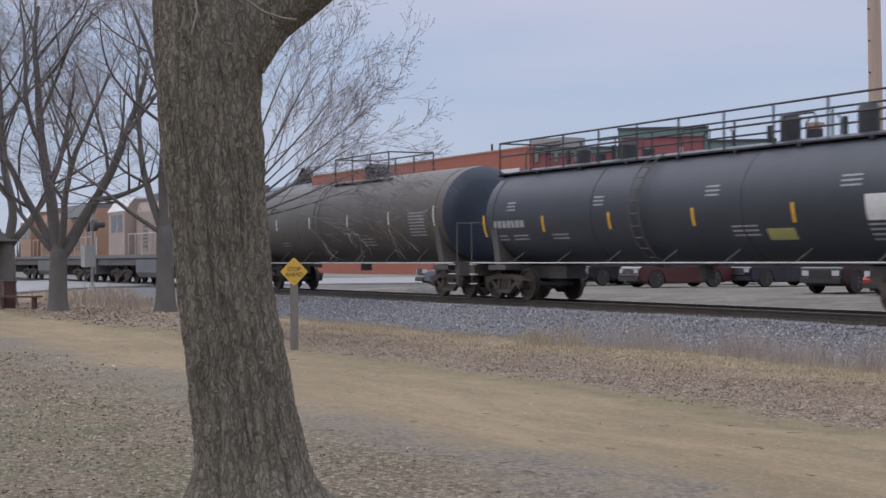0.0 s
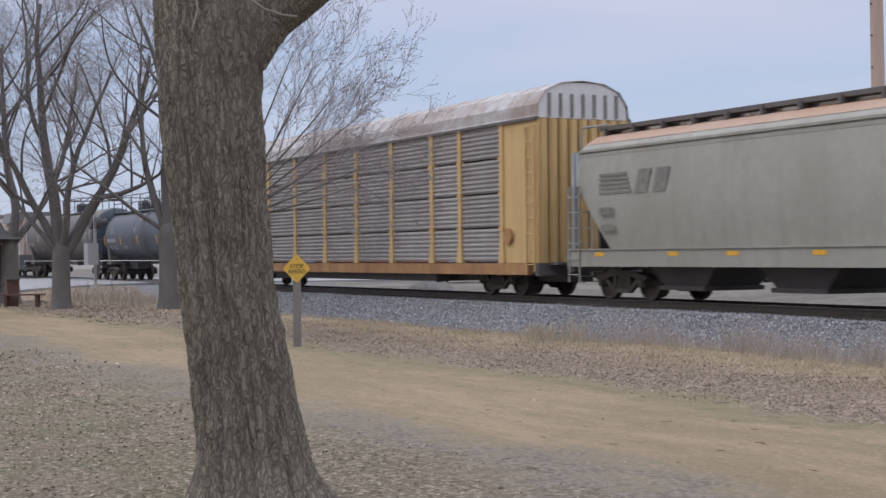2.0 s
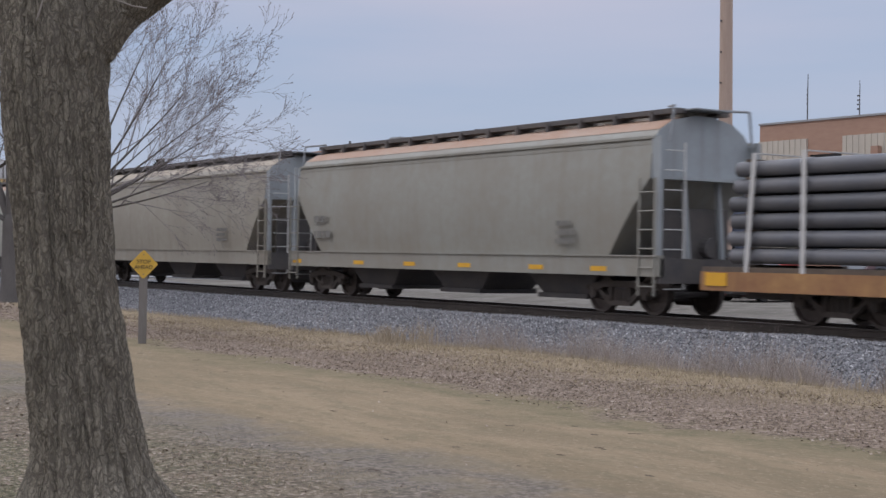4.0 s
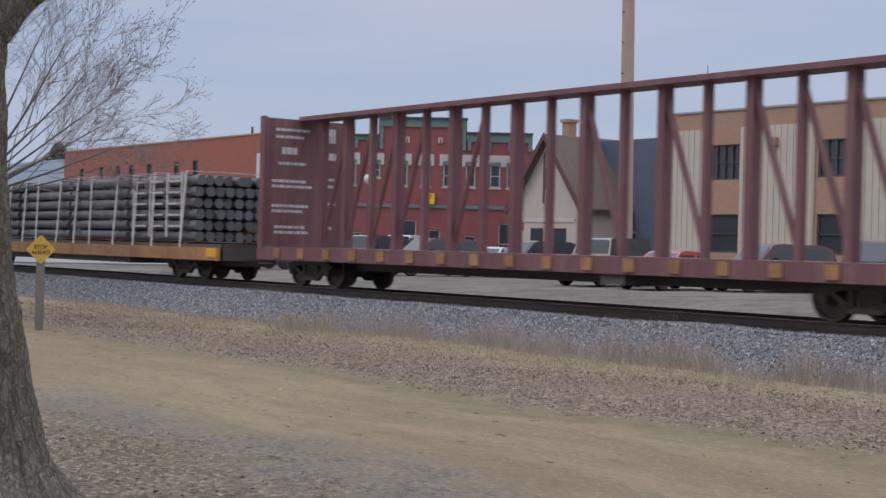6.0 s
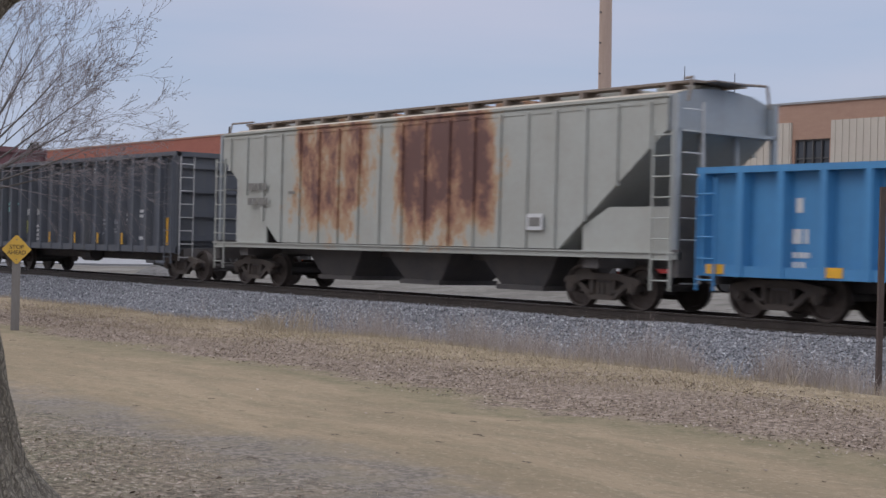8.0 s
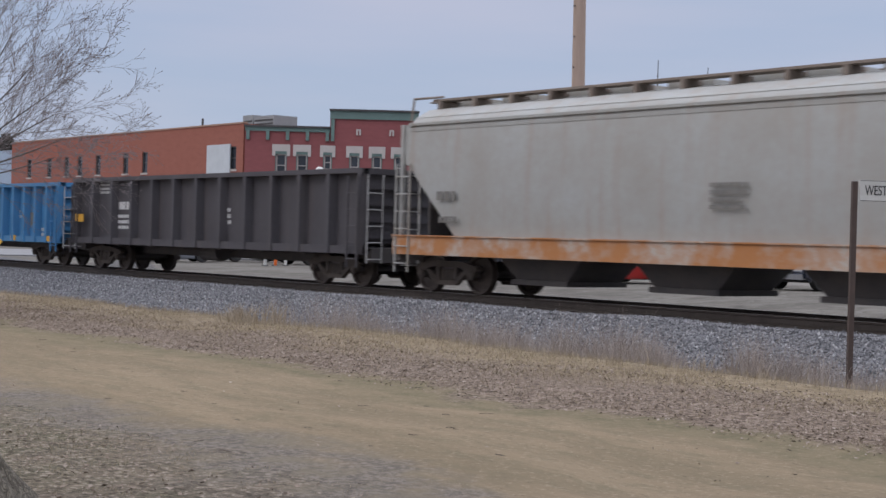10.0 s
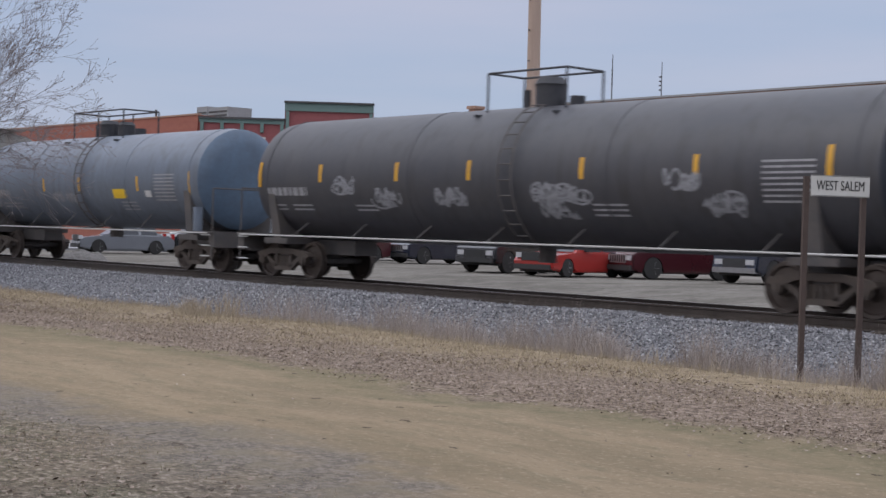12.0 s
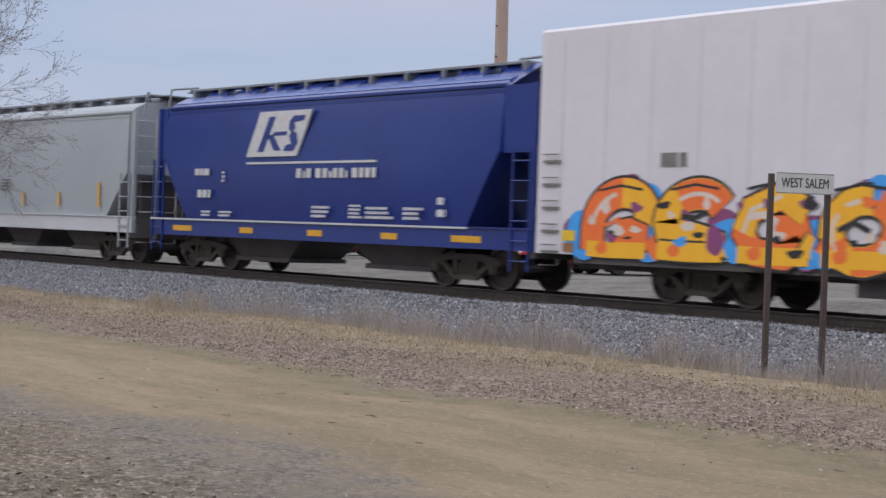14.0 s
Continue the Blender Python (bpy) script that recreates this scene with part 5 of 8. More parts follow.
    stencils(car, FADED, rng, ((3.1, 2.5, .7, .25, 1),), -1.565, label="dark unreadable stencil")


make_reefer()


# ---------------------------------------------------------------- locomotives
LOCO_TAN = surf("dusty_pale_yellow_paint", (0.34, 0.27, 0.235), (0.26, 0.20, 0.165), 1.0, 0.6, 0.55)
LOCO_ORANGE = surf("dusty_orange_paint", (0.33, 0.20, 0.13), (0.25, 0.15, 0.10), 1.0, 0.6, 0.55)
LOCO_GREY = surf("locomotive_grey_paint", (0.14, 0.14, 0.145), (0.09, 0.09, 0.09), 1.0, 0.6, 0.55)
CAB_GLASS = glass_mat("dark_cab_glass")


def locomotive(label, s0, paint):
    L = 21.9
    car = rail_car("locomotive", label, "locomotive", s0)
    bm = B()
    box(bm, 0, L, -1.5, 1.5, 1.32, 1.5)
    part("frame", bm, LOCO_GREY, car, "grey walkway edge")
    bm = B()
    box(bm, .3, L - .3, -1.4, 1.4, .95, 1.32)
    part("underframe", bm, UNDER, car)
    bm = B()
    prism_x(bm, [(-1.3, .35), (-1.45, .6), (-1.45, 1.25), (1.45, 1.25), (1.45, .6), (1.3, .35)], 8.0, 14.0)
    part("fuel_tank", bm, LOCO_GREY, car)
    bm = B()
    prism_x(bm, [(-.95, 1.5), (-.95, 3.7), (-.75, 4.2), (.75, 4.2), (.95, 3.7), (.95, 1.5)], 6.2, 20.6)
    part("hood", bm, paint, car)
    bm = B()
    prism_x(bm, [(-1.35, 3.75), (-1.1, 4.5), (1.1, 4.5), (1.35, 3.75)], 14.8, 20.2)
    box(bm, 8.5, 11.0, -.8, .8, 4.2, 4.55)
    part("radiator", bm, LOCO_GREY, car)
    for k in range(14):
        bm = B()
        x = 6.7 + k * .95
        box(bm, x, x + .75, -.975, -.95, 1.7, 3.3)
        door = part("hood_door", bm, paint, car)
        if k % 3 == 1:
            bm = B()
            for q in range(6):
                box(bm, x + .06, x + .69, -.99, -.976, 1.85 + q * .2, 1.97 + q * .2)
            part("louvre", bm, LOCO_GREY, door, "dark louvred intake")
    bm = B()
    prism_x(bm, [(-1.5, 1.5), (-1.5, 3.8), (-1.0, 4.45), (1.0, 4.45), (1.5, 3.8), (1.5, 1.5)], 2.9, 6.1)
    cab = part("cab", bm, paint, car)
    bm = B()
    prism_x(bm, [(-1.53, 3.78), (-1.0, 4.5), (1.0, 4.5), (1.53, 3.78), (1.0, 4.42), (-1.0, 4.42)], 2.7, 6.2)
    part("cab_roof", bm, GALV_END, car)
    for x in (3.5, 4.7):
        bm = B()
        box(bm, x, x + .9, -1.515, -1.495, 2.7, 3.6)
        part("cab_window", bm, CAB_GLASS, cab)
    bm = B()
    loft(bm, [[(.9, -.8, 1.5), (.9, .8, 1.5), (.9, .8, 2.9), (.9, -.8, 2.9)], [(2.9, -1.3, 1.5), (2.9, 1.3, 1.5), (2.9, 1.3, 3.4), (2.9, -1.3, 3.4)]])
    part("nose", bm, paint, car)
    bm = B()
    for y in (-1.45, 1.45):
        for x in np.arange(6.6, L, 1.25):
            rod(bm, (x, y, 1.5), (x, y, 2.55), .022, 5)
        rod(bm, (6.6, y, 2.55), (L - .2, y, 2.55), .024, 5)
        for x in (.1, L - .1):
            bent(bm, [(x, y, .5), (x, y, 2.5)], .03, 5)
    part("handrail", bm, GRAB, car, "pale side handrail")
    for t in (3.9, 18.0):
        truck(car, t - 1.0)
        truck(car, t + 1.0)
    for e, sg in ((0, 1), (L, -1)):
        bm = B()
        box(bm, min(e, e + sg * .2), max(e, e + sg * .2), -1.5, 1.5, .45, 1.4)
        part("pilot", bm, LOCO_GREY, car)
        coupler(car, e, -sg)


locomotive("dusty orange freight locomotive with grey roof", -104.2, LOCO_ORANGE)
locomotive("pale tan freight locomotive with side handrails", -81.5, LOCO_TAN)


# ---------------------------------------------------------------- ground surface
def ground_material():
    m = bpy.data.materials.new("winter_ground")
    m.use_nodes = True
    nt = m.node_tree
    b = nt.nodes["Principled BSDF"]
    N, L = nt.nodes.new, nt.links.new
    co, sep = N("ShaderNodeTexCoord"), N("ShaderNodeSeparateXYZ")
    L(co.outputs["Object"], sep.inputs[0])

    def noisy(scale, detail=5, rough=0.6, stretch=None):
        n = N("ShaderNodeTexNoise")
        n.inputs["Scale"].default_value, n.inputs["Detail"].default_value, n.inputs["Roughness"].default_value = scale, detail, rough
        src = co.outputs["Object"]
        if stretch:
            mp = N("ShaderNodeMapping")
            mp.inputs["Scale"].default_value = stretch
            L(src, mp.inputs[0])
            src = mp.outputs[0]
        L(src, n.inputs[0])
        return n.outputs[0]

    def op(kind, p, q):
        n = N("ShaderNodeMath")
        n.operation = kind
        for s, i in ((p, 0), (q, 1)):
            if isinstance(s, (int, float)):
                n.inputs[i].default_value = s
            else:
                L(s, n.inputs[i])
        return n.outputs[0]

    def rng(sock, a, c, lo=0.0, hi=1.0):
        r = N("ShaderNodeMapRange")
        r.interpolation_type = "SMOOTHSTEP"
        r.inputs[1].default_value, r.inputs[2].default_value, r.inputs[3].default_value, r.inputs[4].default_value = a, c, lo, hi
        L(sock, r.inputs[0])
        return r.outputs[0]

    def mix(f, p, q):
        n = N("ShaderNodeMix")
        n.data_type = "RGBA"
        if isinstance(f, float):
            n.inputs[0].default_value = f
        else:
            L(f, n.inputs[0])
        for s, i in ((p, 6), (q, 7)):
            if isinstance(s, tuple):
                n.inputs[i].default_value = (*s, 1)
            else:
                L(s, n.inputs[i])
        return n.outputs[2]

    wob = op("ADD", op("MULTIPLY", op("SUBTRACT", noisy(0.35, 3), 0.5), 3.2), op("MULTIPLY", op("SUBTRACT", noisy(2.2, 4), 0.5), 1.4))
    y = op("ADD", sep.outputs[1], wob)
    yr = sep.outputs[1]
    fine = noisy(17, 4, 0.75)
    mid = noisy(3.0, 6, 0.65)
    big = noisy(0.5, 4)
    # near lawn with leaf litter
    lawn = mix(rng(mid, 0.35, 0.65), (0.14, 0.117, 0.09), (0.185, 0.15, 0.113))
    lawn = mix(rng(big, 0.45, 0.65), lawn, (0.135, 0.126, 0.083))
    lawn = mix(rng(fine, 0.53, 0.62, 0, 0.8), lawn, (0.36, 0.305, 0.245))
    lawn = mix(rng(fine, 0.47, 0.38, 0, 0.85), lawn, (0.062, 0.052, 0.042))
    # sandy mown trail
    track = mix(rng(noisy(1.1, 6, 0.65, (0.25, 1, 1)), 0.38, 0.62), (0.215, 0.17, 0.113), (0.272, 0.212, 0.142))
    track = mix(rng(noisy(5, 6, 0.75, (0.6, 1, 1)), 0.5, 0.72, 0, 0.5), track, (0.165, 0.132, 0.09))
    track = mix(rng(noisy(16, 6, 0.8, (0.55, 1.2, 1)), 0.57, 0.66, 0, 0.7), track, (0.10, 0.083, 0.06))
    track = mix(rng(noisy(3.2, 6, 0.75, (0.4, 1.2, 1)), 0.5, 0.62, 0, 0.45), track, (0.165, 0.142, 0.095))
    track = mix(rng(fine, 0.54, 0.64, 0, 0.5), track, (0.36, 0.295, 0.21))
    green = mix(rng(mid, 0.4, 0.6), (0.145, 0.13, 0.08), (0.195, 0.162, 0.105))
    green = mix(rng(fine, 0.53, 0.62, 0, 0.6), green, (0.27, 0.215, 0.15))
    grit = mix(rng(fine, 0.44, 0.58), (0.135, 0.117, 0.098), (0.225, 0.195, 0.165))
    grit = mix(rng(mid, 0.42, 0.62, 0, 0.7), grit, (0.20, 0.17, 0.125))
    litter = mix(rng(mid, 0.35, 0.65), (0.168, 0.128, 0.098), (0.222, 0.173, 0.135))
    litter = mix(rng(fine, 0.52, 0.6, 0, 0.9), litter, (0.34, 0.275, 0.225))
    litter = mix(rng(fine, 0.49, 0.40, 0, 0.9), litter, (0.065, 0.05, 0.04))
    straw = mix(rng(mid, 0.4, 0.62), (0.235, 0.185, 0.122), (0.315, 0.252, 0.172))
    straw = mix(rng(fine, 0.48, 0.38, 0, 0.8), straw, (0.10, 0.08, 0.06))
    ditch = mix(rng(mid, 0.35, 0.65), (0.15, 0.125, 0.103), (0.21, 0.178, 0.15))
    stone = mix(rng(noisy(22, 3, 0.85), 0.38, 0.62), (0.10, 0.10, 0.107), (0.26, 0.26, 0.268))
    lot = mix(rng(noisy(0.5, 8, 0.75, (0.8, .35, 1)), 0.38, 0.62), (0.125, 0.115, 0.10), (0.20, 0.187, 0.165))
    lot = mix(rng(noisy(3.5, 7, 0.85, (1, .4, 1)), 0.5, 0.62, 0, 0.7), lot, (0.085, 0.078, 0.07))
    lot = mix(rng(noisy(3, 7, 0.85, (1.1, .4, 1)), 0.54, 0.64, 0, 0.6), lot, (0.30, 0.285, 0.26))
    street = mix(rng(noisy(0.6, 6), 0.35, 0.65), (0.195, 0.18, 0.163), (0.25, 0.235, 0.218))
    col = lawn
    col = mix(rng(y, 5.0, 5.8), col, grit)
    col = mix(rng(y, 6.0, 6.9), col, track)
    col = mix(rng(y, 9.2, 10.1, 0, 0.8), col, green)
    col = mix(rng(y, 10.2, 10.9), col, litter)
    col = mix(rng(y, 12.7, 14.2), col, straw)
    col = mix(rng(yr, 15.9, 16.6), col, ditch)
    col = mix(rng(op("ADD", yr, op("MULTIPLY", wob, 0.25)), 18.3, 18.9), col, stone)
    col = mix(rng(y, 26.5, 28.0), col, lot)
    col = mix(rng(y, 46.5, 48.5), col, street)
    L(col, b.inputs["Base Color"])
    b.inputs["Roughness"].default_value = 1.0
    b.inputs["Specular IOR Level"].default_value = 0.05
    bp = N("ShaderNodeBump")
    bp.inputs["Strength"].default_value, bp.inputs["Distance"].default_value = 0.6, 0.03
    L(noisy(18, 6, 0.75), bp.inputs["Height"])
    L(bp.outputs[0], b.inputs["Normal"])
    return m


def make_ground():
    xs = sorted(set(np.concatenate([np.linspace(-3000, -140, 30), np.arange(-140, -60, 2), np.arange(-60, 6, .3), np.linspace(6, 1500, 25)]).round(3)))
    ys = sorted(set(np.concatenate([np.linspace(-1500, -4, 25), np.arange(-4, 31, .25), np.arange(31, 60, 3), np.linspace(60, 4000, 25)]).round(3)))
    vs = [(x, y, ground_z(x, y)) for x in xs for y in ys]
    n = len(ys)
    fs = [(i * n + j, (i + 1) * n + j, (i + 1) * n + j + 1, i * n + j + 1) for i in range(len(xs) - 1) for j in range(n - 1)]
    me = bpy.data.meshes.new("ground")
    me.from_pydata(vs, [], fs)
    me.polygons.foreach_set("use_smooth", [True] * len(me.polygons))
    me.materials.append(ground_material())
    tagged(new("ground", me), "dead winter grass, sandy trail and gravel lot", "ground", kind="structure")
    # street that crosses the railway
    bm = B()
    asphalt = surf("pale_worn_asphalt", (0.20, 0.20, 0.205), (0.27, 0.27, 0.27), 0.5, 0.7, 0.9, bump=0.2)
    prof = [(-70, -.36), (10, -.36), (13, -.3), (17.5, -.06), (20.5, .0), (20.5, -.6), (-70, -.9)]
    loft(bm, [[(x, y, z) for y, z in prof] for x in (-93, -70)])
    tagged(part("road", bm, asphalt), "pale worn asphalt street at the level crossing", "road", kind="structure")
    bm = B()
    loft(bm, [[(x, y, z) for y, z in ((23.9, 0), (28, -.05), (60, -.1), (60, -.5), (23.9, -.5))] for x in (-93, -70)])
    tagged(part("road", bm, asphalt), "pale worn asphalt street beyond the railway", "road", kind="structure")
    bm = B()
    for y0, y1 in ((20.7, 21.38), (21.62, 22.85), (23.08, 23.75)):
        box(bm, -93, -70, y0, y1, -.3, -.012)
    tagged(part("crossing_panels", bm, surf("crossing_timber", (.12, .11, .1), (.2, .19, .18), 2, .6, .9)), "grey level crossing panels between the rails", "crossing", kind="structure")


make_ground()


def scatter(name, label, category, verts, faces, mats, index=None):
    me = bpy.data.meshes.new(name)
    me.from_pydata(verts, [], faces)
    for m in mats:
        me.materials.append(m)
    if index is not None:
        me.polygons.foreach_set("material_index", index)
    return tagged(new(name, me), label, category, kind="stuff")


def island(name, colors, rough=0.9):
    """A material whose colour differs from loose piece to loose piece."""
    m = bpy.data.materials.new(name)
    m.use_nodes = True
    nt = m.node_tree
    b = nt.nodes["Principled BSDF"]
    g, r = nt.nodes.new("ShaderNodeNewGeometry"), nt.nodes.new("ShaderNodeValToRGB")
    e = r.color_ramp.elements
    e[0].color, e[1].color = (*colors[0], 1), (*colors[-1], 1)
    for k, c in enumerate(colors[1:-1]):
        q = e.new((k + 1) / (len(colors) - 1))
        q.color = (*c, 1)
    nt.links.new(g.outputs["Random Per Island"], r.inputs[0])
    nt.links.new(r.outputs[0], b.inputs["Base Color"])
    b.inputs["Roughness"].default_value = rough
    b.inputs["Specular IOR Level"].default_value = 0.1
    return m


def make_ballast():
    rng = np.random.default_rng(5)
    base = np.array([(1, 0, 0), (-1, 0, 0), (0, 1, 0), (0, -1, 0), (0, 0, 1), (0, 0, -1)], float)
    tri = [(0, 2, 4), (2, 1, 4), (1, 3, 4), (3, 0, 4), (2, 0, 5), (1, 2, 5), (3, 1, 5), (0, 3, 5)]
    V, F = [], []
    for n, xa, xb, ya, yb in ((46000, -34, -3, 18.0, 20.9), (20000, -64, -34, 18.0, 20.9), (6000, -62, -3, 20.9, 23.6), (2600, -62, -3, 23.6, 25.4)):
        for _ in range(n):
            x, y = xa + (xb - xa) * rng.random(), ya + (yb - ya) * rng.random()
            s = rng.uniform(.014, .034, 3) * (1.0 if rng.random() < .88 else 1.35)
            a = rng.random() * 6.28
            ca, sa = math.cos(a), math.sin(a)
            p = base * s * rng.uniform(.75, 1.25, (6, 3)) + rng.uniform(-.008, .008, (6, 3))
            q = np.stack([p[:, 0] * ca - p[:, 1] * sa + x, p[:, 0] * sa + p[:, 1] * ca + y, p[:, 2] + ground_z(x, y) + .012], 1)
            k = len(V)
            V.extend(map(tuple, q))
            F.extend([(a_ + k, b_ + k, c_ + k) for a_, b_, c_ in tri])
    scatter("ballast_stones", "grey crushed stone railway ballast", "gravel", V, F,
            [island("crushed_stone", [(.10, .10, .108), (.22, .22, .23), (.33, .327, .335), (.15, .148, .156), (.50, .495, .50)])])


make_ballast()


def make_gravel_heap():
    bm = B()
    n = 26
    grid = [[bm.verts.new((u * 1.9, v * 1.1, -.12 + .5 * max(0, 1 - u * u - v * v) ** 1.3 * (1 + .5 * noise.noise((u * 4, v * 4, 1))) + .03 * noise.noise((u * 14, v * 14, 5))))
             for v in np.linspace(-1, 1, n)] for u in np.linspace(-1, 1, n)]
    for i in range(n - 1):
        for j in range(n - 1):
            bm.faces.new((grid[i][j], grid[i + 1][j], grid[i + 1][j + 1], grid[i][j + 1]))
    heap = part("gravel_heap", bm, surf("dumped_gravel", (0.17, 0.16, 0.15), (0.09, 0.085, 0.08), 9, 0.8, 0.95, bump=0.9, bump_scale=30), at=pose(-55.8, 28.4, -.28))
    tagged(heap, "low heap of dumped grey gravel on the lot", "gravel heap")


make_gravel_heap()


def make_grass():
    rng = np.random.default_rng(8)
    V, F, M = [], [], []

    def blade(x, y, h, w, lean, mat):
        a = rng.random() * 6.28
        dx, dy = math.cos(a) * w, math.sin(a) * w
        b = rng.random() * 6.28
        z = ground_z(x, y) - .01
        k = len(V)
        V.extend([(x - dx, y - dy, z), (x + dx, y + dy, z), (x + math.cos(b) * lean, y + math.sin(b) * lean, z + h)])
        F.append((k, k + 1, k + 2))
        M.append(mat)

    def area(n, xa, xb, ya, yb, h, w, mats, patchy=True):
        done = 0
        while done < n:
            x, y = xa + (xb - xa) * rng.random(), ya + (yb - ya) * rng.random()
            if patchy and noise.noise((x * .5, y * .5, 7)) + .35 * noise.noise((x * 2, y * 2, 9)) < rng.uniform(-.5, .25):
                done += .3
                continue
            blade(x, y, h * rng.uniform(.5, 1.5), w, h * rng.uniform(.2, 1.0), mats[rng.integers(len(mats))])
            done += 1

    area(42000, -22, -4, 1.0, 5.8, .022, .004, (0, 0, 1, 2))
    area(16000, -48, -18, 1.0, 6.0, .03, .007, (0, 1, 2))
    area(9000, -22, -4, 4.6, 6.6, .014, .004, (0, 0, 2))
    area(30000, -36, -5, 12.2, 16.1, .05, .004, (0, 0, 1, 0))
    area(9000, -36, -5, 13.6, 16.1, .085, .0035, (0, 0, 0, 1))
    area(9000, -30, -5, 10.8, 13.0, .04, .0045, (0, 1, 1))
    area(9000, -60, -36, 9.5, 15.6, .045, .009, (0, 0, 1))
    # dark sticks lying on the trail
    for _ in range(80):
        x, y, a = rng.uniform(-30, -5), rng.uniform(5.6, 10.6), rng.normal() * .5 + .3
        ln, z = rng.uniform(.02, .075), 0
        for k in range(3):
            px, py = x + math.cos(a) * ln * k * .6, y + math.sin(a) * ln * k * .6
            z = ground_z(px, py) + .006
            i = len(V)
            V.extend([(px, py - .005, z), (px + math.cos(a) * ln, py + math.sin(a) * ln, z + rng.uniform(0, .012)), (px, py + .007, z + .008)])
            F.append((i, i + 1, i + 2))
            M.append(3)
            a += rng.normal() * .3
    # low matted tufts and bits of stick on the trail
    for _ in range(420):
        x, y = rng.uniform(-34, -4), rng.uniform(6.0, 10.8)
        for _ in range(int(rng.integers(8, 40))):
            blade(x + rng.normal() * .07, y + rng.normal() * .04, rng.uniform(.004, .016), .006, rng.uniform(.01, .05), (1, 1, 0, 2)[int(rng.integers(4))])
    scatter("grass", "short dead straw-coloured winter grass", "grass", V, F,
            [island("straw_blades", [(.27, .215, .14), (.36, .30, .20), (.43, .36, .25)]), island("brown_blades", [(.20, .16, .118), (.30, .24, .18)]),
             island("olive_blades", [(.18, .17, .10), (.24, .215, .135)]), island("dark_stick", [(.075, .06, .047), (.14, .115, .09)])], M)


def make_leaves():
    rng = np.random.default_rng(11)
    V, F = [], []
    for n, xa, xb, ya, yb, s in ((10000, -24, -4, 1.0, 5.8, .02), (6000, -46, -22, 1, 6.2, .03), (44000, -36, -5, 10.2, 14.9, .018), (4000, -60, -36, 9.5, 14.5, .045), (140, -34, -4, 6, 10.6, .018)):
        for _ in range(n):
            x, y = xa + (xb - xa) * rng.random(), ya + (yb - ya) * rng.random()
            edge = min(y - ya, yb - y) / 1.1 if ya > 8 else (yb - y) / 1.5
            if noise.noise((x * .45, y * .45, 21)) < rng.uniform(-.6, .3) or rng.random() > edge + .12:
                continue
            z = ground_z(x, y) + rng.uniform(.004, .016)
            a = rng.random() * 6.28
            ca, sa = math.cos(a) * s * rng.uniform(.6, 1.5), math.sin(a) * s * rng.uniform(.6, 1.5)
            k = len(V)
            t = rng.uniform(-.3, .75, 4) * s
            V.extend([(x + ca, y + sa, z + t[0]), (x - sa * .6, y + ca * .6, z + t[1]), (x - ca, y - sa, z + t[2]), (x + sa * .6, y - ca * .6, z + t[3])])
            F.extend([(k, k + 1, k + 2), (k, k + 2, k + 3)])
    scatter("fallen_leaves", "curled brown and pale fallen leaves", "leaves", V, F,
            [island("dry_leaf", [(.11, .084, .066), (.24, .187, .145), (.34, .277, .225), (.17, .13, .10), (.44, .375, .315)])])


def make_weeds():
    rng = np.random.default_rng(15)
    V, F, M = [], [], []

    def stem(x, y, h, w, mat):
        z = ground_z(x, y) - .02
        a = rng.random() * 6.28
        lean = h * rng.uniform(.05, .75)
        mx, my = x + math.cos(a) * lean * .4, y + math.sin(a) * lean * .4
        tx, ty = x + math.cos(a) * lean, y + math.sin(a) * lean
        k = len(V)
        V.extend([(x - w, y - w * .7, z), (x + w, y + w * .7, z), (mx + w * .7, my + w * .5, z + h * .6), (mx - w * .7, my - w * .5, z + h * .6), (tx, ty, z + h)])
        F.extend([(k, k + 1, k + 2, k + 3), (k + 3, k + 2, k + 4)])
        M.extend([mat, mat])

    # thin grey-brown growth in the ditch, ragged, thicker to the east
    n = 0
    while n < 38000:
        x, y = rng.uniform(-30, -4), rng.uniform(16.0, 18.9)
        clump = noise.noise((x * .8, y * .9, 2)) + .6 * noise.noise((x * 2.6, y * 2.2, 4))
        dens = min(1, max(.04, (x + 27) / 9)) * (.45 + 1.2 * clump)
        if rng.random() < dens:
            tall = .75 + 1.1 * clump + .4 * noise.noise((x * 5, y * 4, 6))
            stem(x, y, max(.05, rng.uniform(.1, .85) ** 1.3 * (1.05 - .25 * abs(y - 17.0)) * tall) + .05, rng.uniform(.0012, .0024), int(rng.integers(2)))
            n += 1
    # pale clump of tall grass
    for cx, cy, r, c, h in ((-24.7, 14.95, .26, 190, .3), (-24.1, 15.3, .3, 70, .42), (-13.5, 16.2, .7, 60, .3)):
        for _ in range(c):
            stem(cx + rng.normal() * r, cy + rng.normal() * r * .5, h * rng.uniform(.5, 1.5), .005, 2)
    for _ in range(6000):
        x = rng.uniform(-42, -5)
        stem(x, rng.uniform(15.0, 16.3), rng.uniform(.04, .17), .0035, 2)
    for _ in range(1500):
        stem(rng.uniform(-66, -48), rng.uniform(13.5, 18.0), rng.uniform(.2, .6), .012, int(rng.integers(3)))
    scatter("ditch_weeds", "dry grey-brown weeds and pale tall grass in the ditch", "weeds", V, F,
            [island("grey_stem", [(.31, .268, .235), (.41, .365, .33)]), island("brown_stem", [(.24, .195, .168), (.33, .275, .24)]),
             island("pale_straw", [(.28, .225, .16), (.40, .34, .26)])], M)


make_grass()
make_leaves()
make_weeds()


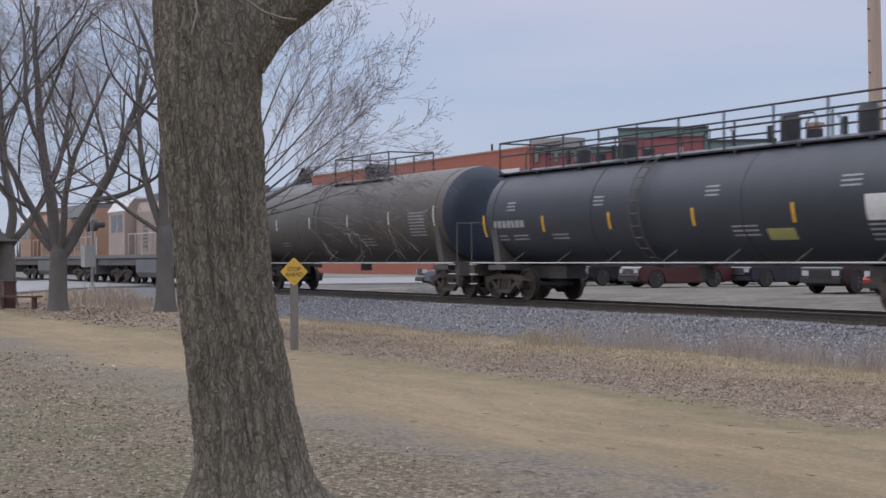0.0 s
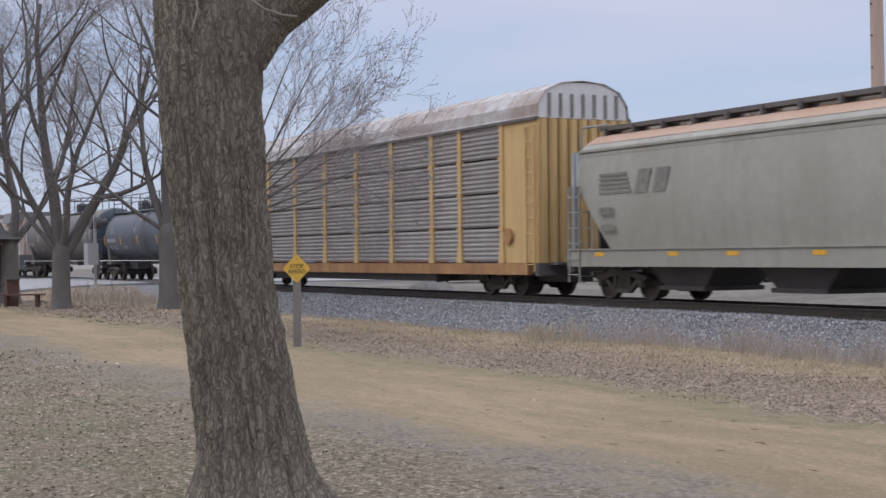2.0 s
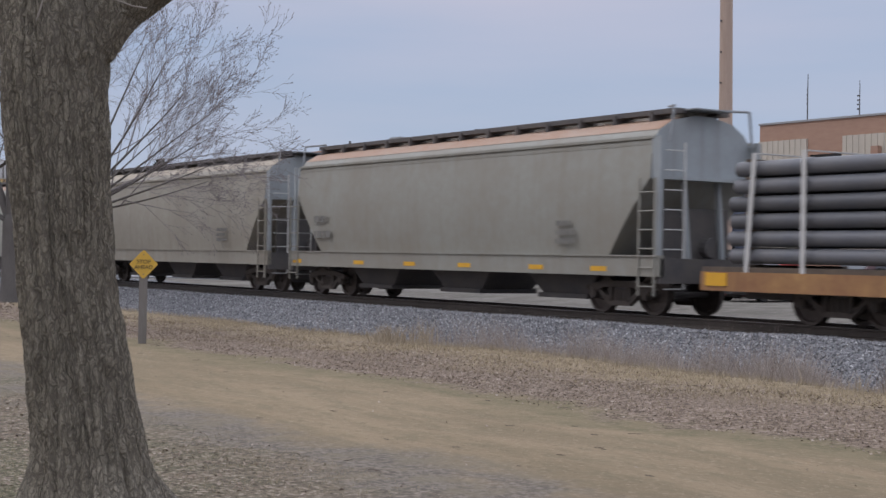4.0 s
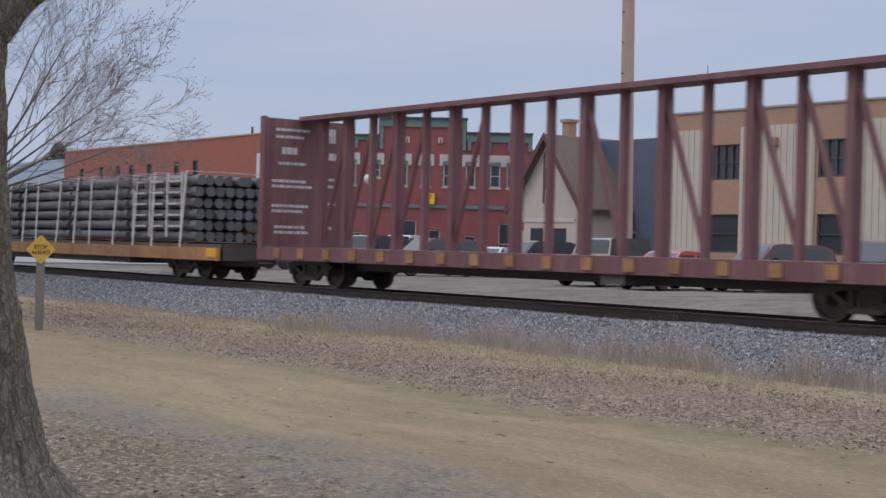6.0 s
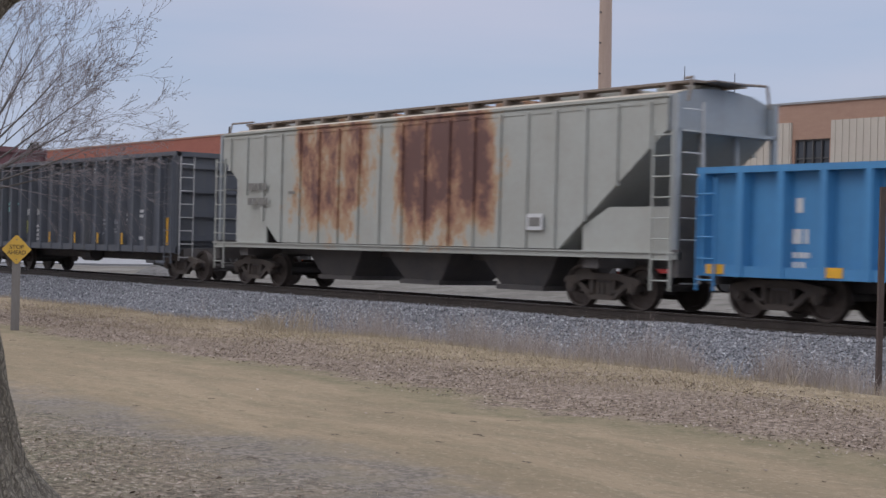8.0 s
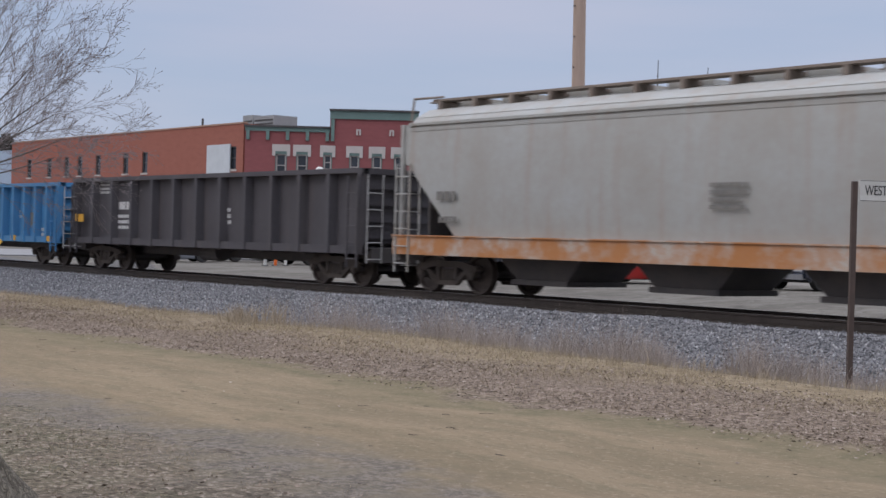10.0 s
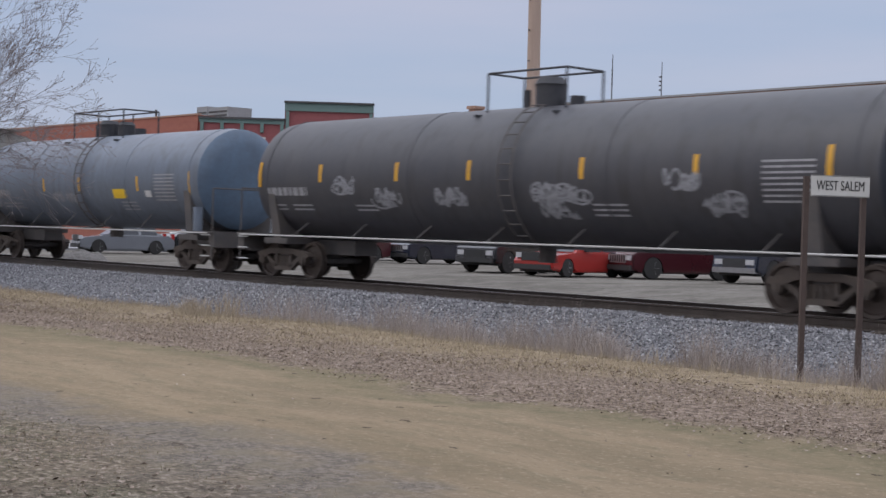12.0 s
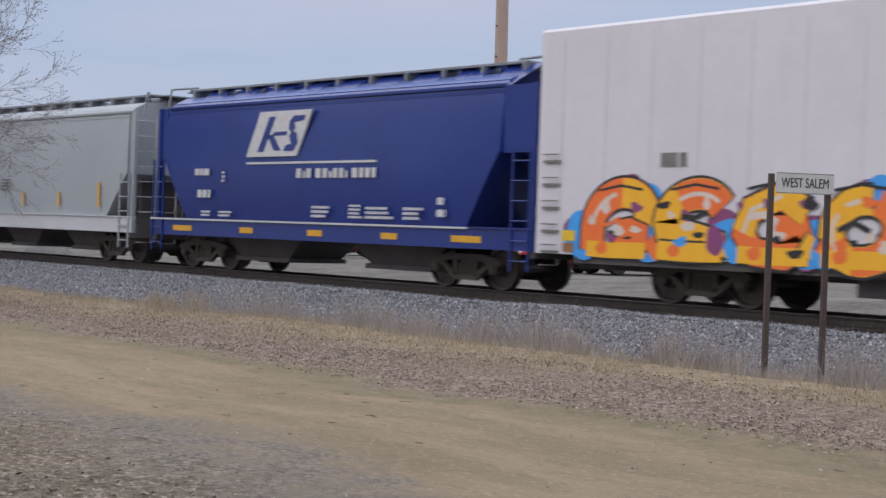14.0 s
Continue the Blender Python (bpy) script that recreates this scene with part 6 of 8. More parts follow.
# ---------------------------------------------------------------- trees
def bark_material():
    """Plated bark: long narrow plates parted by dark wandering furrows, two sizes of them, with furrow shade in the
    colour.
    """
    m = surf("grey_brown_bark", (0.26, 0.232, 0.18), (0.19, 0.166, 0.128), 3.2, 0.9, 0.95)
    nt = m.node_tree
    N, L = nt.nodes.new, nt.links.new
    b = nt.nodes["Principled BSDF"]
    col = b.inputs["Base Color"].links[0].from_socket
    co, warp, add = N("ShaderNodeTexCoord"), N("ShaderNodeTexNoise"), N("ShaderNodeVectorMath")
    warp.inputs["Scale"].default_value, warp.inputs["Detail"].default_value = 9, 4
    L(co.outputs["Object"], warp.inputs[0])
    scaled = N("ShaderNodeVectorMath")
    scaled.operation = "SCALE"
    scaled.inputs["Scale"].default_value = 0.11
    L(warp.outputs["Color"], scaled.inputs[0])
    L(co.outputs["Object"], add.inputs[0])
    L(scaled.outputs[0], add.inputs[1])
    height = None
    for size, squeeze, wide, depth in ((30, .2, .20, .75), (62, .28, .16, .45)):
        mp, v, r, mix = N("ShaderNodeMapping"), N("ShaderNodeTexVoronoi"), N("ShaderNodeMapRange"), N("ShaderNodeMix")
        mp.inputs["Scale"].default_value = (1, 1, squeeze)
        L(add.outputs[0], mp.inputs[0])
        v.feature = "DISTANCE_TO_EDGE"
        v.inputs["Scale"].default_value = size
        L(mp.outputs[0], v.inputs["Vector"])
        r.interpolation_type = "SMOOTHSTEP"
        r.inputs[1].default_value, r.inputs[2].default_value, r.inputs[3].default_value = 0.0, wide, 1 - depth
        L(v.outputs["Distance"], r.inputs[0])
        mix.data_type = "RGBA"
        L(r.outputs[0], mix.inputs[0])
        # furrow brown, deepened so that the colour carries the shade of the grooves
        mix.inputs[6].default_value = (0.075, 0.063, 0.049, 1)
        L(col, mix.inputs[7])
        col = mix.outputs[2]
        if height is None:
            height = r.outputs[0]
        else:
            n = N("ShaderNodeMath")
            n.operation = "MULTIPLY"
            L(height, n.inputs[0])
            L(r.outputs[0], n.inputs[1])
            height = n.outputs[0]
    L(col, b.inputs["Base Color"])
    bp = N("ShaderNodeBump")
    bp.inputs["Strength"].default_value, bp.inputs["Distance"].default_value = 0.7, 0.02
    L(height, bp.inputs["Height"])
    L(bp.outputs[0], b.inputs["Normal"])
    return m


BARK = bark_material()
BARK_FAR = surf("grey_bark", (0.14, 0.128, 0.120), (0.095, 0.086, 0.08), 4, 0.7, 0.95, bump=0.5, bump_scale=20, stretch=(1, 1, 0.35))
TWIG = surf("grey_twig", (0.225, 0.198, 0.198), (0.155, 0.136, 0.136), 5, 0.5, 0.9)


class Limbs:
    """Collects tapering segments and skins them into one mesh."""

    def __init__(self):
        self.v, self.f = [], []

    def tube(self, pts, radii, seg):
        base = len(self.v)
        up = Vector((0.31, 0.17, 0.93))
        for i, (p, r) in enumerate(zip(pts, radii)):
            d = (pts[min(i + 1, len(pts) - 1)] - pts[max(i - 1, 0)]).normalized()
            u = d.cross(up if abs(d.dot(up)) < .95 else Vector((1, 0, 0))).normalized()
            w = d.cross(u)
            for k in range(seg):
                a = 2 * math.pi * k / seg
                self.v.append(p + (u * math.cos(a) + w * math.sin(a)) * r)
        for i in range(len(pts) - 1):
            for k in range(seg):
                a, b = base + i * seg + k, base + i * seg + (k + 1) % seg
                self.f.append((a, b, b + seg, a + seg))
        self.f.append(tuple(range(base + (len(pts) - 1) * seg, base + len(pts) * seg)))

    def mesh(self, name, mat):
        me = bpy.data.meshes.new(name)
        me.from_pydata([tuple(v) for v in self.v], [], self.f)
        me.polygons.foreach_set("use_smooth", [True] * len(me.polygons))
        me.materials.append(mat)
        return me


THIN = .0028


def grow(wood, twigs, rng, start, d, length, r, level, droop=0.0, lift=0.12, most=4, buds=None, density=1.0, crook=1.0):
    """One limb and all that grows from it."""
    n = max(3, int(length / (0.45 if level < 2 else 0.28)))
    pts, radii = [start.copy()], [r]
    d = d.normalized()
    for i in range(n):
        bend = Vector((rng.gauss(0, .13), rng.gauss(0, .13), rng.gauss(0, .09))) * crook
        bend.z += (lift if level < 3 else lift * .5) - droop * (i / n)
        d = (d + bend * (.55 if level == 0 else .8)).normalized()
        pts.append(pts[-1] + d * length / n)
        radii.append(max(THIN, r * (1 - .72 * (i + 1) / n)))
    (wood if r > .028 else twigs).tube(pts, radii, 8 if r > .09 else 5 if r > .028 else 3)
    if level >= most:
        if buds:
            twigs.tube([pts[-1], pts[-1] + d * .02, pts[-1] + d * .045], [THIN, .0085, .002], 4)
        return
    kids = {0: 7, 1: 7, 2: 6, 3: 5}[level] if level < 4 else 4
    kids = max(2, int(round(kids * density)))
    for k in range(kids):
        f = .25 + .75 * (k + rng.random() * .8) / kids
        i = min(n - 1, int(f * n))
        along = (pts[i + 1] - pts[i]).normalized()
        side = along.cross(Vector((rng.gauss(0, 1), rng.gauss(0, 1), rng.gauss(0, .6)))).normalized()
        ang = radians(rng.uniform(25, 55) * (.62 + .38 * crook))
        nd = along * math.cos(ang) + side * math.sin(ang)
        grow(wood, twigs, rng, pts[i + 1], nd, length * rng.uniform(.42, .68) * (1.1 - .35 * f), max(.0045, radii[i + 1] * rng.uniform(.45, .68)), level + 1, droop, lift, most, buds, density, crook)


PICTURE_RIGHT, DEPTH = Vector((.462, .887, 0)), Vector((-.887, .462, 0))


def bare_tree(label, base, trunk_r, fork, limbs, seed, density=1.0, droop=.08, lean=(0, 0), most=4, crook=1.0, buds=None, lift=.10):
    """limbs: (sideways, up, depth, length, radius) of each main limb."""
    rng = random.Random(seed)
    root = thing("bare_tree", label, "tree", pose(*base), group="bare park trees")
    wood, twigs = Limbs(), Limbs()
    pts, radii = [], []
    for k in range(9):
        f = k / 8
        flare = 1 + .42 * math.exp(-f * 8)
        pts.append(Vector((lean[0] * f + .03 * math.sin(f * 5 + seed), lean[1] * f, -.1 + (fork + .1) * f)))
        radii.append(trunk_r * flare * (1 - .12 * f))
    top = pts[-1]
    pts += [top + Vector((0, 0, .14)), top + Vector((0, 0, .32)), top + Vector((0, 0, .5))]
    radii += [trunk_r * .72, trunk_r * .5, trunk_r * .2]
    wood.tube(pts, radii, 14)
    for sx, up, dp, ln, r in limbs:
        d = PICTURE_RIGHT * sx + DEPTH * dp + Vector((0, 0, up))
        grow(wood, twigs, rng, top - Vector((0, 0, rng.uniform(.05, .3))), d, ln, r, 0, droop, lift, most, buds, density, crook)
    part("trunk", wood.mesh("trunk", BARK_FAR), None, root)
    part("crown", twigs.mesh("crown", TWIG), None, root, "leafless grey twigs")
    return root


def make_trees():
    bare_tree("mature leafless tree with forked grey limbs", (-49.8, 11.4, -.52), .32, 2.0,
              ((-.55, 1, .1, 6.5, .16), (-.1, 1, -.1, 8.5, .22), (.62, .85, .2, 7.5, .22), (.25, 1, -.4, 6.5, .14), (-.7, .7, -.3, 4.5, .1)), 3, 1.0)
    bare_tree("leafless grey tree forking low beside the trail", (-47.2, 14.3, -.5), .31, 2.6,
              ((-.5, .9, .1, 5.5, .15), (.0, 1, -.1, 7.5, .18), (.3, 1, .3, 6, .13), (-.75, .55, -.2, 4.2, .09)), 7, .9)
    bare_tree("leafless tree beside the park shelter", (-57.4, 11.2, -.5), .36, 2.2,
              ((-.4, 1, .1, 7.5, .18), (.1, 1, -.2, 8, .2), (.55, .9, .3, 6.5, .15), (-.8, .7, .2, 5, .11)), 12, .95)
    bare_tree("leafless maple with spreading budded twigs", (-30.35, 10.5, -.5), .17, 2.75,
              ((1, .16, .1, 2.9, .030), (1, .30, -.12, 3.1, .034), (1, .46, .14, 3.2, .034), (1, .66, -.1, 3.3, .034), (.9, .9, .12, 3.5, .036),
               (.7, 1, -.12, 3.7, .038), (.45, 1, .2, 3.8, .038), (.15, 1, -.2, 3.9, .042), (-.4, 1, .1, 3.7, .040), (-.9, .8, -.1, 3.2, .034), (.8, .4, .5, 2.7, .03), (.8, .55, -.5, 2.7, .03),
               (1, .5, .3, 2.4, .026)),
              22, .68, .015, (0, 0), 4, .26, True, .05)


make_trees()


def make_near_tree():
    """The broad rough-barked trunk close to the camera."""
    rng = random.Random(2)
    root = thing("park_tree", "broad rough-barked tree trunk with a heavy limb", "tree", pose(0, 0, 0))
    axis = [(-.75, -8.83, 3.28, .60), (-.5, -8.84, 3.26, .50), (-.324, -8.853, 3.237, .405), (-.216, -8.86, 3.218, .364), (-.036, -8.867, 3.199, .341), (.323, -8.888, 3.142, .318),
            (.682, -8.903, 3.10, .306), (.84, -8.914, 3.069, .297), (1.123, -8.923, 3.044, .293), (1.409, -8.93, 3.021, .293), (1.692, -8.937, 3.003, .30), (1.978, -8.944, 2.981, .314),
            (2.26, -8.948, 2.965, .318), (2.46, -8.95, 2.955, .322), (2.65, -8.965, 2.935, .315), (2.83, -8.98, 2.92, .30), (3.4, -9.03, 2.86, .27), (4.4, -9.2, 2.6, .23), (5.6, -9.4, 2.35, .18), (7.0, -9.5, 2.1, .1)]
    zs = np.concatenate([np.arange(-.75, 3.0, .016), np.arange(3.0, 7.0, .06)])
    seg = 150
    cx, cy, cr = (np.interp(zs, [a[0] for a in axis], [a[k] for a in axis]) for k in (1, 2, 3))
    verts, faces = [], []
    for z, x0, y0, r in zip(zs, cx, cy, cr):
        for k in range(seg):
            a = 2 * math.pi * k / seg
            u, v = math.cos(a), math.sin(a)
            # plated bark: long ridges that wander and break
            wx = .5 * noise.noise((u * 2.2, v * 2.2, z * 2.2))
            ridge = abs(noise.noise((u * 6.5 + wx, v * 6.5 + wx, z * 1.5 + 3)))
            plate = abs(noise.noise((u * 13 + wx, v * 13, z * 3.2)))
            d = min(ridge * 3.0, 1) * .032 + min(plate * 2.4, 1) * .017 - .034
            d += .012 * noise.noise((u * 1.6, v * 1.6, z * 1.4))
            if z < -.1:
                d += (-.1 - z) * .25 * max(0, math.cos(a * 4 + .6))
            rr = r + d
            verts.append((x0 + u * rr, y0 + v * rr, z))
    n = len(zs)
    for i in range(n - 1):
        for k in range(seg):
            a, b = i * seg + k, i * seg + (k + 1) % seg
            faces.append((a, b, b + seg, a + seg))
    me = bpy.data.meshes.new("trunk")
    me.from_pydata(verts, [], faces)
    me.polygons.foreach_set("use_smooth", [True] * len(me.polygons))
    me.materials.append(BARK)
    part("trunk", me, None, root)
    # heavy limb that leaves to the side
    path = [(-8.95, 2.98, 2.22), (-8.9, 3.09, 2.48), (-8.84, 3.265, 2.755), (-8.75, 3.48, 2.915), (-8.61, 3.80, 3.20), (-8.4, 4.2, 3.6), (-8.0, 4.9, 4.3), (-7.6, 5.5, 5.0), (-7.3, 5.9, 5.7)]
    rad = [.20, .235, .225, .205, .195, .18, .15, .11, .06]
    pts, radii = [], []
    for i in range(len(path) - 1):
        for k in range(14):
            f = k / 14
            pts.append(Vector(path[i]).lerp(Vector(path[i + 1]), f))
            radii.append(rad[i] + (rad[i + 1] - rad[i]) * f)
    v, f = [], []
    seg = 72
    for i, (p, r) in enumerate(zip(pts, radii)):
        d = (pts[min(i + 1, len(pts) - 1)] - pts[max(i - 1, 0)]).normalized()
        u = d.cross(Vector((.2, .1, .97))).normalized()
        w = d.cross(u)
        for k in range(seg):
            a = 2 * math.pi * k / seg
            q = u * math.cos(a) + w * math.sin(a)
            dd = min(abs(noise.noise((q.x * 5, q.y * 5 + i * .05, q.z * 5))) * 2.4, 1) * .02 - .014
            v.append(tuple(p + q * (r + dd)))
    for i in range(len(pts) - 1):
        for k in range(seg):
            a, b = i * seg + k, i * seg + (k + 1) % seg
            f.append((a, b, b + seg, a + seg))
    me = bpy.data.meshes.new("limb")
    me.from_pydata(v, [], f)
    me.polygons.foreach_set("use_smooth", [True] * len(me.polygons))
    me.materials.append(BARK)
    part("limb", me, None, root)
    wood, twigs = Limbs(), Limbs()
    for k in range(6):
        grow(wood, twigs, rng, Vector((-9.3 - .03 * k, 2.5 - .05 * k, 4.4 + .4 * k)), Vector((rng.uniform(-1, 1), rng.uniform(-1, 1), .8)), 3.2, .07, 1, 0, .12, 3)
    for k in range(3):
        grow(wood, twigs, rng, Vector((-7.9 + .2 * k, 4.95 + .3 * k, 4.1 + .5 * k)), Vector((rng.uniform(-1, 1), rng.uniform(0, 1), .9)), 2.6, .06, 1, 0, .12, 3)
    part("branches", wood.mesh("branches", BARK), None, root)
    # pale suckers hanging at the fork
    pale = surf("pale_twig", (.25, .22, .19), (.15, .13, .11), 6, .5, .8)
    for pts in ([(-8.70, 2.78, 2.84), (-8.66, 2.79, 2.70), (-8.68, 2.77, 2.60), (-8.66, 2.75, 2.55)],
                [(-8.62, 3.0, 2.86), (-8.55, 3.06, 2.78), (-8.50, 3.16, 2.70), (-8.47, 3.27, 2.665), (-8.46, 3.36, 2.66)],
                [(-8.60, 3.02, 2.80), (-8.56, 3.1, 2.785), (-8.54, 3.2, 2.81)]):
        t_ = Limbs()
        t_.tube([Vector(p) for p in pts], [.007] * len(pts), 5)
        part("sucker", t_.mesh("sucker", pale), None, root, "thin pale sucker")
    part("crown", twigs.mesh("crown", TWIG), None, root)


make_near_tree()


# ---------------------------------------------------------------- town across the track
RED_BRICK = surf("dark_red_painted_brick", (0.27, 0.085, 0.085), (0.21, 0.066, 0.066), 1.2, 0.6, 0.85, bump=0.3, bump_scale=12, stretch=(1, 1, 3))
ORANGE_BRICK = surf("orange_red_brick", (0.32, 0.115, 0.08), (0.25, 0.085, 0.06), 1.2, 0.6, 0.9, bump=0.3, bump_scale=12, stretch=(1, 1, 3))
TAN_BRICK = surf("tan_brick", (0.38, 0.24, 0.175), (0.30, 0.18, 0.13), 1.6, 0.6, 0.9, bump=0.3, bump_scale=14, stretch=(1, 1, 3))
CREAM_BLOCK = surf("cream_ribbed_block", (0.50, 0.45, 0.38), (0.43, 0.38, 0.32), 0.8, 0.5, 0.85)
GREEN_TRIM = surf("grey_green_trim", (0.135, 0.205, 0.185), (0.105, 0.155, 0.14), 1.0, 0.5, 0.7)
STONE_TRIM = surf("pale_stone_trim", (0.50, 0.46, 0.43), (0.40, 0.36, 0.33), 1.5, 0.5, 0.8)
DARK_ROOF = surf("dark_roofing", (0.06, 0.058, 0.06), (0.09, 0.085, 0.08), 1.0, 0.6, 0.9)
SLATE_BLUE = surf("slate_blue_siding", (0.085, 0.105, 0.155), (0.065, 0.08, 0.12), 0.8, 0.5, 0.7)
PALE_BLUE = surf("pale_blue_siding", (0.32, 0.40, 0.50), (0.26, 0.33, 0.42), 0.8, 0.5, 0.7)
STUCCO = surf("cream_stucco", (0.46, 0.41, 0.36), (0.38, 0.33, 0.28), 1.2, 0.5, 0.85)
SHINGLE = surf("brown_shingle", (0.16, 0.12, 0.10), (0.10, 0.075, 0.065), 3, 0.6, 0.9, bump=0.4, stretch=(1, 1, 3))
GREY_METAL = surf("grey_sheet_metal", (0.33, 0.33, 0.33), (0.25, 0.25, 0.25), 1.2, 0.5, 0.5, 0.3)
TIMBER_TRIM = surf("dark_timber_trim", (0.11, 0.055, 0.045), (0.08, 0.04, 0.035), 3, 0.5, 0.8)
PANE = glass_mat("window_glass", (0.04, 0.045, 0.055))
BOARD = surf("blank_white_board", (0.55, 0.58, 0.60), (0.45, 0.48, 0.50), 1.2, 0.6, 0.7)


def wall_with_openings(bm, length, height, openings, thick=0.3, z0=0.0):
    xs = sorted({0, length, *[v for o in openings for v in (o[0], o[1])]})
    for a, b in zip(xs, xs[1:]):
        cuts = sorted((o[2], o[3]) for o in openings if o[0] < b and o[1] > a)
        z = z0
        for lo, hi in cuts:
            if lo > z:
                box(bm, a, b, 0, thick, z, lo)
            z = max(z, hi)
        if z < height:
            box(bm, a, b, 0, thick, z, height)


def building(name, label, at, length, height, depth, wall, openings, roof=None, lintel=None, sill=None, frame=None, wall_name="front_wall"):
    b = thing(name, label, "building", at)
    bm = B()
    wall_with_openings(bm, length, height, openings)
    bmesh.ops.remove_doubles(bm, verts=bm.verts, dist=.0005)
    part(wall_name, bm, wall, b)
    for x in (0, length - .3):
        bm = B()
        box(bm, x, x + .3, .303, depth, 0, height)
        part("side_wall", bm, wall, b)
    bm = B()
    box(bm, .3, length - .3, depth - .3, depth, 0, height)
    part("back_wall", bm, wall, b)
    bm = B()
    box(bm, .303, length - .303, .303, depth - .303, height - .6, height - .45)
    part("roof", bm, roof or DARK_ROOF, b)
    for x0, x1, z0, z1 in openings:
        g = B()
        box(g, x0, x1, .17, .19, z0, z1)
        win = part("window", g, PANE, b)
        fm = B()
        for a in ((x0, x0 + .09, z0, z1), (x1 - .09, x1, z0, z1), (x0, x1, z1 - .09, z1), (x0, x1, z0, z0 + .09), (x0, x1, (z0 + z1) / 2 - .035, (z0 + z1) / 2 + .035)):
            box(fm, a[0], a[1], .08, .165, a[2], a[3])
        part("frame", fm, frame or STONE_TRIM, win)
        if sill:
            sm = B()
            box(sm, x0 - .1, x1 + .1, -.07, .16, z0 - .14, z0 - .002)
            part("sill", sm, sill, win)
        if lintel:
            lm = B()
            box(lm, x0 - .25, x1 + .25, -.06, .05, z1 + .22, z1 + .72)
            box(lm, x0 - .25, x0 - .02, -.06, .05, z1 - .15, z1 + .22)
            box(lm, x1 + .02, x1 + .25, -.06, .05, z1 - .15, z1 + .22)
            part("lintel", lm, lintel, win)
            hm = B()
            box(hm, x0 - .02, x1 + .02, -.03, .05, z1, z1 + .22)
            part("head_panel", hm, GREEN_TRIM, win)
    return b


def make_town():
    g = -.15
    # red brick front that turns away from the railway
    ups = [(m - w / 2, m + w / 2, 5.9, 7.6) for m, w in ((2.76, .75), (4.34, .75), (8.3, .65), (10.0, .65), (11.67, .65), (13.4, .7), (15.25, .75), (16.52, .75))] + [(6.0, 6.55, 6.5, 7.6)]
    downs = [(4.2, 5.2, 1.2, 2.3), (7.6, 9.4, .2, 3.3), (10.3, 11.2, .1, 2.6), (13.0, 13.9, .9, 2.2), (15.6, 16.6, .1, 3.2)]
    b = building("brick_storefront", "two-storey red brick storefront with grey-green cornice", pose(-95.96, 58, g, 0, 0, 50), 18, 9.3, 16, RED_BRICK, ups + downs,
                 lintel=None, sill=STONE_TRIM)
    for x0, x1, z0, z1 in ups:
        lm = B()
        box(lm, x0 - .3, x1 + .3, -.08, .0, z1 + .2, z1 + .72)
        box(lm, x0 - .3, x0 - .06, -.08, .0, z1 - .15, z1 + .2)
        box(lm, x1 + .06, x1 + .3, -.08, .0, z1 - .15, z1 + .2)
        part("lintel", lm, STONE_TRIM, b, "pale stone window hood")
        hm = B()
        box(hm, x0 - .06, x1 + .06, -.05, .0, z1, z1 + .2)
        box(hm, x0 - .06, x0, -.05, .0, z0, z1)
        box(hm, x1, x1 + .06, -.05, .0, z0, z1)
        part("window_surround", hm, GREEN_TRIM, b)
    for x0, x1, top in ((0, 6.4, 9.6), (13.06, 18, 9.9), (6.4, 13.06, 10.95)):
        bm = B()
        box(bm, x0, x1, -.12, .3, 9.3 if x0 != 6.4 else 10.35, top)
        part("cornice", bm, GREEN_TRIM, b, "grey-green sheet metal cornice")
        bm = B()
        box(bm, x0 - .05, x1 + .05, -.25, .32, top, top + .14)
        part("cornice_cap", bm, DARK_ROOF, b)
        n = int((x1 - x0) / 1.5)
        for k in range(n + 1):
            x = x0 + .1 + (x1 - x0 - .4) * k / n
            if x0 == 6.4 and 0 < k < n:
                continue
            bm = B()
            box(bm, x, x + .25, -.2, -.001, 8.65, 9.35 if x0 != 6.4 else 10.3)
            part("bracket", bm, GREEN_TRIM, b)
    bm = B()
    box(bm, 6.4, 13.06, 0, .3, 9.3, 10.35)
    part("parapet", bm, RED_BRICK, b)
    for x in (8.4, 10.9):
        bm = B()
        box(bm, x, x + .12, -.1, -.001, 9.15, 9.5)
        box(bm, x + .22, x + .34, -.1, -.001, 9.15, 9.5)
        box(bm, x, x + .34, -.1, -.001, 9.5, 9.6)
        part("anchor_ornament", bm, STONE_TRIM, b)
    bm = B()
    box(bm, 0, 18, -.12, -.001, 4.25, 4.5)
    part("belt_course", bm, GREEN_TRIM, b)
    bm = B()
    box(bm, 9.8, 10.75, -.5, -.13, 4.55, 5.35)
    part("hanging_sign", bm, PLACARD_Y, b, "small yellow and red hanging sign")
    bm = B()
    box(bm, 9.95, 10.6, -.51, -.5, 5.05, 5.25)
    part("sign_band", bm, PAINTS["orange"], b)
    # long orange brick side wall
    wins = [(x - .5, x + .5, 6.4, 8.15) for x in (4.3, 8.9, 12.7, 15.5, 19.2, 24.5, 28.0, 42.3)]
    b = building("brick_block", "long orange-red brick building with flat roof", pose(-140, 58, g), 43.8, 9.85, 30, ORANGE_BRICK, wins, lintel=None, sill=STONE_TRIM, frame=DARK_ROOF)
    bm = B()
    box(bm, -.05, 43.85, -.06, .32, 9.85, 9.97)
    part("coping", bm, TAN_BRICK, b)
    bm = B()
    box(bm, 38.5, 42.0, -.1, -.003, 3.5, 8.35)
    part("wall_board", bm, BOARD, b, "tall blank white wall board")
    bm = B()
    rod(bm, (36.5, .6, 9.3), (36.5, .6, 10.6), .09, 8)
    part("vent_pipe", bm, DARK_ROOF, b)
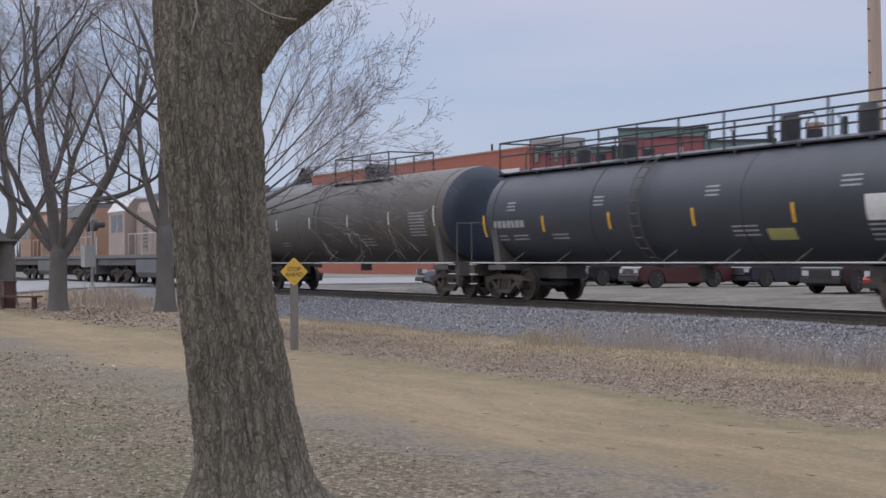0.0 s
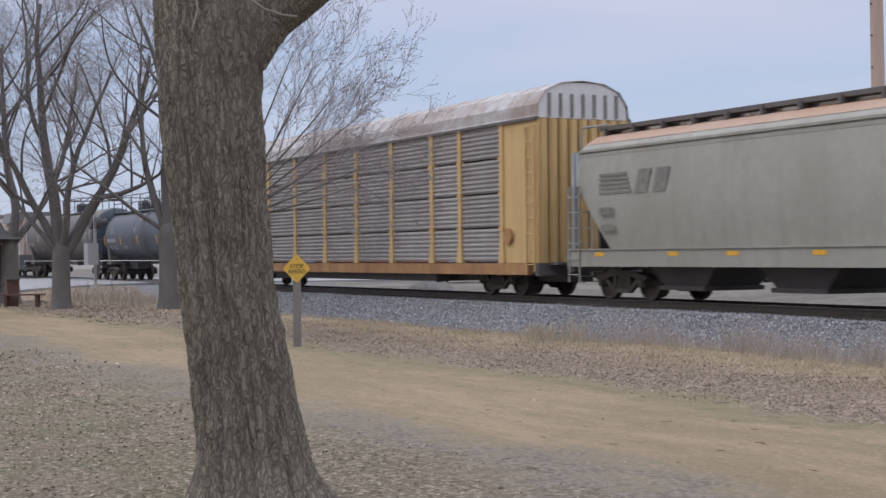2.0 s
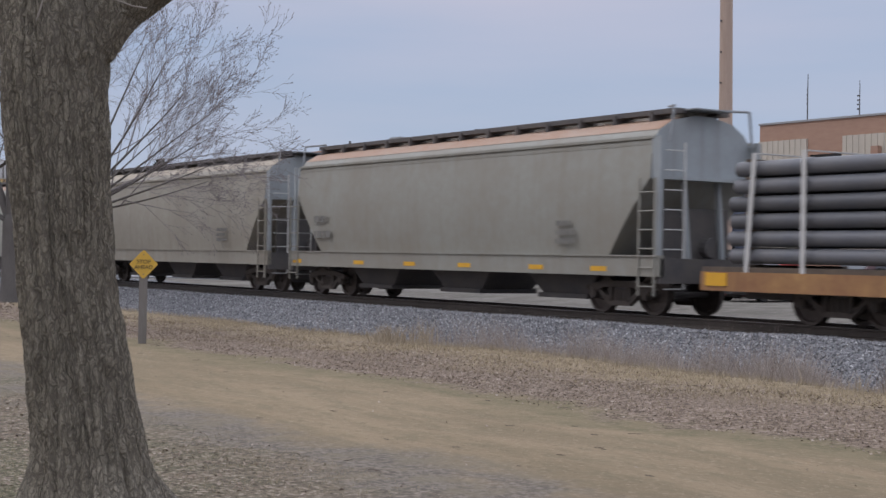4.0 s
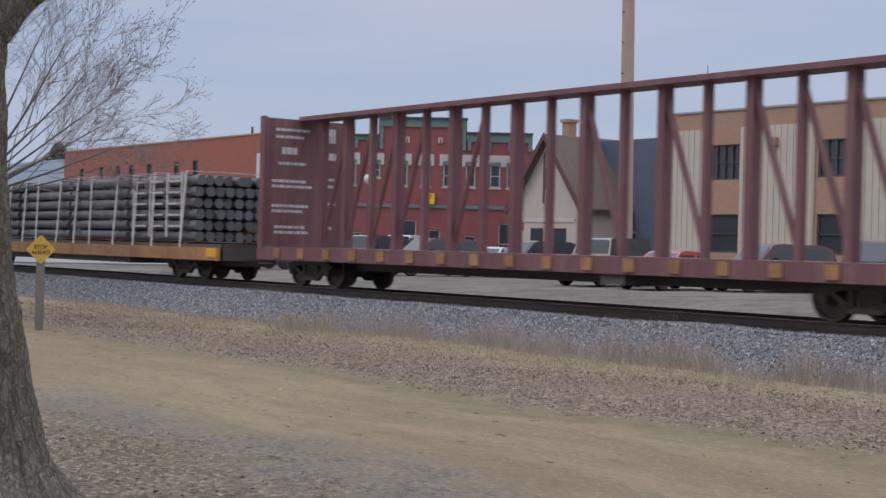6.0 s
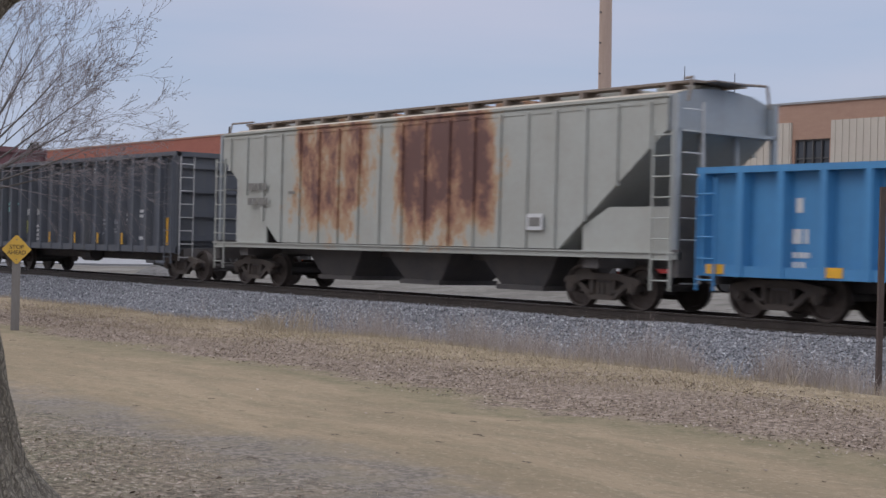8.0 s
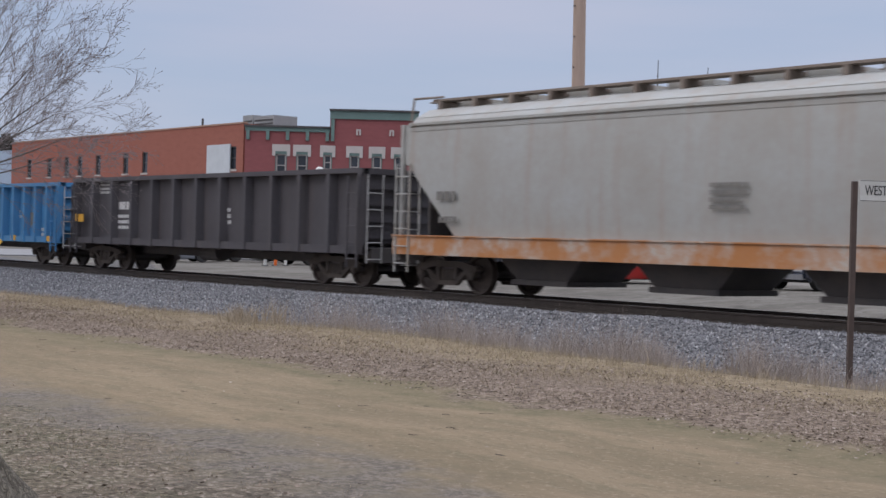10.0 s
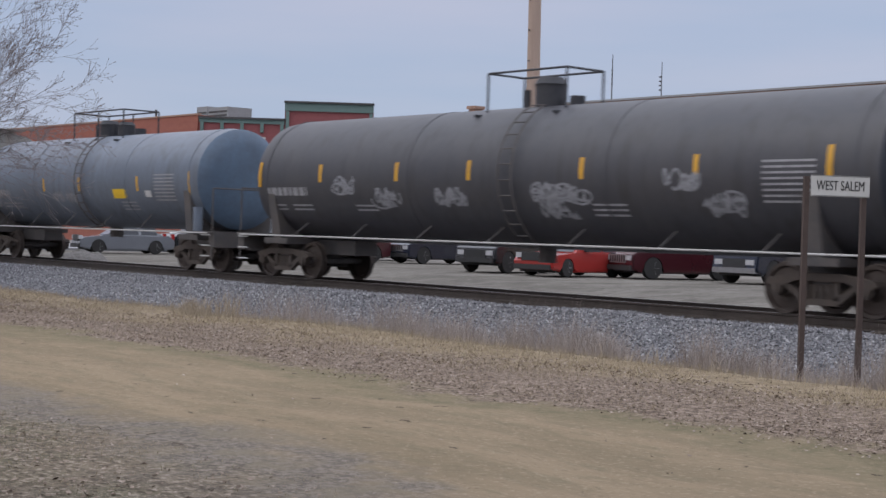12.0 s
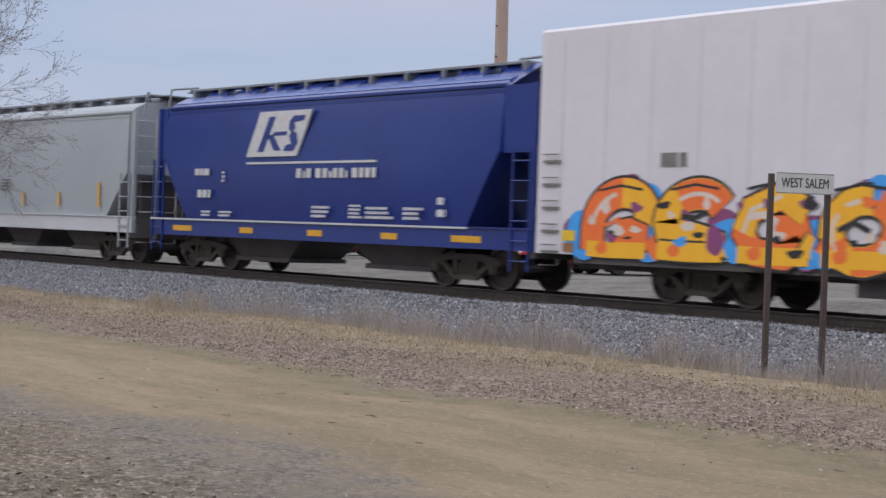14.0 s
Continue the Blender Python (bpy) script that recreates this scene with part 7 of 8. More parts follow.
    unit = thing("rooftop_unit", "grey sheet metal rooftop air unit", "air unit", pose(-103, 62, g + 9.3))
    for a, w, h in ((0, 1.6, 1.75), (1.75, 2.9, 1.6)):
        bm = B()
        box(bm, a, a + w, 0, 2.2, 0, h)
        part("housing", bm, GREY_METAL, unit)
        for k in range(4):
            bm = B()
            box(bm, a + .15, a + w - .15, -.04, -.002, .3 + k * .3, .42 + k * .3)
            part("louvre", bm, DARK_ROOF, unit)
    # cream and tan hall
    L = 45.0
    x0 = -57.4
    wins, panels = [], []
    for k in range(6):
        a = .0 + k * 7.2
        panels.append((a if k else .02, a + (3.45 if k == 0 else 4.75) - (0 if k == 0 else 1.3)))
    pan = [(.02, 3.45), (5.9, 10.66), (13.06, 17.8), (20.2, 24.9), (27.3, 32.0), (34.4, 39.1), (41.5, 44.9)]
    wins = [(a[1] + .15, b_[0] - .15, 5.2, 7.05) for a, b_ in zip(pan, pan[1:])]
    lows = [(a[1] + .15, b_[0] - .15, 1.4, 3.4) for a, b_ in zip(pan, pan[1:])]
    b = building("cream_hall", "cream block and tan brick hall with flat roof", pose(x0, 58, g), L, 8.8, 20, TAN_BRICK, wins + lows, frame=DARK_ROOF)
    for a, c in pan:
        bm = B()
        box(bm, a, c, -.12, -.003, .1, 7.9)
        pan_ = part("block_panel", bm, CREAM_BLOCK, b, "ribbed cream block panel")
        x = a + .15
        while x < c - .15:
            bm = B()
            box(bm, x, x + .12, -.16, -.121, .1, 7.9)
            part("rib", bm, CREAM_BLOCK, pan_)
            x += .4
    for x0_, x1_, z0, z1 in wins:
        for f in (.25, .5, .75):
            bm = B()
            x = x0_ + (x1_ - x0_) * f
            box(bm, x - .04, x + .04, .06, .165, z0, z1)
            part("mullion", bm, DARK_ROOF, b)
    bm = B()
    box(bm, -.05, L + .05, -.08, .32, 8.8, 8.9)
    part("coping", bm, GREY_METAL, b)
    bm = B()
    box(bm, 8.0, 8.45, -.45, -.17, 6.85, 7.25)
    part("wall_lamp", bm, TAN_BRICK, b, "boxy wall lamp")
    for x, y, z0, z1, lab in ((-55.4, 59.5, 8.0, 11.55, "thin rooftop antenna mast"), (-56.8, 65.2, 8.0, 11.8, "thin rooftop antenna with small fins")):
        m = thing("antenna", lab, "antenna", pose(x, y, g))
        bm = B()
        rod(bm, (0, 0, z0), (0, 0, z1), .045, 6, .02)
        part("mast", bm, DARK_ROOF, m)
        bm = B()
        for k in range(4):
            box(bm, -.18 if z1 > 11.7 else -.06, .02, -.02, .02, z1 - .9 - k * .25, z1 - .82 - k * .25)
        part("elements", bm, DARK_ROOF, m)
    # half-timbered gable house with chimney
    h = thing("gable_house", "small half-timbered house with steep shingled roof", "house", pose(-71.2, 62, g))
    bm = B()
    prism_y(bm, [(-3.2, 0), (3.2, 0), (3.2, 4.3), (0, 8.4), (-3.2, 4.3)], 0, 9)
    part("wall", bm, STUCCO, h)
    for sg in (-1, 1):
        bm = B()
        prism_y(bm, [(0, 8.42), (0, 8.72), (sg * 3.75, 3.92), (sg * 3.6, 3.72)], -.45, 9.3)
        part("roof_slope", bm, SHINGLE, h, "brown shingled roof")
        bm = B()
        prism_y(bm, [(0, 8.35), (0, 8.8), (sg * 3.8, 3.95), (sg * 3.6, 3.6)], -.55, -.453)
        part("bargeboard", bm, TIMBER_TRIM, h, "dark red bargeboard")
        bm = B()
        prism_y(bm, [(sg * .35, 4.3), (sg * .5, 4.3), (sg * .5, 7.4), (sg * .35, 7.6)], -.05, -.003)
        part("timber", bm, TIMBER_TRIM, h)
    bm = B()
    prism_y(bm, [(-.35, 5.2), (.35, 5.2), (.35, 6.4), (0, 7.0), (-.35, 6.4)], -.04, -.003)
    part("window", bm, PANE, h)
    bm = B()
    box(bm, -.5, .1, 1.5, 2.2, 7.6, 9.6)
    box(bm, -.6, .2, 1.4, 2.3, 9.6, 9.8)
    part("chimney", bm, TAN_BRICK, h)
    bm = B()
    box(bm, -2.6, 2.6, -.06, -.003, 3.1, 3.35)
    part("fascia", bm, STONE_TRIM, h)
    for x in (-1.6, .6):
        bm = B()
        box(bm, x, x + 1.2, -.05, -.003, .9, 2.7)
        part("window", bm, PANE, h)
    building("grey_block", "low grey building with dark flat cornice", pose(-78.2, 67, g), 6.4, 8.5, 12, SLATE_BLUE, [(1, 2, 5, 6.5), (3.5, 4.5, 5, 6.5)], frame=STONE_TRIM)
    building("slate_blue_block", "slate blue sided building with flat roof", pose(-71.3, 66, g), 13.5, 8.5, 14, SLATE_BLUE, [(3, 4, 1, 2.6), (7, 8, 1, 2.6)], frame=STONE_TRIM)
    bm = B()
    rod(bm, (-72.5, 70, 7.6), (-72.5, 70, 9.4), .4, 14)
    tagged(part("roof_vent", bm, GREY_METAL), "round grey sheet metal roof vent", "vent")
    building("pale_blue_block", "pale blue sided building with flat roof", pose(-206, 75, g), 25, 11.5, 16, PALE_BLUE, [(6, 7.5, 6, 8), (12, 13.5, 6, 8)], frame=STONE_TRIM)


make_town()


# ---------------------------------------------------------------- parked vehicles
TYRE = surf("black_tyre", (0.022, 0.022, 0.022), (0.04, 0.038, 0.036), 8, 0.5, 0.85)
ALLOY = surf("alloy_rim", (0.45, 0.45, 0.46), (0.3, 0.3, 0.31), 8, 0.5, 0.35, 0.8)
LAMP = glass_mat("lamp_glass", (0.45, 0.45, 0.46))
TAIL = glass_mat("tail_lamp", (0.35, 0.02, 0.02))
TRIM_BLACK = surf("black_plastic_trim", (0.025, 0.025, 0.026), (0.04, 0.04, 0.04), 4, 0.4, 0.6)


def car_paint(name, c):
    m = surf(name, c, tuple(v * .85 for v in c), 2, .4, .25)
    m.node_tree.nodes["Principled BSDF"].inputs["Coat Weight"].default_value = .6
    return m


def vehicle(name, label, at, kind, paint):
    """Local x forwards; the origin on the ground under the middle."""
    dims = {"suv": (4.8, 1.92, 1.75, .40, .22), "car": (4.6, 1.82, 1.42, .33, .17), "pickup": (5.8, 2.0, 1.92, .42, .3), "jeep": (4.3, 1.88, 1.84, .42, .3)}
    Ln, W, H, wr, clear = dims[kind]
    v = thing(name, label, "vehicle", at, group="parked vehicles")
    h2, w2 = Ln / 2, W / 2
    belt = H * .60
    ax = (-h2 + .92, h2 - .9)
    # body side outline with wheel arches
    out = [(-h2, clear + .1)]
    for a in ax:
        out.append((a - wr - .07, clear))
        for k in range(7):
            t = math.pi - math.pi * k / 6
            out.append((a + (wr + .07) * math.cos(t), wr + (wr + .07) * math.sin(t)))
        out.append((a + wr + .07, clear))
    hood = belt - (.06 if kind != "car" else .1)
    out += [(h2 - .03, clear + .12), (h2, .55), (h2 - .06, hood - .12), (h2 - .25, hood), (h2 - 1.35, belt + .02)]
    if kind == "pickup":
        out += [(-.55, belt + .02), (-.58, belt - .02), (-h2 + .03, belt - .02), (-h2, .7)]
    else:
        out += [(-h2 + .25, belt + .03), (-h2 + .02, belt - .15), (-h2 - .02, .6)]
    bm = B()
    prism_y(bm, out, -w2, w2)
    bmesh.ops.bevel(bm, geom=[e for e in bm.edges if abs(e.verts[0].co.y - e.verts[1].co.y) < .01], offset=.05, segments=2, affect="EDGES")
    body = part("body", bm, paint, v)
    # cabin
    if kind == "pickup":
        cab = [(h2 - 1.5, belt), (h2 - 2.25, H - .05), (h2 - 2.5, H), (-.35, H), (-.5, H - .06), (-.58, belt)]
    elif kind == "car":
        cab = [(h2 - 1.3, belt), (h2 - 2.05, H - .06), (h2 - 2.4, H), (-h2 + 1.5, H - .03), (-h2 + .5, belt)]
    elif kind == "jeep":
        cab = [(h2 - 1.3, belt), (h2 - 1.6, H - .05), (h2 - 1.75, H), (-h2 + .1, H), (-h2 + .05, belt)]
    else:
        cab = [(h2 - 1.25, belt), (h2 - 1.95, H - .06), (h2 - 2.3, H), (-h2 + .7, H - .02), (-h2 + .25, H - .15), (-h2 + .08, belt)]
    bm = B()
    inner = .16
    n = len(cab)
    loft(bm, [[(x, y0 * (1 - (inner / w2) * max(0, (z - belt) / (H - belt))), z) for x, z in cab] for y0 in (-w2 + .04, w2 - .04)])
    part("cabin", bm, paint, v)
    cx0, cx1 = min(p[0] for p in cab), max(p[0] for p in cab)
    for sg in (-1, 1):
        span = (cx0 + .35, cx1 - .75)
        m_ = (span[0] + span[1]) / 2
        for a, c in ((span[0], m_ - .05), (m_ + .05, span[1] + .1)):
            bm = B()
            za, zb = belt + .06, H - .16
            ya = sg * (w2 - .04 - inner * .1 + .006)
            yb = sg * (w2 - .04 - inner * ((zb - belt) / (H - belt)) + .008)
            bm.faces.new([bm.verts.new(p) for p in ((a, ya, za), (c + .12 * (c > m_), ya, za), (c, yb, zb), (a + .1, yb, zb))])
            part("side_window", bm, PANE, v)
        bm = B()
        box(bm, h2 - .16, h2 + .012, sg * (w2 - .34) - .2, sg * (w2 - .34) + .2, .66, .84)
        part("headlight", bm, LAMP, v)
        bm = B()
        box(bm, -h2 - .012, -h2 + .12, sg * (w2 - .2) - .12, sg * (w2 - .2) + .12, .72, 1.0)
        part("tail_light", bm, TAIL, v)
        bm = B()
        box(bm, cx1 - .75, cx1 - .6, sg * w2 - .02 * sg, sg * (w2 + .17), belt + .05, belt + .2)
        part("mirror", bm, TRIM_BLACK, v)
    bm = B()
    (xa, za), (xb, zb) = cab[0], cab[1]
    bm.faces.new([bm.verts.new(p) for p in ((xa - .04, -w2 + .14, za + .05), (xa - .04, w2 - .14, za + .05), (xb + .04, w2 - .28, zb - .03), (xb + .04, -w2 + .28, zb - .03))])
    for q in bm.verts:
        q.co.x += .012
    part("windscreen", bm, PANE, v)
    bm = B()
    box(bm, h2 - .1, h2 + .02, -.5, .5, .56, .86)
    part("grille", bm, TRIM_BLACK if kind != "suv" else ALLOY, v)
    if kind in ("suv", "jeep"):
        for k in range(7):
            bm = B()
            box(bm, h2 + .02, h2 + .03, -.47 + k * .145, -.40 + k * .145, .6, .83)
            part("grille_slot", bm, TRIM_BLACK, v)
    for x, s in ((h2, 1), (-h2, -1)):
        bm = B()
        box(bm, min(x - s * .15, x + s * .06), max(x - s * .15, x + s * .06), -w2 + .08, w2 - .08, clear + .08, clear + .26)
        part("bumper", bm, TRIM_BLACK if kind != "pickup" else ALLOY, v)
    bm = B()
    box(bm, -h2 + .3, h2 - .3, -w2 + .1, w2 - .1, clear - .02, clear + .1)
    part("floor_pan", bm, TRIM_BLACK, v)
    for a in ax:
        for sg in (-1, 1):
            bm = B()
            y0, y1 = sg * (w2 - .24), sg * (w2 - .01)
            lathe = [(y0, wr * .6), (y0, wr * .96), (y0 + sg * .04, wr), (y1 - sg * .04, wr), (y1, wr * .95), (y1, wr * .66)]
            loft(bm, [[(a + r * math.cos(2 * math.pi * k / 24), y, wr + r * math.sin(2 * math.pi * k / 24)) for k in range(24)] for y, r in lathe])
            wh = part("wheel", bm, TYRE, v)
            bm = B()
            loft(bm, [[(a + r * math.cos(2 * math.pi * k / 24), y, wr + r * math.sin(2 * math.pi * k / 24)) for k in range(24)]
                      for y, r in ((y1 - sg * .1, wr * .67), (y1 - sg * .012, wr * .68), (y1 - sg * .012, wr * .6), (y1 - sg * .05, wr * .58))])
            for k in range(6):
                t = 2 * math.pi * k / 6
                rod(bm, (a, y1 - sg * .035, wr), (a + wr * .62 * math.cos(t), y1 - sg * .03, wr + wr * .62 * math.sin(t)), .035, 5)
            part("rim", bm, ALLOY, wh)
    return v


def make_vehicles():
    maroon = car_paint("maroon_car_paint", (.055, .010, .014))
    red = car_paint("red_car_paint", (.36, .035, .03))
    black = car_paint("black_car_paint", (.02, .022, .025))
    navy = car_paint("navy_car_paint", (.016, .022, .038))
    silver = car_paint("silver_car_paint", (.42, .44, .47))
    pewter = car_paint("pewter_car_paint", (.16, .17, .19))
    white = car_paint("white_car_paint", (.62, .63, .64))
    g = -.16
    # nose of each towards the railway, slightly askew
    for kind, paint, label, x, y, rz in (
            ("pickup", navy, "dark navy pickup truck parked facing the railway", -31.5, 43.2, -92),
            ("suv", maroon, "maroon sport utility vehicle with chrome grille", -35.7, 41.9, -104),
            ("car", red, "faded red coupe parked on the gravel lot", -37.7, 38.7, -84),
            ("jeep", black, "black off-road vehicle with alloy wheels", -41.4, 38.9, -78),
            ("suv", maroon, "maroon sport utility vehicle with round headlights", -54.4, 40.3, -96),
            ("suv", navy, "dark blue sport utility vehicle on the gravel lot", -53.0, 45.2, -92),
            ("car", pewter, "pewter grey sedan parked on the gravel lot", -64.3, 34.8, -104),
            ("pickup", silver, "silver pickup truck parked before the storefront", -63.2, 45.2, -75),
            ("suv", white, "white sport utility vehicle parked before the storefront", -70.5, 45.5, -75),
            ("car", navy, "dark blue sedan parked before the storefront", -66.3, 46.8, -75),
            ("jeep", black, "black off-road vehicle parked before the storefront", -60.9, 41.2, -84),
            ("suv", black, "black sport utility vehicle parked near the marker posts", -66.2, 40.6, -90),
            ("pickup", white, "white pickup truck parked along the street", -76.5, 47.0, -60),
            ("car", silver, "silver car parked near the gable house", -58.9, 47.5, -65)):
        vehicle({"pickup": "pickup_truck", "suv": "sport_utility_vehicle", "car": "car", "jeep": "off_road_vehicle"}[kind], label, pose(x, y, g, 0, 0, rz), kind, paint)


make_vehicles()


# ---------------------------------------------------------------- signs, poles, shelter
POST_GREY = surf("weathered_grey_post", (0.20, 0.185, 0.17), (0.13, 0.115, 0.10), 5, 0.6, 0.9, stretch=(1, 1, .2))
POST_RUST = surf("rusty_brown_post", (0.085, 0.06, 0.05), (0.05, 0.035, 0.03), 5, 0.6, 0.8)
SIGN_YELLOW = surf("faded_sign_yellow", (0.62, 0.38, 0.05), (0.52, 0.31, 0.05), 3, 0.5, 0.5)
SIGN_WHITE = surf("aged_sign_white", (0.58, 0.58, 0.55), (0.46, 0.45, 0.42), 6, 0.6, 0.6)
SIGN_BLACK = surf("sign_black", (0.02, 0.02, 0.02), (0.04, 0.04, 0.04), 5, 0.4, 0.6)
SIGN_RED = surf("sign_red", (0.42, 0.03, 0.035), (0.34, 0.03, 0.03), 3, 0.4, 0.5)
POLE_WOOD = surf("tan_utility_pole_wood", (0.44, 0.335, 0.27), (0.33, 0.24, 0.19), 6, 0.6, 0.9, bump=0.4, stretch=(1, 1, .08))


def make_stop_ahead():
    yaw = 68
    s = thing("stop_ahead_sign", "yellow diamond trail sign on a grey wooden post", "sign", pose(-25.6, 10.2, -.52, 0, 0, yaw))
    bm = B()
    box(bm, -.075, .075, -.06, .06, 0, 1.62)
    part("post", bm, POST_GREY, s)
    bm = B()
    d = .255
    prism_y(bm, [(-d, 1.48), (-d + .02, 1.455), (-.02, 1.48 - d), (.02, 1.48 - d), (d - .02, 1.455), (d, 1.48), (d - .02, 1.505), (.02, 1.48 + d), (-.02, 1.48 + d), (-d + .02, 1.505)], -.075, -.063)
    panel = part("panel", bm, SIGN_YELLOW, s, "yellow diamond panel")
    words("STOP", .105, SIGN_BLACK, panel, pose(0, -.078, 1.525, 90), squash=1.0)
    words("AHEAD", .105, SIGN_BLACK, panel, pose(0, -.078, 1.425, 90), squash=.95)
    bm = B()
    for z in (1.3, 1.66):
        rod(bm, (0, -.082, z), (0, -.074, z), .012, 8)
    part("bolts", bm, POST_GREY, panel)


def make_place_sign():
    a, b = Vector((-11.72, 16.42, 0)), Vector((-11.3, 17.12, 0))
    ang = math.degrees(math.atan2(b.y - a.y, b.x - a.x))
    w = (b - a).length
    s = thing("place_name_sign", "white station name board on two rusty posts", "sign", pose(a.x, a.y, -.6, 0, 0, ang))
    for x in (0, w):
        bm = B()
        box(bm, x - .035, x + .035, -.03, .03, -.3, 2.72 if x == 0 else 2.55)
        for k in range(7):
            rod(bm, (x, -.034, .3 + .33 * k), (x, -.029, .3 + .33 * k), .012, 6)
        part("post", bm, POST_RUST, s)
    bm = B()
    box(bm, .05, w + .06, -.055, -.035, 2.46, 2.74)
    panel = part("board", bm, SIGN_WHITE, s, "white name board")
    words("WEST SALEM", .185, SIGN_BLACK, panel, pose(w / 2 + .055, -.058, 2.6, 90), squash=.64)
    bm = B()
    for x0, x1, z0, z1 in ((.055, w + .055, 2.465, 2.472), (.055, w + .055, 2.728, 2.735)):
        box(bm, x0, x1, -.057, -.0551, z0, z1)
    part("border", bm, SIGN_BLACK, panel)


def make_utility_pole():
    p = thing("utility_pole", "tall tan wooden utility pole", "pole", pose(-48.55, 47, -.3, 0, -.8, 0))
    bm = B()
    rod(bm, (0, 0, 0), (0, 0, 19), .34, 18, .26)
    part("shaft", bm, POLE_WOOD, p, smooth=True)
    bm = B()
    for z in np.arange(4, 18, 1.4):
        rod(bm, (.0, -.36, z), (.0, -.25, z), .04, 6)
    part("bolts", bm, DARK_ROOF, p)


def make_street_signs():
    s = thing("stop_sign", "red octagonal stop sign on a thin post", "sign", pose(-59.9, 50, -.15, 0, 0, 50))
    bm = B()
    rod(bm, (0, 0, 0), (0, 0, 2.95), .035, 8)
    part("post", bm, POST_GREY, s)
    bm = B()
    prism_y(bm, [(.42 * math.cos(math.pi / 8 + k * math.pi / 4), 2.55 + .42 * math.sin(math.pi / 8 + k * math.pi / 4)) for k in range(8)], -.06, -.04)
    panel = part("panel", bm, SIGN_RED, s, "red octagon")
    words("STOP", .28, WHITE, panel, pose(0, -.063, 2.55, 90), squash=.95)
    lamp = thing("street_lamp", "dark post-top globe street lamp", "lamp", pose(-74, 50, -.15))
    bm = B()
    rod(bm, (0, 0, 0), (0, 0, .8), .16, 12, .1)
    rod(bm, (0, 0, .8), (0, 0, 5.0), .07, 10, .05)
    part("post", bm, DARK_ROOF, lamp)
    bm = B()
    bmesh.ops.create_uvsphere(bm, u_segments=16, v_segments=10, radius=.3, matrix=pose(0, 0, 5.35))
    part("globe", bm, SIGN_WHITE, lamp, "white globe", True)
    for x, y, paint, lab in ((-58.0, 36.3, SIGN_WHITE, "white marker post on the gravel lot"), (-58.9, 38.0, SIGN_WHITE, "white marker post on the gravel lot"), (-58.4, 37.1, PAINTS["orange"], "leaning orange marker post on the gravel lot")):
        m = thing("marker_post", lab, "post", pose(x, y, -.2, 0, 8 if "orange" in lab else 0, 0), group="marker posts")
        bm = B()
        rod(bm, (0, 0, 0), (0, 0, 1.25), .07, 10)
        part("tube", bm, paint, m)
        bm = B()
        rod(bm, (0, 0, 0), (0, 0, .06), .18, 10)
        part("foot", bm, TRIM_BLACK, m)


def make_crossing_signal():
    s = thing("crossing_signal", "grey level crossing signal with control box", "signal", pose(-68.6, 17.3, -.3))
    bm = B()
    rod(bm, (0, 0, 0), (0, 0, .3), .3, 12, .18)
    rod(bm, (0, 0, .3), (0, 0, 3.9), .075, 10)
    part("mast", bm, GREY_METAL, s)
    bm = B()
    box(bm, -.1, .65, -.5, .0, 1.2, 2.2)
    part("control_box", bm, GREY_METAL, s, "grey steel control box")
    bm = B()
    rod(bm, (-.55, 0, 3.15), (.55, 0, 3.15), .045, 8)
    part("crossarm", bm, GREY_METAL, s)
    for x in (-.5, .5):
        bm = B()
        rod(bm, (x, -.12, 3.15), (x, .1, 3.15), .28, 16)
        rod(bm, (x + .1, .1, 3.15), (x + .1, .42, 3.2), .15, 12)
        part("lamp_unit", bm, DARK_ROOF, s)


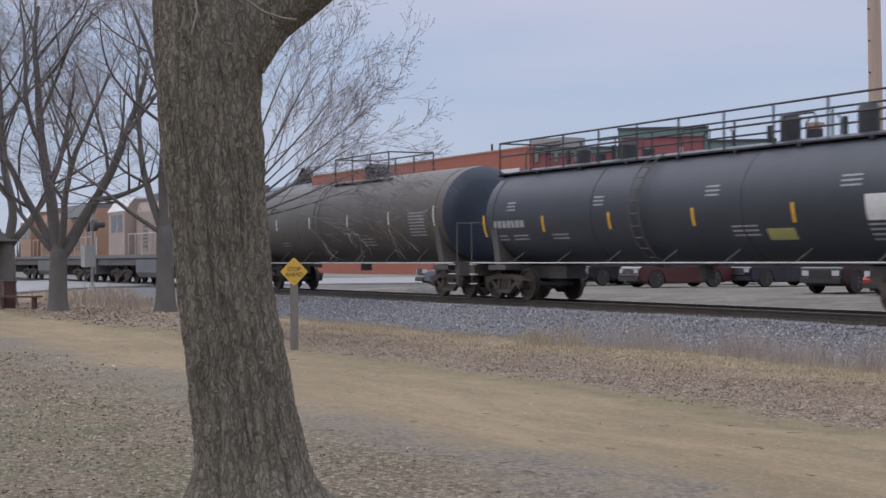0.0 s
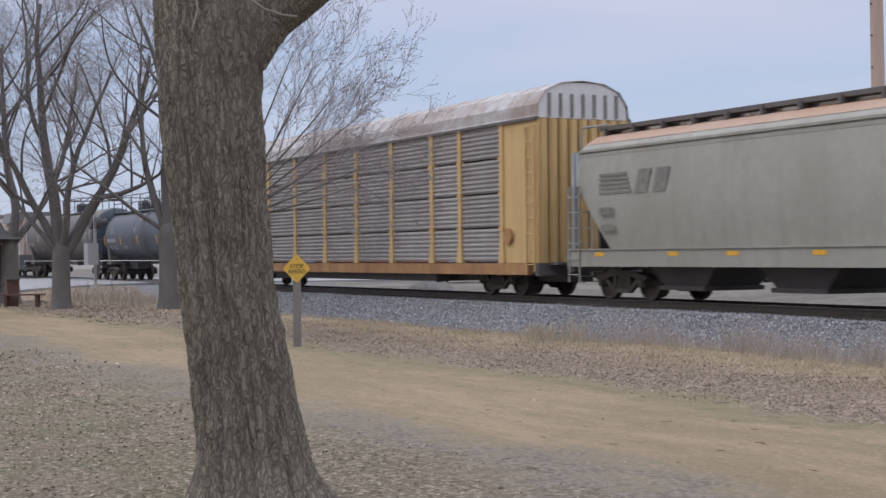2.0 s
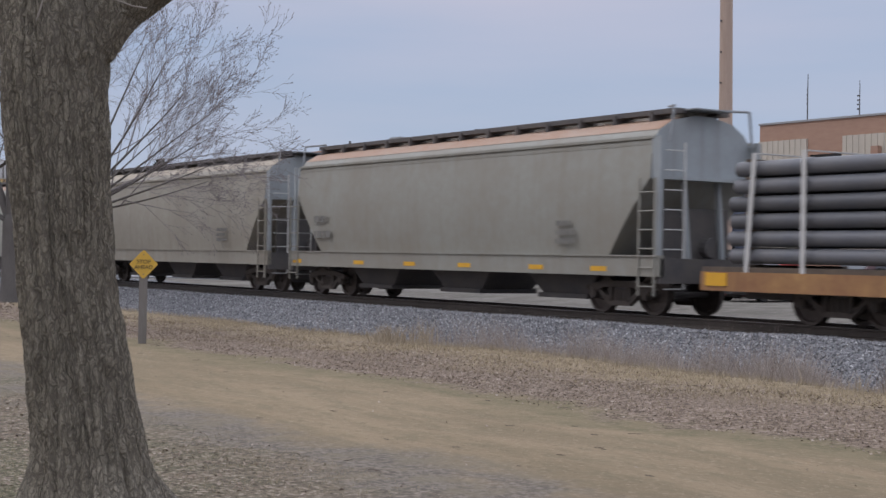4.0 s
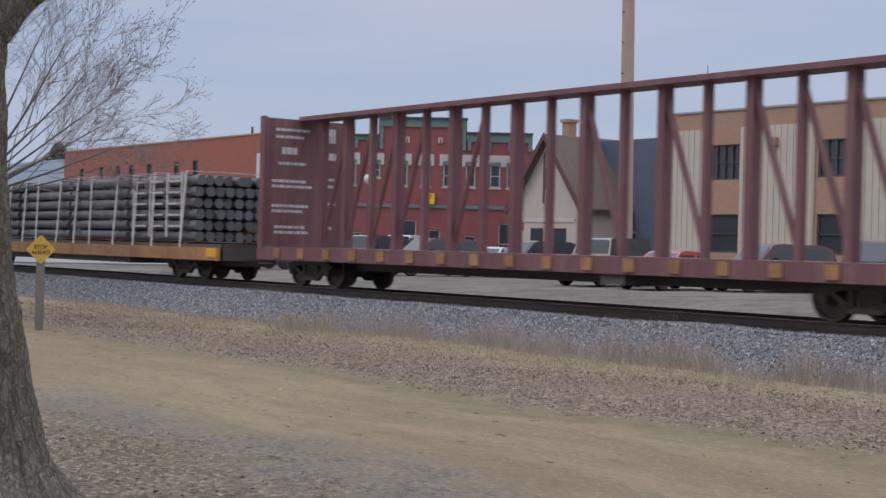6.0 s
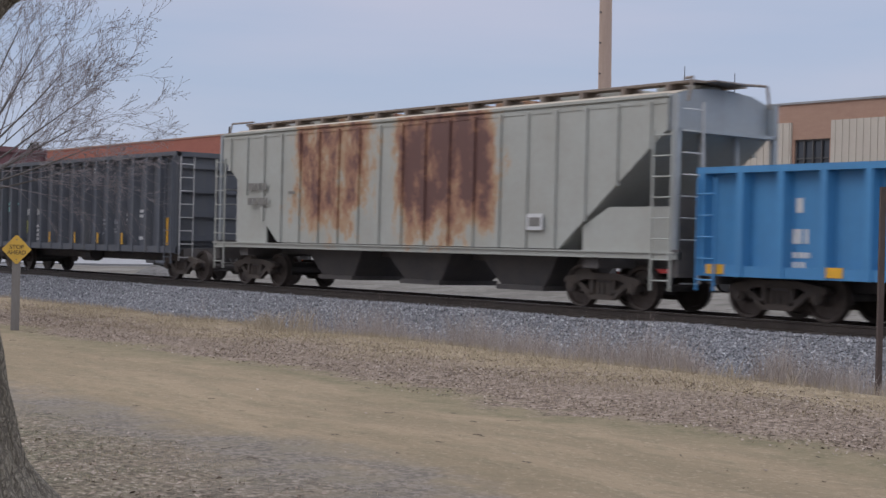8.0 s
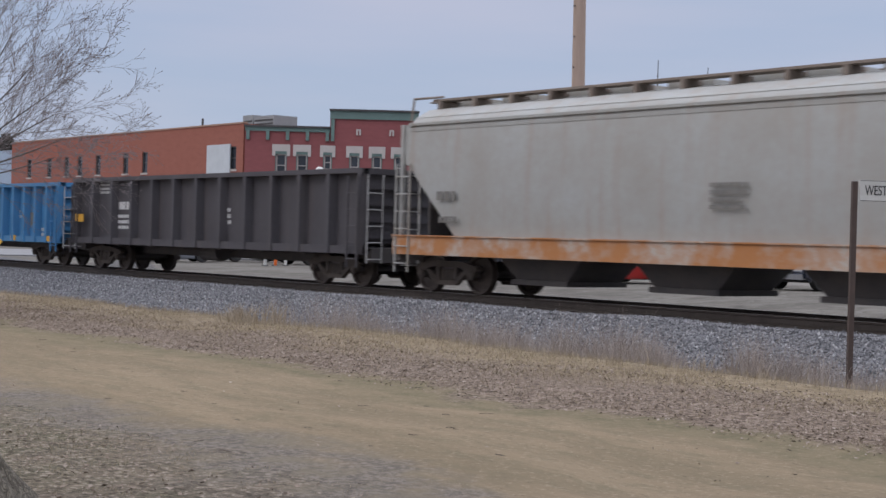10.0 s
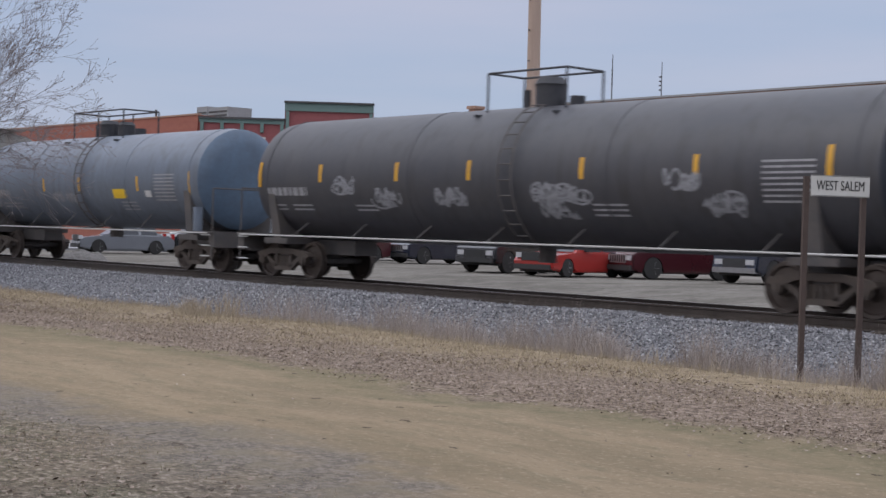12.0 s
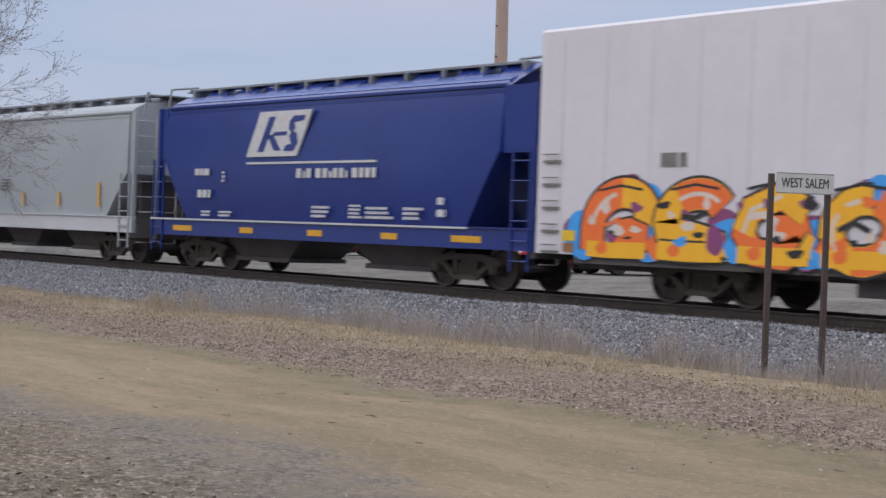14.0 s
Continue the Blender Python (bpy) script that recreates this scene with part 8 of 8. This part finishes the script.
def make_shelter():
    s = thing("park_shelter", "small dark-roofed park notice shelter with timber posts", "shelter", pose(-58.8, 9.4, -.5, 0, 0, 20))
    for x in (-1.6, 1.6):
        for y in (-.9, .9):
            bm = B()
            box(bm, x - .09, x + .09, y - .09, y + .09, 0, 2.5)
            part("post", bm, TIMBER_TRIM, s)
    bm = B()
    loft(bm, [[(-2.3, -1.6, 2.45), (2.3, -1.6, 2.45), (2.3, 1.6, 2.45), (-2.3, 1.6, 2.45)], [(-1.2, -.05, 3.4), (1.2, -.05, 3.4), (1.2, .05, 3.4), (-1.2, .05, 3.4)]])
    part("roof", bm, DARK_ROOF, s)
    bm = B()
    box(bm, -1.3, 1.3, -.05, .05, .7, 2.0)
    part("notice_board", bm, SIGN_WHITE, s)
    g = thing("picnic_bench", "dark plank bench beside the shelter", "bench", pose(-53.2, 10.8, -.52, 0, 0, 60))
    bm = B()
    box(bm, -.8, .8, -.2, .2, .42, .48)
    part("seat", bm, TIMBER_TRIM, g)
    for x in (-.55, .55):
        bm = B()
        box(bm, x - .05, x + .05, -.16, .16, 0, .42)
        part("leg", bm, TIMBER_TRIM, g)
    k = thing("litter_post", "square brown timber post box", "post", pose(-54.0, 10.6, -.52))
    bm = B()
    box(bm, -.2, .2, -.2, .2, 0, .95)
    part("box", bm, TIMBER_TRIM, k)
    bm = B()
    box(bm, -.24, .24, -.24, .24, .95, 1.02)
    part("cap", bm, DARK_ROOF, k)


make_stop_ahead()
make_place_sign()
make_utility_pole()
make_street_signs()
make_crossing_signal()
make_shelter()


def make_far_woods():
    rng = np.random.default_rng(77)
    V, F, M = [], [], []
    for k in range(5200):
        a = rng.uniform(radians(96), radians(178))
        r = rng.uniform(330, 480)
        x, y = r * math.cos(a), r * math.sin(a)
        if abs(y - TRACK_Y) < 9:
            continue
        h, w = rng.uniform(4, 9.5), rng.uniform(.1, .5)
        b = rng.uniform(-1, 1)
        i = len(V)
        V.extend([(x - w, y - w * b, -.3), (x + w, y + w * b, -.3), (x + rng.uniform(-1.2, 1.2), y, h)])
        F.append((i, i + 1, i + 2))
    scatter("far_woods", "distant bare grey-brown woods", "woods", V, F, [island("far_twigs", [(.10, .085, .085), (.17, .15, .15)])])
    # dark conifer behind the pale blue building
    t = thing("conifer", "distant dark green conifer", "tree", pose(-205, 84, -.15))
    bm = B()
    rod(bm, (0, 0, 0), (0, 0, 14.5), .28, 8, .05)
    part("trunk", bm, BARK_FAR, t)
    V, F = [], []
    for k in range(2600):
        f = rng.random() ** .8
        z = 4 + 10.5 * f
        r = (3.2 * (1 - f) ** .7 + .25) * rng.uniform(.35, 1.05)
        a = rng.random() * 6.28
        x, y = r * math.cos(a), r * math.sin(a)
        i = len(V)
        s = .35
        V.extend([(x + rng.normal() * s, y + rng.normal() * s, z + rng.normal() * s) for _ in range(3)])
        F.append((i, i + 1, i + 2))
    me = bpy.data.meshes.new("crown")
    me.from_pydata(V, [], F)
    me.materials.append(island("needles", [(.02, .028, .02), (.045, .055, .035)]))
    part("crown", me, None, t)


make_far_woods()


# ---------------------------------------------------------------- motion of the train
def motions():
    for car, s0 in TRAIN:
        walk(car, [(t, pose(s0 - gone(t), TRACK_Y, 0)) for t in (0.0, 3.5, 7.0, 10.5, 14.0)])


motions()
